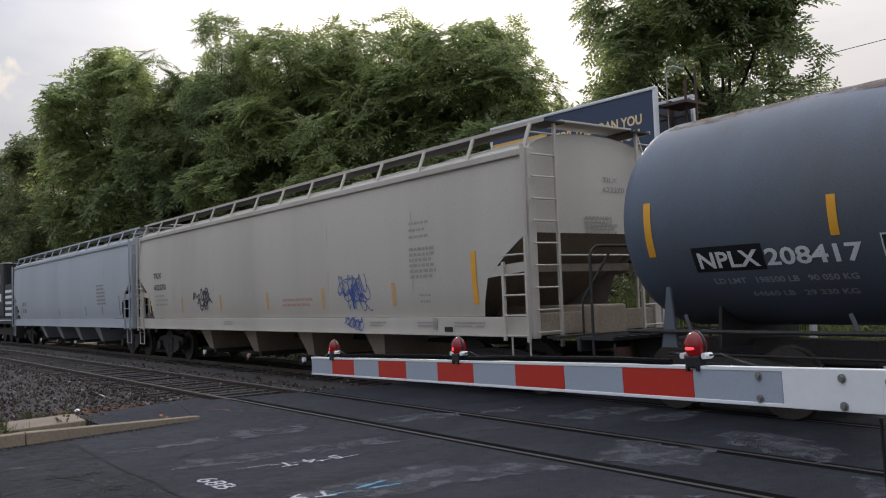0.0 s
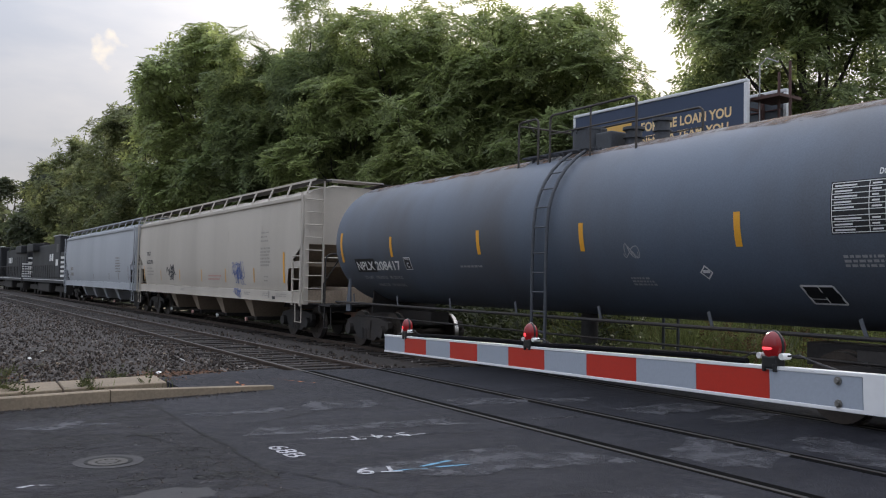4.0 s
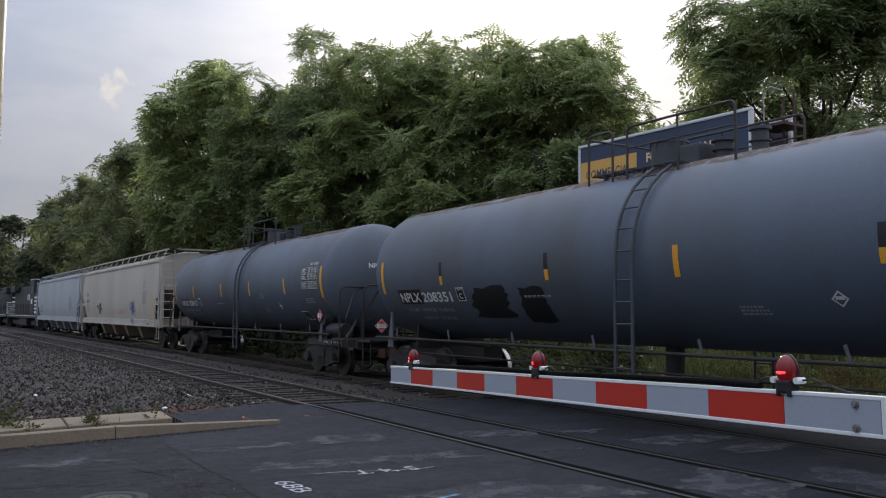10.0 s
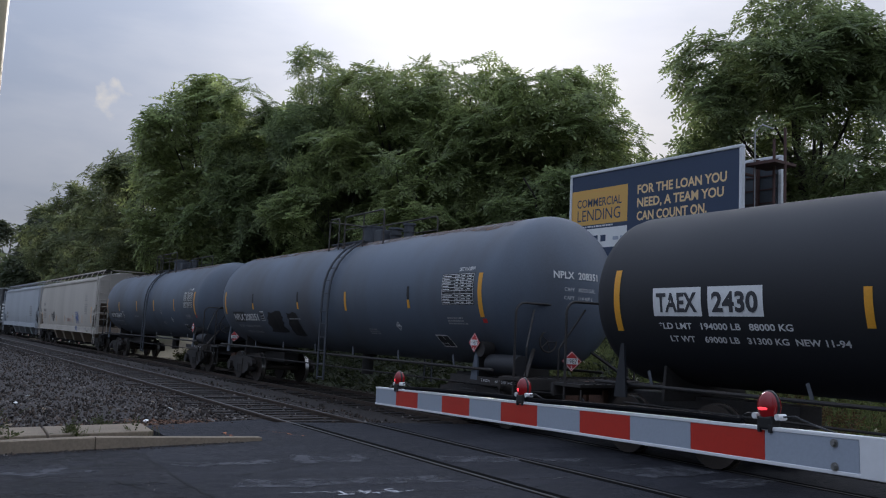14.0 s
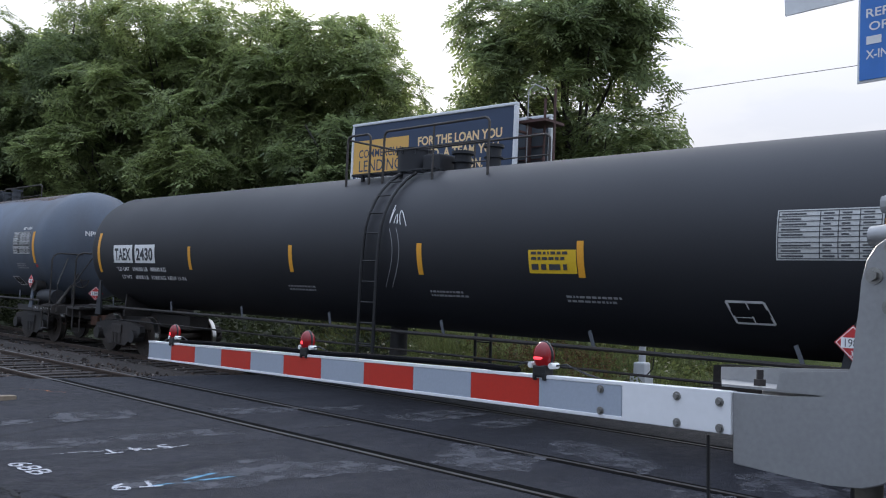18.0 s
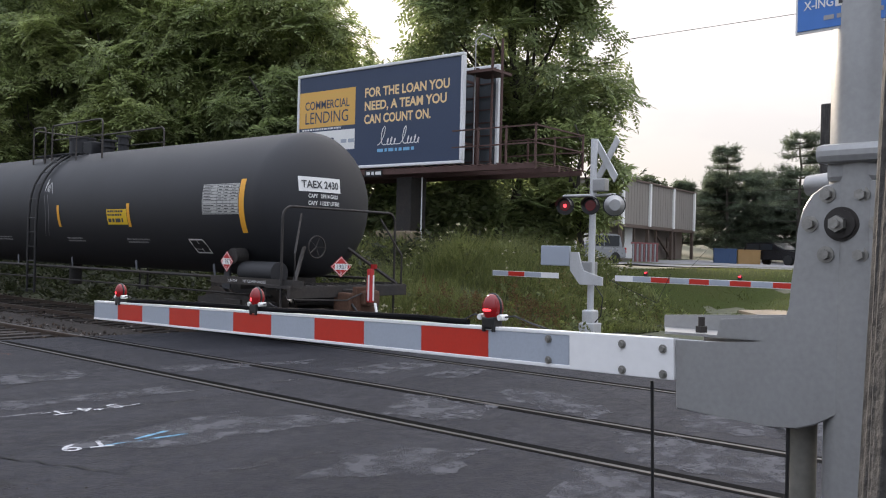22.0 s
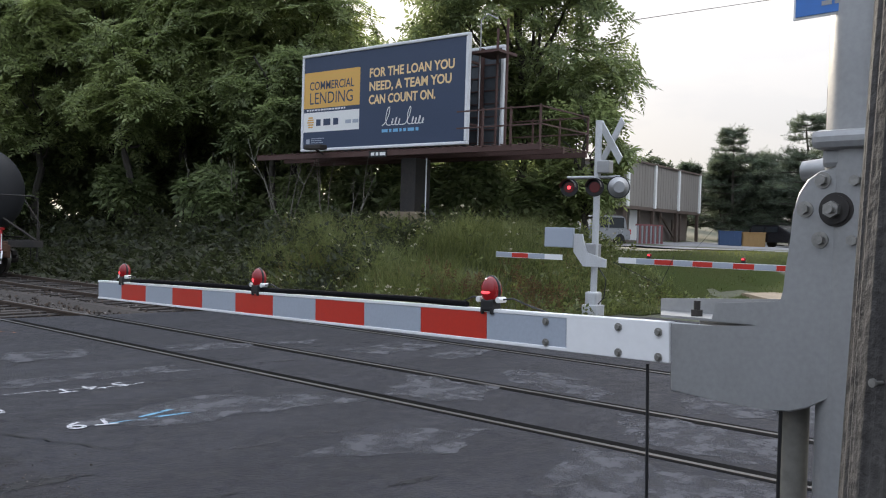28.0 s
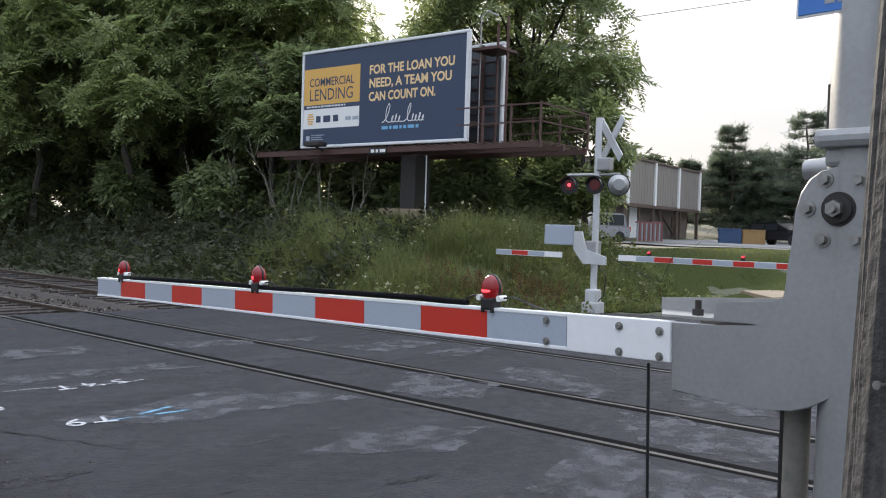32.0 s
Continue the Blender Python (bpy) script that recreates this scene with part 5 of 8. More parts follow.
def slate_marks(num, k):
    def marks(car):
        R, zc, L = 1.53, 2.70, 7.8
        stripe(car, R, zc, 7.57, 2.17, 2.92, 0.12)
        stripe(car, R, zc, -7.74, 2.14, 3.0, 0.14)
        for y in (4.9, 1.29, -1.78, -4.96):
            if num == "208351" and y != -1.78:
                stripe(car, R, zc, y, 2.51, 2.80, 0.11, M_STRIPEOLD, "blackened reflective strip")
                stripe(car, R, zc, y, 2.32, 2.505, 0.11)
            else:
                stripe(car, R, zc, y, 2.27, 2.74, 0.11)
        line(car, R, zc, 6.86, 1.98, "NPLX", 0.31, 0.92, M_STENCIL, M_BLACK)
        line(car, R, zc, 5.86, 1.98, num, 0.31, 1.24, M_STENCIL)
        line(car, R, zc, 6.72, 1.77, "LD LMT   19" + ("8500" if k == 0 else "7600") + " LB   90 050 KG", 0.12, 1.95, M_STENCILDIM)
        line(car, R, zc, 6.25, 1.60, "64660 LB   29 330 KG", 0.12, 1.4, M_STENCILDIM)
        wrap(car, R, zc, rect(0, 0, 0.3, 0.3, 1, 3), 4.40, 1.98, M_STENCIL, "plate_mark")
        wrap(car, R, zc, rect(0.02, 0.02, 0.28, 0.28, 1, 3), 4.40, 1.98, M_BLACK, "plate_mark", lift=0.008)
        line(car, R, zc, 4.33, 2.20, "PLATE", 0.065, 0.19)
        line(car, R, zc, 4.31, 2.03, "C", 0.17, 0.12)
        if num == "208351":
            wrap(car, R, zc, rag_uv(1.5, 0.68, 4), 4.05, 1.66, M_BLACK, "paint_patch", "black overpainted patch")
            wrap(car, R, zc, rag_uv(0.85, 0.75, 6), 2.32, 1.58, M_BLACK, "paint_patch", "black overpainted patch")
        else:
            wrap(car, R, zc, scribble(5, 0.9, 0.3, 3, 0.015), -2.4, 2.05, M_STENCILDIM, "chalk_scrawl", "faint chalk scrawl")
        table_panel(car, R, zc, -6.37, 2.40, 1.14, 0.60)
        line(car, R, zc, -6.95, 3.06, "DOT 111A100W1", 0.11, 0.55)
        wrap(car, R, zc, bars(3, 0.035, 0.06, 3, 0.7), -6.45, 2.10, M_STENCILDIM, "small_lettering")
        wrap(car, R, zc, bars(3, 0.035, 0.06, 4, 0.5), -2.7, 1.82, M_STENCILDIM, "small_lettering")
        wrap(car, R, zc, bars(1, 0.045, 0.06, 5, 0.8), 2.1, 2.02, M_STENCILDIM, "small_lettering")
        wrap(car, R, zc, ([(0.12, -0.02), (0.24, 0.1), (0.12, 0.22), (0, 0.1), (0.12, 0.01), (0.21, 0.1), (0.12, 0.19), (0.03, 0.1)], [(0, 1, 5, 4), (1, 2, 6, 5), (2, 3, 7, 6), (3, 0, 4, 7)]), -4.15, 1.84, M_STENCIL, "diamond_mark")
        wrap(car, R, zc, bars(1, 0.05, 0.06, 2, 0.10), -4.21, 1.915, M_STENCIL, "small_lettering")
        box_mark(car, R, zc, -5.72, 1.54)
        wrap(car, R, zc, rect(0, 0, 0.14, 0.09), -7.72, 2.03, M_PLACARD, "red_mark")
        wrap_head(car, R, L + 0.33, 0.76, zc, letters("NPLX  " + num, 0.19, 1.10, bold=0.005), -0.60, 2.94, M_STENCIL, "lettering", lift=0.014)
        wrap_head(car, R, L + 0.33, 0.76, zc, letters("CAPY   30220 GAL", 0.10, 0.78), -0.36, 2.70, M_STENCIL, "lettering", lift=0.014)
        wrap_head(car, R, L + 0.33, 0.76, zc, letters("CAPY   114 400 L", 0.10, 0.72), -0.36, 2.54, M_STENCIL, "lettering", lift=0.014)
    return marks


def rag_uv(w, h, seed):
    """An uneven brushed patch, in rows so that it follows the shell."""
    rn = random.Random(seed)
    vs, n = [], 12
    lo, hi = 0.0, w
    for k in range(n + 1):
        lo = min(max(lo + rn.uniform(-0.09, 0.09) * w, 0), 0.25 * w)
        hi = min(max(hi + rn.uniform(-0.09, 0.09) * w, 0.7 * w), w)
        for t in (0, 0.33, 0.66, 1):
            vs.append((lo + (hi - lo) * t, h * k / n + (rn.uniform(-0.04, 0.04) if k in (0, n) else 0)))
    return vs, [(4 * k + q, 4 * k + q + 1, 4 * k + q + 5, 4 * k + q + 4) for k in range(n) for q in range(3)]


def box_mark(car, R, zc, y, z):
    """Small slanted stencil frame with a cross bar."""
    vs, fs = [], []
    def seg(u0, v0, u1, v1, w=0.016):
        d = math.hypot(u1 - u0, v1 - v0)
        nx, ny = -(v1 - v0) / d * w, (u1 - u0) / d * w
        i = len(vs)
        vs.extend([(u0 + nx, v0 + ny), (u0 - nx, v0 - ny), (u1 - nx, v1 - ny), (u1 + nx, v1 + ny)])
        fs.append((i, i + 1, i + 2, i + 3))
    c = [(0.0, 0.31), (0.46, 0.31), (0.53, 0.0), (0.07, 0.0)]
    for a, b in zip(c, c[1:] + c[:1]):
        seg(*a, *b)
    seg(0.24, 0.31, 0.30, 0.0, 0.008)
    seg(0.04, 0.09, 0.30, 0.09, 0.006)
    field = wrap(car, R, zc, ([(0.0, 0.31), (0.46, 0.31), (0.53, 0.0), (0.07, 0.0), (0.035, 0.155), (0.495, 0.155)], [(0, 1, 5, 4), (4, 5, 2, 3)]), y, z, M_BLACK, "stencil_field", "black stencil field with white frame", lift=0.012)
    wrap(car, R, zc, (vs, fs), y, z, M_STENCIL, "stencil_frame", lift=0.018, parent=field)


def black_marks(car):
    R, zc, L = 1.39, 2.52, 9.28
    stripe(car, R, zc, 9.0, 1.95, 2.90, 0.13)
    stripe(car, R, zc, -8.97, 1.95, 2.93, 0.15)
    for y in (4.79, 1.25, -2.1, -5.13):
        stripe(car, R, zc, y, 2.05, 2.54, 0.11)
    for k, (t, y, w) in enumerate((("TAEX", 8.22, 0.92), ("2430", 7.18, 0.92))):
        wrap(car, R, zc, rect(0, 0, w, 0.42, 1, 4), y, 2.18, M_WHITE, "number_field", "white number field", lift=0.004)
        wrap(car, R, zc, letters(t, 0.38, w * 0.84, bold=0.012), y - 0.07, 2.25, M_DARKTEXT, "lettering", lift=0.010)
    line(car, R, zc, 8.15, 2.0, "*LD LMT   194000 LB   88000 KG", 0.13, 2.3, M_STENCIL)
    line(car, R, zc, 8.0, 1.82, "LT WT    69000 LB   31300 KG  NEW 11-94", 0.13, 2.9, M_STENCIL)
    wrap(car, R, zc, rect(0, 0, 0.80, 0.33, 1, 4), -4.26, 2.10, M_YELLOW, "emergency_label", "yellow emergency notice with black bars", lift=0.004)
    wrap(car, R, zc, bars(2, 0.04, 0.075, 6, 0.66), -4.31, 2.36, M_DARKTEXT, "small_lettering", lift=0.010)
    wrap(car, R, zc, bars(1, 0.08, 0.1, 9, 0.66), -4.31, 2.15, M_DARKTEXT, "small_lettering", lift=0.010)
    table_panel(car, R, zc, -7.78, 2.31, 1.08, 0.53, M_DARKTEXT, 9, M_PRINTSHEET)
    box_mark(car, R, zc, -7.1, 1.57)
    for y, z in ((1.5, 1.78), (-2.2, 1.78), (-4.8, 1.78)):
        wrap(car, R, zc, bars(2 if y else 1, 0.035, 0.07, int(y * 10) + 50, 0.9), y, z, M_STENCILDIM, "small_lettering")
    wrap(car, R, zc, scribble(12, 0.5, 0.55, 3, 0.016), -1.25, 2.62, M_STENCIL, "chalk_scrawl", "white chalk scrawl")
    vs, fs = [], []
    for off in (0, 0.16):
        for k in range(14):
            a, b = k / 14, (k + 1) / 14
            i = len(vs)
            fu = lambda t: off + 0.28 * math.sin(t * 2.6 + 0.6)
            vs += [(fu(a), -a * 1.0), (fu(a) + 0.012, -a * 1.0), (fu(b) + 0.012, -b * 1.0), (fu(b), -b * 1.0)]
            fs.append((i, i + 1, i + 2, i + 3))
    wrap(car, R, zc, (vs, fs), -1.2, 2.8, M_STENCILDIM, "chalk_scrawl")
    wrap_head(car, R, L, 0.69, zc, rect(-0.05, -0.07, 0.86, 0.20, 10, 1), -0.74, 2.80, M_WHITE, "number_field", lift=0.006)
    wrap_head(car, R, L, 0.69, zc, letters("TAEX 2430", 0.19, 0.8, bold=0.004), -0.74, 2.80, M_DARKTEXT, "lettering", lift=0.014)
    wrap_head(car, R, L, 0.69, zc, letters("CAPY   29914 GALS", 0.10, 0.66, bold=0.003), -0.62, 2.62, M_STENCIL, "lettering", lift=0.014)
    wrap_head(car, R, L, 0.69, zc, letters("CAPY  113237 LITERS", 0.10, 0.7, bold=0.003), -0.62, 2.49, M_STENCIL, "lettering", lift=0.014)


def hopper_car(paint, label, marks, tone):
    """Long rounded covered hopper: shell, roof walk, end posts, ladders, discharge bays."""
    car = thing("hopper_car", label, "hopper car", "freight train")
    E = 9.85
    def inset(z):
        if z >= 2.72:
            return 0.0
        if z >= 2.1:
            return 1.02 * (2.72 - z) / 0.62
        return 1.02 + 0.22 * (2.1 - z) / 0.7
    sect = [(1.50, 1.36), (1.555, 1.6), (1.585, 2.0), (1.60, 2.4), (1.60, 2.72), (1.595, 3.1), (1.575, 3.5), (1.55, 3.8), (1.53, 4.0)]
    ny = 24
    for s in (-1, 1):
        vs, fs = [], []
        for xx, z in sect:
            e = E - inset(z)
            for k in range(ny + 1):
                vs.append((s * xx, -e + 2 * e * k / ny, z))
        n = ny + 1
        for j in range(len(sect) - 1):
            for k in range(ny):
                fs.append((j * n + k, j * n + k + 1, (j + 1) * n + k + 1, (j + 1) * n + k))
        link_mesh("side_panel", vs, fs, paint, car, smooth=True)
        bm = box(B(), (s * 1.52, 0, 1.20), (0.10, 2 * E, 0.30), 0.012)
        box(bm, (s * 1.50, 0, 1.04), (0.22, 2 * E, 0.03))
        part("side_sill", bm, paint, car)
        part("roof_rail", box(B(), (s * 1.52, 0, 4.06), (0.12, 2 * E, 0.12), 0.02), paint, car)
        for k in (1, 2, 4, 5):
            yy = -E + 2 * E * k / 6
            part("panel_seam", box(B(), (s * 1.598, yy, 2.62), (0.003, 0.02, 1.5)), paint, car)
    # arched roof
    vs, fs = [], []
    ns = 12
    for k in range(ns + 1):
        a = math.pi * k / ns
        vs += [(-1.52 * math.cos(a), -E, 4.05 + 0.38 * math.sin(a)), (-1.52 * math.cos(a), E, 4.05 + 0.38 * math.sin(a))]
    fs = [(2 * k, 2 * k + 1, 2 * k + 3, 2 * k + 2) for k in range(ns)]
    link_mesh("roof", vs, fs, paint, car, smooth=True)
    # roof walk on posts
    for s in (-1, 1):
        bm = box(B(), (s * 1.07, 0, 4.54), (0.48, 2 * E + 0.4, 0.03))
        for k in range(60):
            box(bm, (s * 1.07, -E + 2 * E * k / 59, 4.565), (0.48, 0.02, 0.02))
        part("running_board", bm, M_UNDER if tone else M_DIMTEXT, car, "steel grating running board")
        part("board_edge", box(B(), (s * 1.32, 0, 4.55), (0.025, 2 * E + 0.4, 0.06)), paint, car)
        for k in range(14):
            yy = -E + 0.12 + (2 * E - 0.24) * k / 13
            part("board_bracket", plate(B(), [(s * 1.50, yy - 0.04, 4.09), (s * 1.50, yy + 0.04, 4.09), (s * 1.32, yy + 0.04, 4.54), (s * 1.32, yy - 0.04, 4.54)], 0.03), paint, car)
    for k in range(5):
        bm = box(B(), (0, -7.6 + 3.8 * k, 4.46), (0.7, 2.9, 0.14), 0.03)
        part("roof_hatch", bm, paint, car)
    sets = []
    for s in (-1, 1):
        # end wall, closed top part, dark slope below
        vs = [(x1, s * (E - 0.01), z1) for x1, z1 in [(-1.6, 2.72)] + [(-p[0], p[1]) for p in sect if p[1] > 2.72] + [(-1.52 * math.cos(math.pi * k / 10), 4.05 + 0.38 * math.sin(math.pi * k / 10)) for k in range(11)] + [(p[0], p[1]) for p in sect[::-1] if p[1] > 2.72] + [(1.6, 2.72)]]
        link_mesh("end_panel", vs, [tuple(range(len(vs)))], paint, car)
        link_mesh("slope_sheet", [(-1.5, s * (E - 0.03), 2.74), (1.5, s * (E - 0.03), 2.74), (1.45, s * (E - 3.1), 0.95), (-1.45, s * (E - 3.1), 0.95)], [(0, 1, 2, 3)], M_BAY if tone else M_UNDER, car, "dusty sloped end sheet")
        bm = box(B(), (0, s * (E - 1.0), 1.25), (0.7, 2.6, 0.5), 0.03)
        box(bm, (0, s * (E - 0.05), 1.22), (3.1, 0.12, 0.36), 0.015)
        part("end_sill", bm, M_BAY if tone else paint, car)
        part("end_walkway", box(B(), (0.0, s * (E - 0.12), 4.58), (1.75, 0.55, 0.035), 0.006), paint, car, "crosswise grating walkway over the car end")
        part("end_tie", box(B(), (0, s * (E - 0.62), 2.16), (3.0, 0.06, 0.14), 0.01), M_BAY if tone else paint, car, "dusty cross tie under the sloped end")
        part("grab_bar", pipe(B(), [(-1.02, s * (E + 0.12), 2.34), (1.02, s * (E + 0.12), 2.34)], 0.018, 8), paint, car)
        part("shear_plate", box(B(), (0, s * (E - 1.4), 1.03), (2.9, 2.6, 0.04)), M_UNDER, car)
        for q in (-1, 1):
            part("side_tie", plate(B(), [(q * 1.57, s * E, 2.10), (q * 1.57, s * E, 2.26), (q * 1.57, s * (E - 0.95), 2.20), (q * 1.57, s * (E - 1.05), 2.02)], 0.03), paint, car)
            part("corner_post", box(B(), (q * 1.50, s * (E - 0.02), 2.55), (0.16, 0.14, 3.1), 0.015), paint, car)
            for nm, y0 in (("ladder_rail", E + 0.02), ("ladder_rail", E - 0.55)):
                part(nm, box(B(), (q * 1.66, s * y0, 1.62 if y0 < E else 2.55), (0.05, 0.05, 1.3 if y0 < E else 3.2)), paint, car)
            for k in range(5):
                part("rung", cyl(B(), (q * 1.67, s * (E - 0.55), 1.05 + 0.33 * k), (q * 1.67, s * (E + 0.02), 1.05 + 0.33 * k), 0.016, 8), paint, car)
            part("ladder_rail", box(B(), (q * 1.02, s * (E + 0.12), 2.7), (0.05, 0.05, 3.7)), paint, car)
            for k in range(10):
                part("rung", cyl(B(), (q * 1.02, s * (E + 0.12), 1.1 + 0.36 * k), (q * 1.56, s * (E + 0.12), 1.1 + 0.36 * k), 0.016, 8), paint, car)
            part("sill_step", pipe(B(), [(q * 1.6, s * (E - 0.02), 1.05), (q * 1.6, s * (E - 0.02), 0.5), (q * 1.6, s * (E - 0.45), 0.5), (q * 1.6, s * (E - 0.45), 1.05)], 0.02, 6), paint, car)
        bm = B()
        plate(bm, [(-1.4, s * (E + 0.15), 1.02), (1.4, s * (E + 0.15), 1.02), (1.4, s * (E + 0.45), 1.02), (-1.4, s * (E + 0.45), 1.02)], 0.04)
        part("end_platform", bm, M_UNDER, car)
        bm = box(B(), (0, s * (E + 0.1), 0.83), (0.3, 0.8, 0.24), 0.03)
        box(bm, (0.04, s * (E + 0.45), 0.83), (0.26, 0.26, 0.28), 0.05)
        part("coupler", bm, M_RUSTY, car, "rusty knuckle coupler")
        sets += bogie(car, s * 8.3)
    # four discharge bays with gates
    for k in range(4):
        yc = -4.65 + 3.1 * k
        vs = [(-1.40, yc - 0.55, 1.06), (1.40, yc - 0.55, 1.06), (1.40, yc + 0.22, 1.06), (-1.40, yc + 0.22, 1.06), (-1.12, yc - 0.16, 0.44), (1.12, yc - 0.16, 0.44), (1.12, yc + 0.15, 0.44), (-1.12, yc + 0.15, 0.44)]
        bay = link_mesh("discharge_bay", vs, [(0, 1, 5, 4), (1, 2, 6, 5), (2, 3, 7, 6), (3, 0, 4, 7), (4, 5, 6, 7)], M_BAY if tone else M_HOPPER2, car, "sloping discharge bay")
        bm = box(B(), (0, yc, 0.38), (2.2, 0.5, 0.12), 0.02)
        for q in (-1, 1):
            cyl(bm, (q * 1.1, yc, 0.38), (q * 1.38, yc, 0.38), 0.07, 10)
            box(bm, (q * 1.36, yc, 0.33), (0.06, 0.14, 0.2), 0.01)
        part("outlet_gate", bm, M_UNDER, bay)
        part("gate_capstan", cyl(B(), (-1.40, yc - 0.2, 0.36), (-1.46, yc - 0.2, 0.36), 0.06, 10), M_STENCIL if k % 2 else M_PINK, bay)
    part("centre_sill", box(B(), (0, 0, 0.92), (0.36, 17, 0.3)), M_UNDER, car)
    marks(car)
    return car, sets


def side_x(z):
    """How far out the hopper's side stands at a height."""
    sect = [(1.575, 1.0), (1.575, 1.36), (1.50, 1.361), (1.555, 1.6), (1.585, 2.0), (1.60, 2.4), (1.60, 2.72), (1.595, 3.1), (1.575, 3.5), (1.55, 3.8), (1.53, 4.0)]
    for (xa, za), (xb, zb) in zip(sect, sect[1:]):
        if za <= z <= zb:
            return xa + (xb - xa) * (z - za) / (zb - za)
    return 1.53


def on_side(car, spec, y, z, material, name, label="", lift=0.006):
    vs, fs = spec
    return link_mesh(name, [(-(side_x(z + v) + lift), y - u, z + v) for u, v in vs], fs, material, car, label)


def hopper_marks_warm(car):
    c = -9.37
    for y, z0, z1, w in ((-8.38, 1.58, 2.50, 0.13), (-5.82, 1.58, 2.04, 0.14), (-2.95, 1.56, 2.02, 0.13), (-0.1, 1.56, 2.0, 0.13), (2.9, 1.56, 2.0, 0.13), (5.88, 1.56, 2.0, 0.12), (8.9, 1.5, 2.2, 0.13)):
        on_side(car, rect(0, 0, w * (1.05 if y < -8 else 0.9), z1 - z0, 1, 6), y, z0, M_ORANGE if y < -8 else M_FADEDSTRIP, "reflective_strip", "orange reflective strip", 0.008)
    on_side(car, letters("TILX", 0.24, 0.75, bold=0.004), 8.35, 2.66, M_DARKTEXT, "lettering", lift=0.012)
    on_side(car, letters("622270", 0.24, 1.1, bold=0.004), 8.30, 2.28, M_DARKTEXT, "lettering", lift=0.012)
    on_side(car, bars(3, 0.06, 0.14, 4, 1.1), 8.25, 2.05, M_FAINTTEXT, "small_lettering")
    on_side(car, scribble(3, 1.25, 0.55, 8, 0.055), 4.85, 1.62, M_DARKTEXT, "graffiti_tag", "black sprayed tag")
    on_side(car, scribble(21, 1.15, 0.66, 22, 0.020), -3.75, 1.56, M_GRAFBLUE, "graffiti_tag", "blue sprayed graffiti tag", 0.012)
    on_side(car, scribble(22, 0.75, 0.24, 10, 0.020), -3.98, 1.10, M_GRAFBLUE, "graffiti_tag", "blue sprayed graffiti tag", 0.012)
    on_side(car, bars(2, 0.06, 0.12, 7, 1.7), -1.0, 1.75, M_PINK, "faded_lettering", "faded red lettering")
    on_side(car, bars(6, 0.06, 0.105, 8, 0.95), -6.5, 2.62, M_FAINTTEXT, "small_lettering")
    on_side(car, bars(3, 0.05, 0.13, 9, 0.7), -6.5, 3.12, M_FAINTTEXT, "small_lettering")
    on_side(car, bars(2, 0.04, 0.12, 10, 0.35), c + 2.6, 1.75, M_FAINTTEXT, "small_lettering")
    for y, w in ((c + 2.7, 0.7), (c + 1.55, 0.6), (c + 0.95, 0.3), (c + 4.4, 0.6), (c + 12, 0.7)):
        on_side(car, bars(2, 0.03, 0.06, int(w * 10), w), y, 1.24, M_FAINTTEXT, "small_lettering")
    on_side(car, rect(0, 0, 0.13, 0.22), c + 2.2, 1.12, M_FAINTTEXT, "faded_mark")
    on_side(car, rect(0, 0, 0.25, 0.09), c + 1.85, 1.09, M_BLACK, "black_mark")
    yb = -9.86
    for text, z, w in (("TILX", 3.62, 0.38), ("622270", 3.45, 0.55)):
        vs, fs = letters(text, 0.13, w)
        link_mesh("lettering", [(0.22 + u, yb, z + v) for u, v in vs], fs, M_DIMTEXT, car)
    vs, fs = bars(5, 0.04, 0.065, 3, 0.8)
    link_mesh("small_lettering", [(-0.25 + u, yb, 2.98 + v) for u, v in vs], fs, M_FAINTTEXT, car)


def hopper_marks_cool(car):
    for y, z0, z1 in ((-8.4, 1.5, 2.2), (-6.2, 1.5, 1.85), (-3.9, 1.5, 1.85), (0.4, 1.5, 1.8), (8.2, 1.5, 2.0)):
        on_side(car, rect(0, 0, 0.11, z1 - z0, 1, 6), y, z0, M_DIMTEXT, "reflective_strip", "worn reflective strip", 0.008)
    on_side(car, bars(6, 0.07, 0.14, 18, 1.1), -5.6, 2.6, M_DIMTEXT, "small_lettering")
    on_side(car, bars(2, 0.2, 0.34, 19, 1.0), 7.8, 2.0, M_DIMTEXT, "small_lettering")


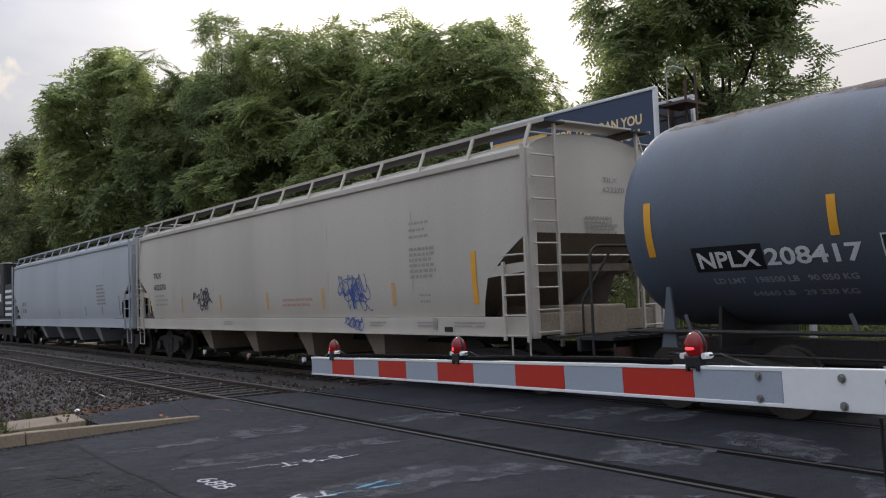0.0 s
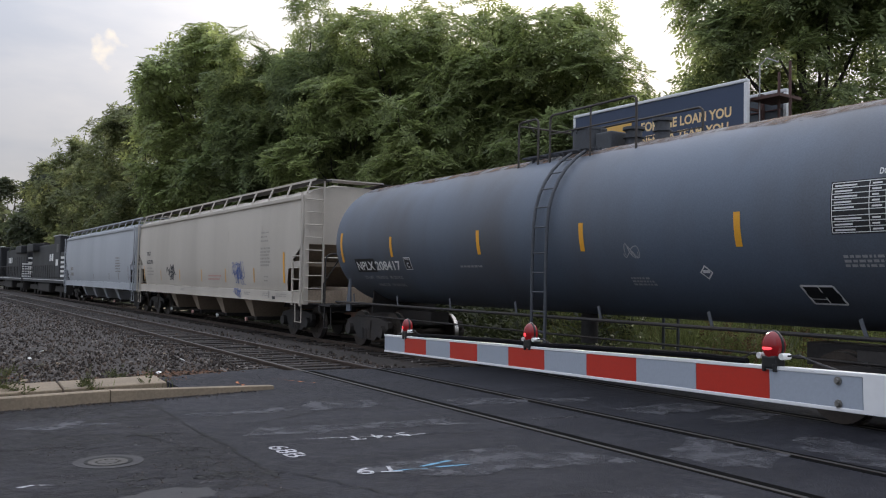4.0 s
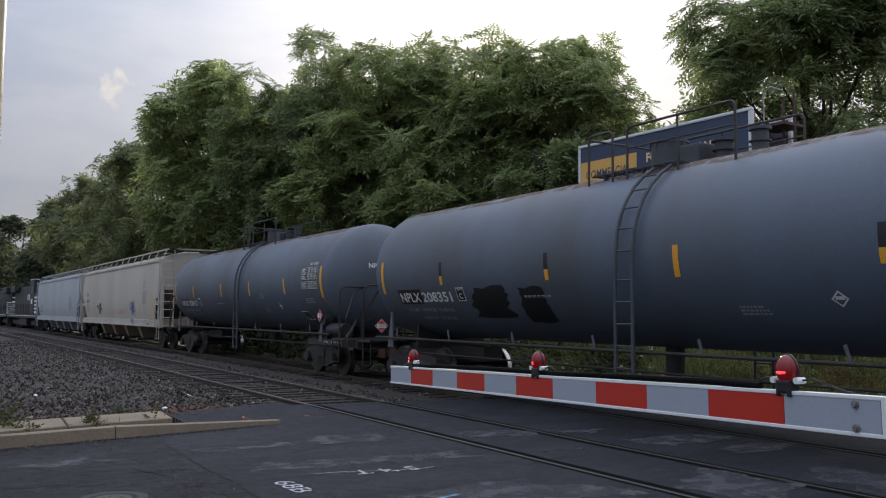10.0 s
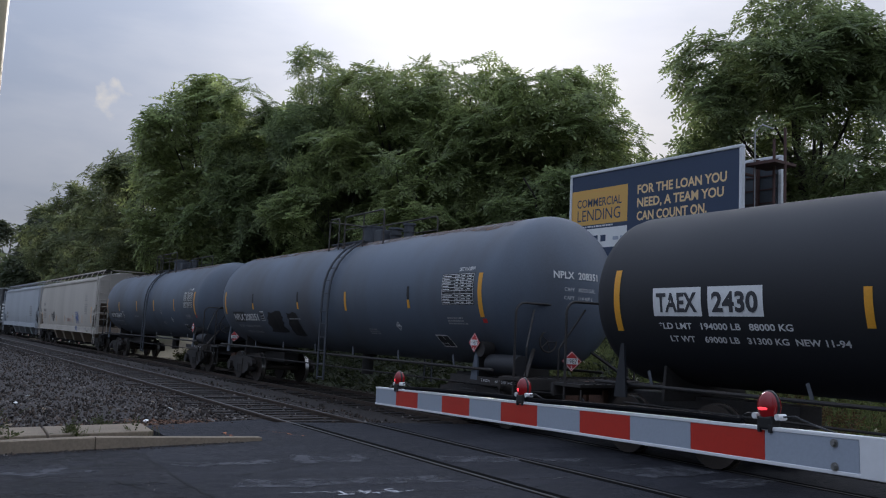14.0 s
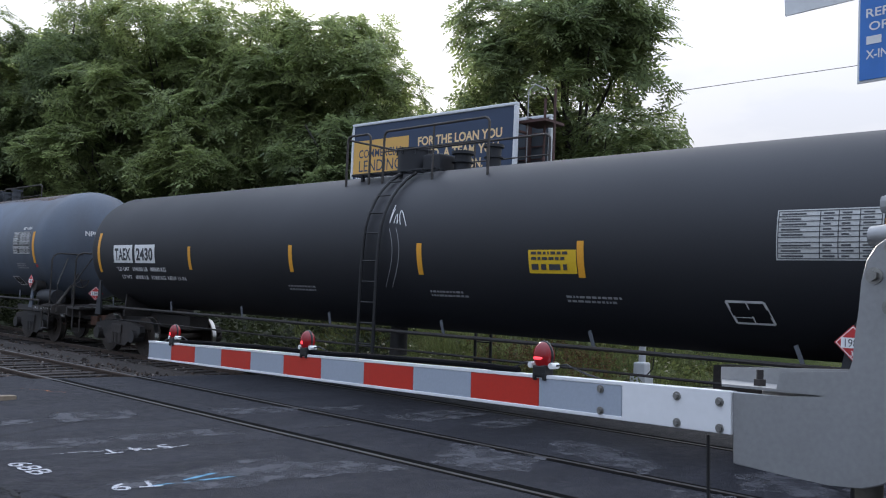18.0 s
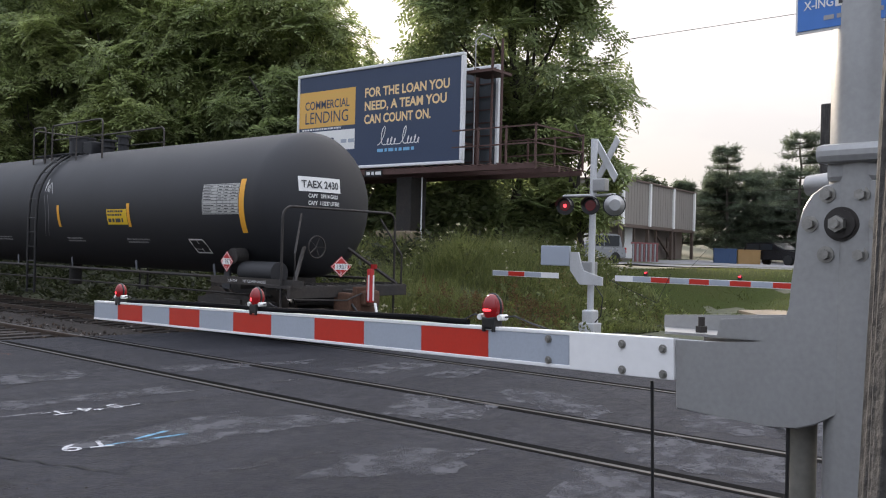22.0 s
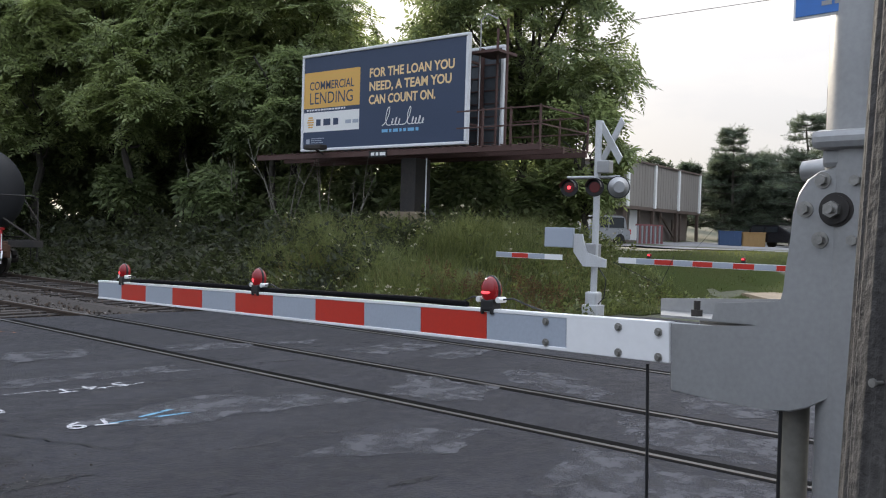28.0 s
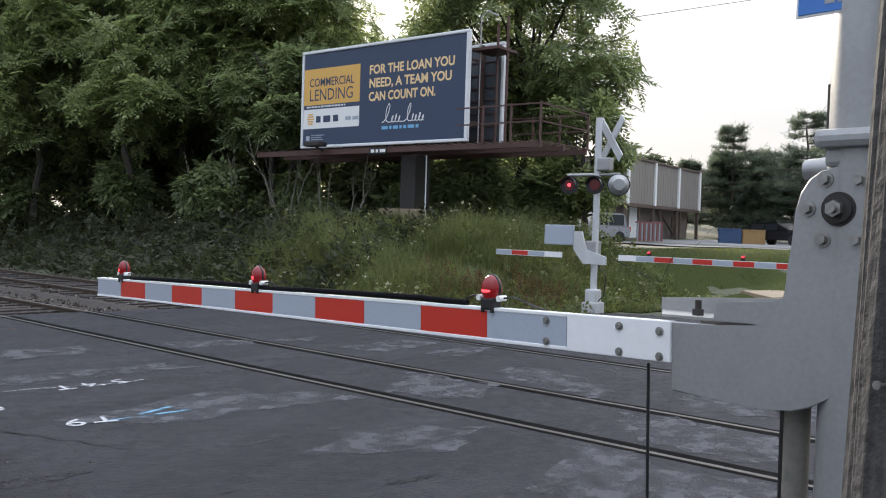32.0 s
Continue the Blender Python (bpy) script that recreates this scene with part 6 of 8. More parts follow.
def locomotive(label):
    car = thing("locomotive", label, "locomotive", "freight train")
    M_L = M_TANKBLACK
    part("frame", box(B(), (0, 0, 1.25), (3.05, 21.0, 0.35), 0.03), M_L, car)
    part("long_hood", box(B(), (0, -2.0, 2.75), (1.9, 14.5, 2.7), 0.12), M_L, car)
    part("radiator", box(B(), (0, -7.2, 3.95), (2.9, 3.6, 0.7), 0.12), M_L, car)
    part("cab", box(B(), (0, 6.9, 2.95), (3.0, 2.6, 3.1), 0.15), M_L, car)
    part("nose", box(B(), (0, 9.1, 2.35), (2.9, 1.9, 1.9), 0.12), M_L, car)
    part("fuel_tank", box(B(), (0, 0.2, 0.72), (2.7, 5.5, 0.75), 0.15), M_UNDER, car)
    for k in range(9):
        part("hood_door", box(B(), (-0.97, -8.4 + 1.5 * k, 2.5), (0.03, 1.2, 1.6), 0.01), M_L, car)
    for k in range(6):
        part("step_stripe", box(B(), (-1.12, -10.42, 1.5 + 0.22 * k), (0.78, 0.015, 0.11)), M_WHITE, car, "white step stripe")
        part("step_stripe", box(B(), (-1.12, 10.42, 1.5 + 0.22 * k), (0.78, 0.015, 0.11)), M_WHITE, car, "white step stripe")
    for s in (-1, 1):
        vs, fs = bars(1, 0.55, 0.6, 4, 3.2)
        link_mesh("hood_lettering", [(s * 0.992, 3.0 - u, 2.75 + v) for u, v in vs], fs, M_WHITE, car, "white hood lettering as bars")
        vs, fs = bars(1, 0.45, 0.5, 6, 1.3)
        link_mesh("cab_number", [(s * 1.512, 7.6 - u, 2.35 + v) for u, v in vs], fs, M_WHITE, car, "white cab number as bars")
        part("windscreen", box(B(), (s * 0.62, 8.21, 3.85), (0.85, 0.03, 0.55), 0.02), M_BLACKPL, car)
        part("cab_roof_edge", box(B(), (s * 1.3, 6.9, 4.52), (0.5, 2.7, 0.06), 0.02), M_STENCIL, car)
        for k in range(5):
            part("nose_stripe", box(B(), (s * 1.456, 9.2, 1.62 + 0.32 * k), (0.015, 1.6, 0.16)), M_WHITE, car, "white stripe on the nose")
    for k in range(5):
        part("nose_stripe", box(B(), (0, 10.058, 1.62 + 0.32 * k), (2.6, 0.015, 0.16)), M_WHITE, car, "white stripe on the nose")
    for k in range(3):
        part("fan", cyl(B(), (0, -8.2 + 1.3 * k, 4.2), (0, -8.2 + 1.3 * k, 4.4), 0.6, 20), M_UNDER, car)
    for s in (-1, 1):
        part("cab_window", box(B(), (s * 1.51, 7.3, 3.6), (0.02, 0.9, 0.6)), M_BLACKPL, car)
        for k in range(16):
            part("rail_post", cyl(B(), (s * 1.5, -9.6 + 1.05 * k, 1.4), (s * 1.5, -9.6 + 1.05 * k, 2.4), 0.02, 6), M_UNDER, car)
        part("handrail", pipe(B(), [(s * 1.5, -9.8, 2.4), (s * 1.5, 6.3, 2.4)], 0.022, 6), M_UNDER, car)
        part("sill_stripe", box(B(), (s * 1.53, 0, 1.3), (0.012, 20.5, 0.05)), M_STENCIL, car, "white sill stripe")
        for k in range(4):
            part("hood_stripe", box(B(), (s * 0.6, -9.27, 1.9 + 0.42 * k), (0.5, 0.015, 0.16)), M_WHITE, car, "white stripe on the hood end")
    for s in (-1, 1):
        bm = B()
        for q in (-1, 1):
            plate(bm, [(q * 1.05, s * 6.5 - 2.3, 0.45), (q * 1.05, s * 6.5 + 2.3, 0.45), (q * 1.05, s * 6.5 + 2.0, 0.85), (q * 1.05, s * 6.5 - 2.0, 0.85)], 0.12)
        for d in (-1.7, 0, 1.7):
            cyl(bm, (-0.8, s * 6.5 + d, 0.53), (0.8, s * 6.5 + d, 0.53), 0.53, 28)
        part("bogie", bm, M_UNDER, car)
        part("pilot", box(B(), (0, s * 10.45, 0.75), (2.8, 0.12, 0.9), 0.02), M_UNDER, car)
        part("coupler", box(B(), (0, s * 10.8, 0.83), (0.3, 0.7, 0.26), 0.04), M_WHEEL, car)
    return car


# offsets of the cars' middles along the track at the clip's start
TRAIN = []
car, sets = tank_car(0.33, 1.53, 2.70, 7.8, 9.47, 0.76, 6.9, M_TANKBLUE, "slate", slate_marks("208417", 0), 208417, 0, "slate-blue tank car with orange strips and rust along the crown")
TRAIN.append((car, -0.05, sets))
car, sets = tank_car(0.33, 1.53, 2.70, 7.8, 9.47, 0.76, 6.9, M_TANKBLUE, "slate", slate_marks("208351", 1), 208351, 1, "slate-blue tank car with black overpainted patches")
TRAIN.append((car, -19.08, sets))
car, sets = tank_car(0.0, 1.39, 2.52, 9.28, 10.85, 0.69, 8.4, M_TANKBLACK, "black", black_marks, 2430, 2, "long matt black tank car, last of the train")
TRAIN.append((car, -39.49, sets))
TAIL = car
car, sets = hopper_car(M_HOPPER, "warm grey covered hopper car with graffiti and dusty ends", hopper_marks_warm, 1)
TRAIN.append((car, 19.80, sets))
car, sets = hopper_car(M_HOPPER2, "pale blue-grey covered hopper car", hopper_marks_cool, 0)
TRAIN.append((car, 40.45, sets))
TURNED = locomotive("black diesel locomotive coupled cab to the rear, white nose stripes")
TRAIN.append((TURNED, 61.6, []))
TRAIN.append((locomotive("black leading diesel locomotive with white sill stripe"), 83.2, []))

# marker on the last coupler
eot = part("end_marker", box(B(), (-0.06, -10.98, 1.06), (0.10, 0.10, 0.60), 0.02), M_PLACARD, TAIL, "red end-of-train marker")
part("strip", box(B(), (-0.04, -11.037, 1.02), (0.03, 0.012, 0.46)), M_WHITE, eot, "white reflective strip")
part("strip", box(B(), (-0.117, -10.99, 1.02), (0.012, 0.03, 0.46)), M_WHITE, eot, "white reflective strip")
part("marker_lamp", cyl(B(), (0, -11.0, 1.36), (0, -11.0, 1.44), 0.06, 14), M_LENS, eot)
part("air_hose", pipe(B(), [(-0.05, -11.1, 0.75), (-0.1, -11.2, 0.55), (-0.1, -11.15, 0.4), (-0.15, -11.0, 0.35)], 0.025, 8), M_STENCIL, eot)


# ---- crossing gate beside the camera ----
GATE = pose(-3.558, 1.782, 0, 0, 0, -6.876)     # local y runs along the arm, x away from the viewer


def bolt(parent, x, a, z, r=0.014, h=0.016, washer=True):
    bm = cyl(B(), (x, a, z), (x - h, a, z), r, 6)
    if washer:
        cyl(bm, (x + 0.002, a, z), (x - 0.004, a, z), r * 1.55, 18)
    return part("bolt", bm, M_BOLT, parent)


gate = thing("gate_mechanism", "galvanised steel crossing gate mast and support plates", "gate mechanism", at=GATE)
outline = [(-0.872, 1.463), (-1.03, 1.466), (-1.14, 1.477), (-1.196, 1.483), (-1.222, 1.502), (-1.241, 1.541), (-1.251, 1.594), (-1.256, 1.661), (-1.266, 1.74), (-1.272, 1.82), (-1.284, 1.88), (-1.310, 1.922), (-1.345, 1.946), (-1.40, 1.958),
           (-1.56, 1.958), (-1.575, 1.90), (-1.575, 1.55), (-1.50, 1.41), (-1.44, 1.335), (-1.388, 1.292), (-1.335, 1.256), (-1.283, 1.236), (-1.19, 1.229), (-1.05, 1.232), (-0.881, 1.236)]
for xo in (-0.005, 0.17):
    bm = plate(B(), [(xo, a, z) for a, z in outline], 0.016)
    bmesh.ops.bevel(bm, geom=[e for e in bm.edges if e.calc_length() < 0.5], offset=0.004, segments=1, affect='EDGES')
    part("support_plate", bm, M_GALV, gate, "scratched galvanised support plate")
bm = B()
plate(bm, [(0.0, -0.826, 1.478), (0.0, -1.245, 1.488), (0.16, -1.245, 1.488), (0.16, -0.726, 1.478)], 0.008)
part("shelf", bm, M_GALV, gate)
bm = plate(B(), [(0.165, -0.722, 1.474), (0.165, -1.245, 1.484), (0.165, -1.245, 1.562), (0.165, -0.722, 1.524)], 0.010)
plate(bm, [(0.004, -1.014, 1.483), (0.004, -1.245, 1.490), (0.004, -1.245, 1.562), (0.004, -1.026, 1.538)], 0.010)
part("channel", bm, M_GALV, gate, "galvanised channel bracket")
part("anchor_bolt", cyl(cyl(B(), (0.06, -0.925, 1.48), (0.06, -0.925, 1.535), 0.011, 10), (0.06, -0.925, 1.482), (0.06, -0.925, 1.505), 0.021, 6), M_UNDER, gate)
mast = part("mast", cyl(B(), (0.085, -1.433, 0.0), (0.085, -1.433, 4.4), 0.106, 36), M_GALV, gate, "round galvanised mast", smooth=True)
bm = box(B(), (0.08, -1.447, 2.034), (0.26, 0.235, 0.055), 0.02)
box(bm, (0.08, -1.45, 1.985), (0.19, 0.20, 0.06), 0.015)
part("clamp", bm, M_GALV, gate, "cast clamp round the mast")
part("pivot_boss", cyl(B(), (0.10, -1.248, 1.957), (0.10, -1.345, 1.957), 0.030, 18, 0.042), M_GALV, gate, smooth=True)
part("bearing", cyl(cyl(B(), (-0.01, -1.4, 1.835), (-0.022, -1.4, 1.835), 0.049, 32), (-0.02, -1.4, 1.835), (-0.030, -1.4, 1.835), 0.040, 32), M_UNDER, gate, "dark round pivot bearing", smooth=True)
part("nut", cyl(cyl(B(), (-0.028, -1.395, 1.835), (-0.050, -1.395, 1.835), 0.024, 6), (-0.05, -1.395, 1.835), (-0.066, -1.395, 1.835), 0.013, 12), M_BOLT, gate, "worn hexagon nut")
for a, z in ((-1.356, 1.920), (-1.450, 1.917), (-1.308, 1.836), (-1.495, 1.836), (-1.355, 1.748), (-1.449, 1.749)):
    bolt(gate, -0.013, a, z, 0.0155, 0.02)
part("lower_post", cyl(B(), (0.10, -1.252, 0.0), (0.10, -1.252, 1.26), 0.040, 20), M_CONDUIT, gate, "grey weathered conduit", smooth=True)
bm = box(B(), (0.085, -1.43, 0.05), (0.42, 0.42, 0.10), 0.015)
cyl(bm, (0.085, -1.433, 0.1), (0.085, -1.433, 0.34), 0.13, 28, 0.112)
part("base", bm, M_GALV, gate)
for a, b, zz in ((-0.775, -0.80, 1.31), (-1.247, -1.243, 1.235)):
    part("cable", pipe(B(), [(0.01, a, zz), (0.012, (a + b) / 2 - 0.003, zz * 0.6), (0.02, b, zz * 0.3), (0.03, b - 0.01, 0.0)], 0.0055, 6), M_CABLE, gate, "thin black hanging cable")
# emergency notice on the mast
sg = part("emergency_sign", box(B(), (0.0, -1.46, 2.575), (0.006, 0.43, 0.36), 0.002), M_WHITE, gate, "blue emergency notice on the mast")
part("sign_face", box(B(), (-0.004, -1.46, 2.575), (0.004, 0.415, 0.345), 0.001), M_SIGNBLUE, sg)


def sign_text(spec, a, z, material, parent, x=-0.0075):
    vs, fs = spec
    return link_mesh("lettering", [(x, a - u, z + v) for u, v in vs], fs, material, parent)


sign_text(letters("REPORT PROBLEM", 0.036, 0.34, bold=0.0006), -1.268, 2.585, M_WHITE, sg)
sign_text(letters("OR EMERGENCY", 0.036, 0.31, bold=0.0006), -1.278, 2.545, M_WHITE, sg)
sign_text(bars(1, 0.024, 0.04, 3, 0.31), -1.272, 2.505, M_WHITE, sg)
sign_text(letters("X-ING", 0.036, 0.085, bold=0.0006), -1.272, 2.463, M_WHITE, sg)
sign_text(rect(0, 0, 0.17, 0.034), -1.362, 2.459, M_WHITE, sg)
sign_text(bars(1, 0.022, 0.04, 5, 0.14), -1.372, 2.465, M_DARKTEXT, sg, -0.0085)
sign_text(bars(1, 0.013, 0.02, 6, 0.17), -1.33, 2.425, M_STENCILDIM, sg)
part("rivet", cyl(B(), (-0.005, -1.405, 2.447), (-0.011, -1.405, 2.447), 0.008, 12), M_BOLT, sg)
ws = part("white_sign", plate(B(), [(0.01, -1.012, 2.652), (0.01, -1.62, 2.655), (0.01, -1.62, 3.05), (0.01, -0.99, 3.05)], 0.006), M_WHITE, gate, "white sign plate on the mast")

# the arm itself
arm = thing("crossing_barrier", "red and silver striped crossing barrier with red lamps, lowered", "crossing barrier", "crossing barriers", at=GATE @ Matrix.Translation((0, 0, 1.365)) @ pose(0, 0, 0, -1.98, 0, 0))
part("beam", box(B(), (0.0, 1.565, 0), (0.030, 4.875, 0.118), 0.003), M_ARMWHITE, arm, "white enamelled beam")
for zz in (0.061, -0.061):
    part("edge_trim", box(B(), (0.0, 1.565, zz), (0.042, 4.875, 0.014), 0.003), M_ARMWHITE, arm, "white rolled edge")
part("end_cap", box(B(), (-0.005, -0.66, 0), (0.034, 0.43, 0.136), 0.003), M_ARMWHITE, arm, "plain white arm adapter")
for k in range(10):
    a0, a1 = 0.401 * k - 0.035, 0.401 * (k + 1) - 0.035
    if k == 9:
        a1 = 3.995
    red = k % 2 == 0
    part("stripe", box(B(), (-0.0165, (a0 + a1) / 2, 0), (0.004, a1 - a0 - 0.002, 0.108)), M_RED if red else M_GREY, arm, "red reflective stripe" if red else "silver reflective stripe")
part("stripe", box(B(), (-0.0165, -0.238, 0), (0.004, 0.404, 0.108)), M_GREY, arm, "silver reflective stripe")
for a, z in ((-0.345, 0.036), (-0.345, -0.042), (-0.675, 0.038), (-0.675, -0.050), (-0.836, 0.032), (-0.836, -0.052)):
    bolt(arm, -0.019 if a > -0.5 else -0.022, a, z, 0.0095, 0.012)
part("conduit", pipe(B(), [(0.004, 0.1, 0.078), (-0.004, 0.4, 0.086), (-0.004, 1.3, 0.084), (0.0, 1.62, 0.078), (-0.004, 2.0, 0.086), (-0.004, 3.1, 0.084), (0.004, 3.45, 0.076)], 0.0135, 8), M_RIBBED, arm, "black ribbed conduit along the arm")
for k, a in enumerate((3.565, 1.744, -0.042)):
    lamp = part("arm_lamp", box(B(), (-0.004, a, 0.082), (0.05, 0.07, 0.05), 0.008), M_BLACKPL, arm, "black lamp bracket on the arm")
    bm = B()
    bmesh.ops.create_uvsphere(bm, u_segments=24, v_segments=14, radius=1.0, matrix=Matrix.Translation((0, a, 0.142)) @ Matrix.Diagonal((0.040, 0.046, 0.056, 1)))
    part("lens", bm, M_LENS, lamp, "round red lens", smooth=True)
    bm = B()
    pipe(bm, arc((-0.0, a, 0.142), 0.050, 0, 360, 20, (0, 0.92, 0), (0, 0, 1.1)), 0.006, 6)
    part("lens_rim", bm, M_BLACKPL, lamp)
    glow = B()
    bmesh.ops.create_uvsphere(glow, u_segments=12, v_segments=8, radius=1.0, matrix=Matrix.Translation((-0.030, a, 0.134)) @ Matrix.Diagonal((0.012, 0.026 if k == 2 else 0.015, 0.009 if k == 2 else 0.015, 1)))
    part("lamp_bulb", glow, M_LENSLIT, lamp, "glowing bulb behind the lens", smooth=True)
    for d in (-0.055, 0.055):
        part("terminal", cyl(B(), (-0.022, a + d, 0.105), (0.02, a + d, 0.105), 0.012, 12), M_WHITE, lamp, "white cable terminal")
        part("wire", pipe(B(), [(0.0, a + d, 0.105), (0.01, a + d * 2.0, 0.112), (0.02, a + d * 3.5, 0.085), (0.028, a + d * 5, 0.064)], 0.004, 6), M_CABLE, lamp)
    for q in (-1, 1):
        part("foot", box(B(), (-0.024, a + q * 0.026, 0.062), (0.012, 0.014, 0.03), 0.003), M_BLACKPL, lamp)

# weathered timber pole close by
pole = thing("utility_pole", "weathered dark timber utility pole", "utility pole", at=pose(-4.796, -0.066, 0, 0.6, 0.9, 0))
bm = B()
seg, rings = 90, []
rn = random.Random(2)
groove = [rn.uniform(-0.004, 0.003) - (0.010 if rn.random() < 0.16 else 0) for _ in range(seg)]
for k in range(22):
    z = k * 0.4
    r = 0.176 - 0.0064 * k if k < 6 else 0.1376 - 0.0016 * (k - 6)
    rings.append([bm.verts.new(((r + groove[i] + rn.uniform(-0.002, 0.002)) * math.cos(2 * math.pi * i / seg), (r + groove[i] + rn.uniform(-0.002, 0.002)) * math.sin(2 * math.pi * i / seg), z)) for i in range(seg)])
for a, b in zip(rings, rings[1:]):
    for i in range(seg):
        bm.faces.new((a[i], a[(i + 1) % seg], b[(i + 1) % seg], b[i]))
bm.faces.new(rings[-1])
part("shaft", bm, M_WOODPOLE, pole, "split grey-brown timber shaft")
part("nail", cyl(cyl(B(), (-0.10, 0.06, 1.53), (-0.150, 0.082, 1.53), 0.003, 8), (-0.148, 0.081, 1.53), (-0.152, 0.083, 1.53), 0.007, 10), M_BOLT, pole, "protruding nail")


# ---- painted steel post at the kerb ----
post = thing("steel_post", "tall yellowed steel post with rust streaks", "post", at=pose(-5.66, 13.55, 0))
part("shaft", cyl(B(), (0, 0, 0), (0, 0, 9.0), 0.235, 36), M_POST, post, smooth=True)
part("band", cyl(B(), (0, 0, 2.42), (0, 0, 2.44), 0.239, 36), M_POST, post)
part("tag", box(B(), (0.10, -0.232, 1.62), (0.13, 0.012, 0.28), 0.003), M_WHITE, post, "small torn white tag")
part("strap", cyl(B(), (0, 0, 1.62), (0, 0, 1.66), 0.238, 36), M_BOLT, post)
part("base_plate", cyl(B(), (0, 0, 0.0), (0, 0, 0.05), 0.34, 8), M_POST, post)
for a0, a1, za, zb in ((-62, -30, 0.05, 1.75), (-75, -60, 0.05, 1.3), (-38, -24, 1.7, 2.42), (-120, -108, 0.05, 0.8), (-50, -35, 2.44, 3.4)):
    vs, fs = [], []
    for k in range(9):
        a = radians(a0 + (a1 - a0) * k / 8)
        vs += [(0.2375 * math.cos(a), 0.2375 * math.sin(a), za), (0.2375 * math.cos(a), 0.2375 * math.sin(a), zb)]
    link_mesh("rust_streak", vs, [(2 * k, 2 * k + 2, 2 * k + 3, 2 * k + 1) for k in range(8)], M_RUSTRUN, post, "orange rust streak")


# ---- billboard ----
BBM = pose(13.485, 15.604, 4.287, 0, 0, 2.389)
bb = thing("billboard", "double-sided billboard on a steel catwalk with a navy advert", "billboard", at=BBM)
W, H = 7.1, 3.3


def frame_face(x, sgn, mat_face, name, y0=0.0, zo=0.0):
    fc = part(name, box(B(), (x, y0 + W / 2, H / 2 + zo), (0.10, W - 0.16, H - 0.16)), mat_face, bb)
    for c, s in (((x - 0.01 * sgn, y0 + W / 2, 0.05 + zo), (0.16, W, 0.10)), ((x - 0.01 * sgn, y0 + W / 2, H - 0.05 + zo), (0.16, W, 0.10)), ((x - 0.01 * sgn, y0 + 0.05, H / 2 + zo), (0.162, 0.10, H - 0.2)), ((x - 0.01 * sgn, y0 + W - 0.05, H / 2 + zo), (0.162, 0.10, H - 0.2))):
        part("trim", box(B(), c, s, 0.03), M_BBFRAME, fc, "white rounded trim")
    return fc


face = frame_face(0.0, 1, M_BBNAVY, "poster")


def poster(spec, u, v, material, name="lettering", x=-0.054, label=""):
    vs, fs = spec
    return link_mesh(name, [(x, W - u - a, v + b) for a, b in vs], fs, material, face, label)


poster(rect(0, 0, 2.62, 1.22), 0.10, 1.46, M_BBGOLD, "gold_field", label="gold panel")
poster(letters("COMMERCIAL", 0.40, 2.10, bold=0.004), 0.36, 2.08, M_BBNAVY, x=-0.058)
poster(letters("LENDING", 0.56, 2.05), 0.36, 1.60, M_BBNAVY, x=-0.058)
poster(bars(1, 0.055, 0.1, 3, 2.2), 0.25, 1.37, M_BBFRAME, "small_lettering")
poster(rect(0, 0, 2.62, 0.66), 0.10, 0.66, M_WHITE, "white_field", label="white panel with a logo of bars")
vs, fs = [], []
for k in range(5):
    a, b = rect(0.03 * abs(2 - k), 0.08 * k, 0.34 - 0.03 * abs(2 - k), 0.08 * k + 0.05)
    fs += [tuple(q + len(vs) for q in f) for f in b]
    vs += a
poster((vs, fs), 0.28, 0.80, M_BBGOLD, "logo", -0.058)
poster(bars(1, 0.22, 0.3, 4, 1.35), 0.72, 0.86, M_BBNAVY, "logo_bars", -0.058)
poster(bars(1, 0.12, 0.3, 5, 0.45), 2.1, 0.88, M_GREY, "logo_bars", -0.058)
poster(bars(3, 0.03, 0.07, 6, 0.6), 0.50, 0.42, M_GREY, "small_lettering")
poster(rect(0, 0, 0.17, 0.16), 0.25, 0.26, M_GREY, "small_mark")
for k, (t, w) in enumerate((("FOR THE LOAN YOU", 3.45), ("NEED, A TEAM YOU", 3.35), ("CAN COUNT ON.", 2.75))):
    poster(letters(t, 0.40, w, bold=0.012), 3.12, 2.30 - 0.43 * k, M_BBTEXT)
poster(pen_run(((0.0, 0.58, 0.34), (0.36, 0.20, 0.12), (0.50, 0.24, 0.12), (0.66, 0.18, 0.10), (0.92, 0.54, 0.26), (1.20, 0.22, 0.10), (1.32, 0.18, 0.12), (1.46, 0.24, 0.12), (1.60, 0.16, 0.14)), 0.028), 3.72, 0.72, M_WHITE, "signature_bars", label="white pen strokes")
poster(bars(1, 0.10, 0.2, 8, 1.75), 3.72, 0.50, M_BBLIGHT, "small_lettering")
back = frame_face(1.45, -1, M_BBBACK, "back_panel", -0.25, -0.12)
for k in range(8):
    part("rib", box(B(), (1.385, W / 2 - 0.25, 0.2 + 0.4 * k), (0.03, W - 0.3, 0.035)), M_BBRED, back)
for k in range(6):
    yy = 0.5 + 1.22 * k
    part("upright", box(B(), (0.14, yy, H / 2 - 0.1), (0.14, 0.12, H + 0.1)), M_BBRED, bb)
    part("upright", box(B(), (1.28, yy, H / 2 - 0.2), (0.14, 0.12, H)), M_BBRED, bb)
    part("cross_tie", box(B(), (0.71, yy, 2.6), (1.1, 0.07, 0.07)), M_BBRED, bb)
    part("cross_tie", box(B(), (0.71, yy, 0.7), (1.1, 0.07, 0.07)), M_BBRED, bb)
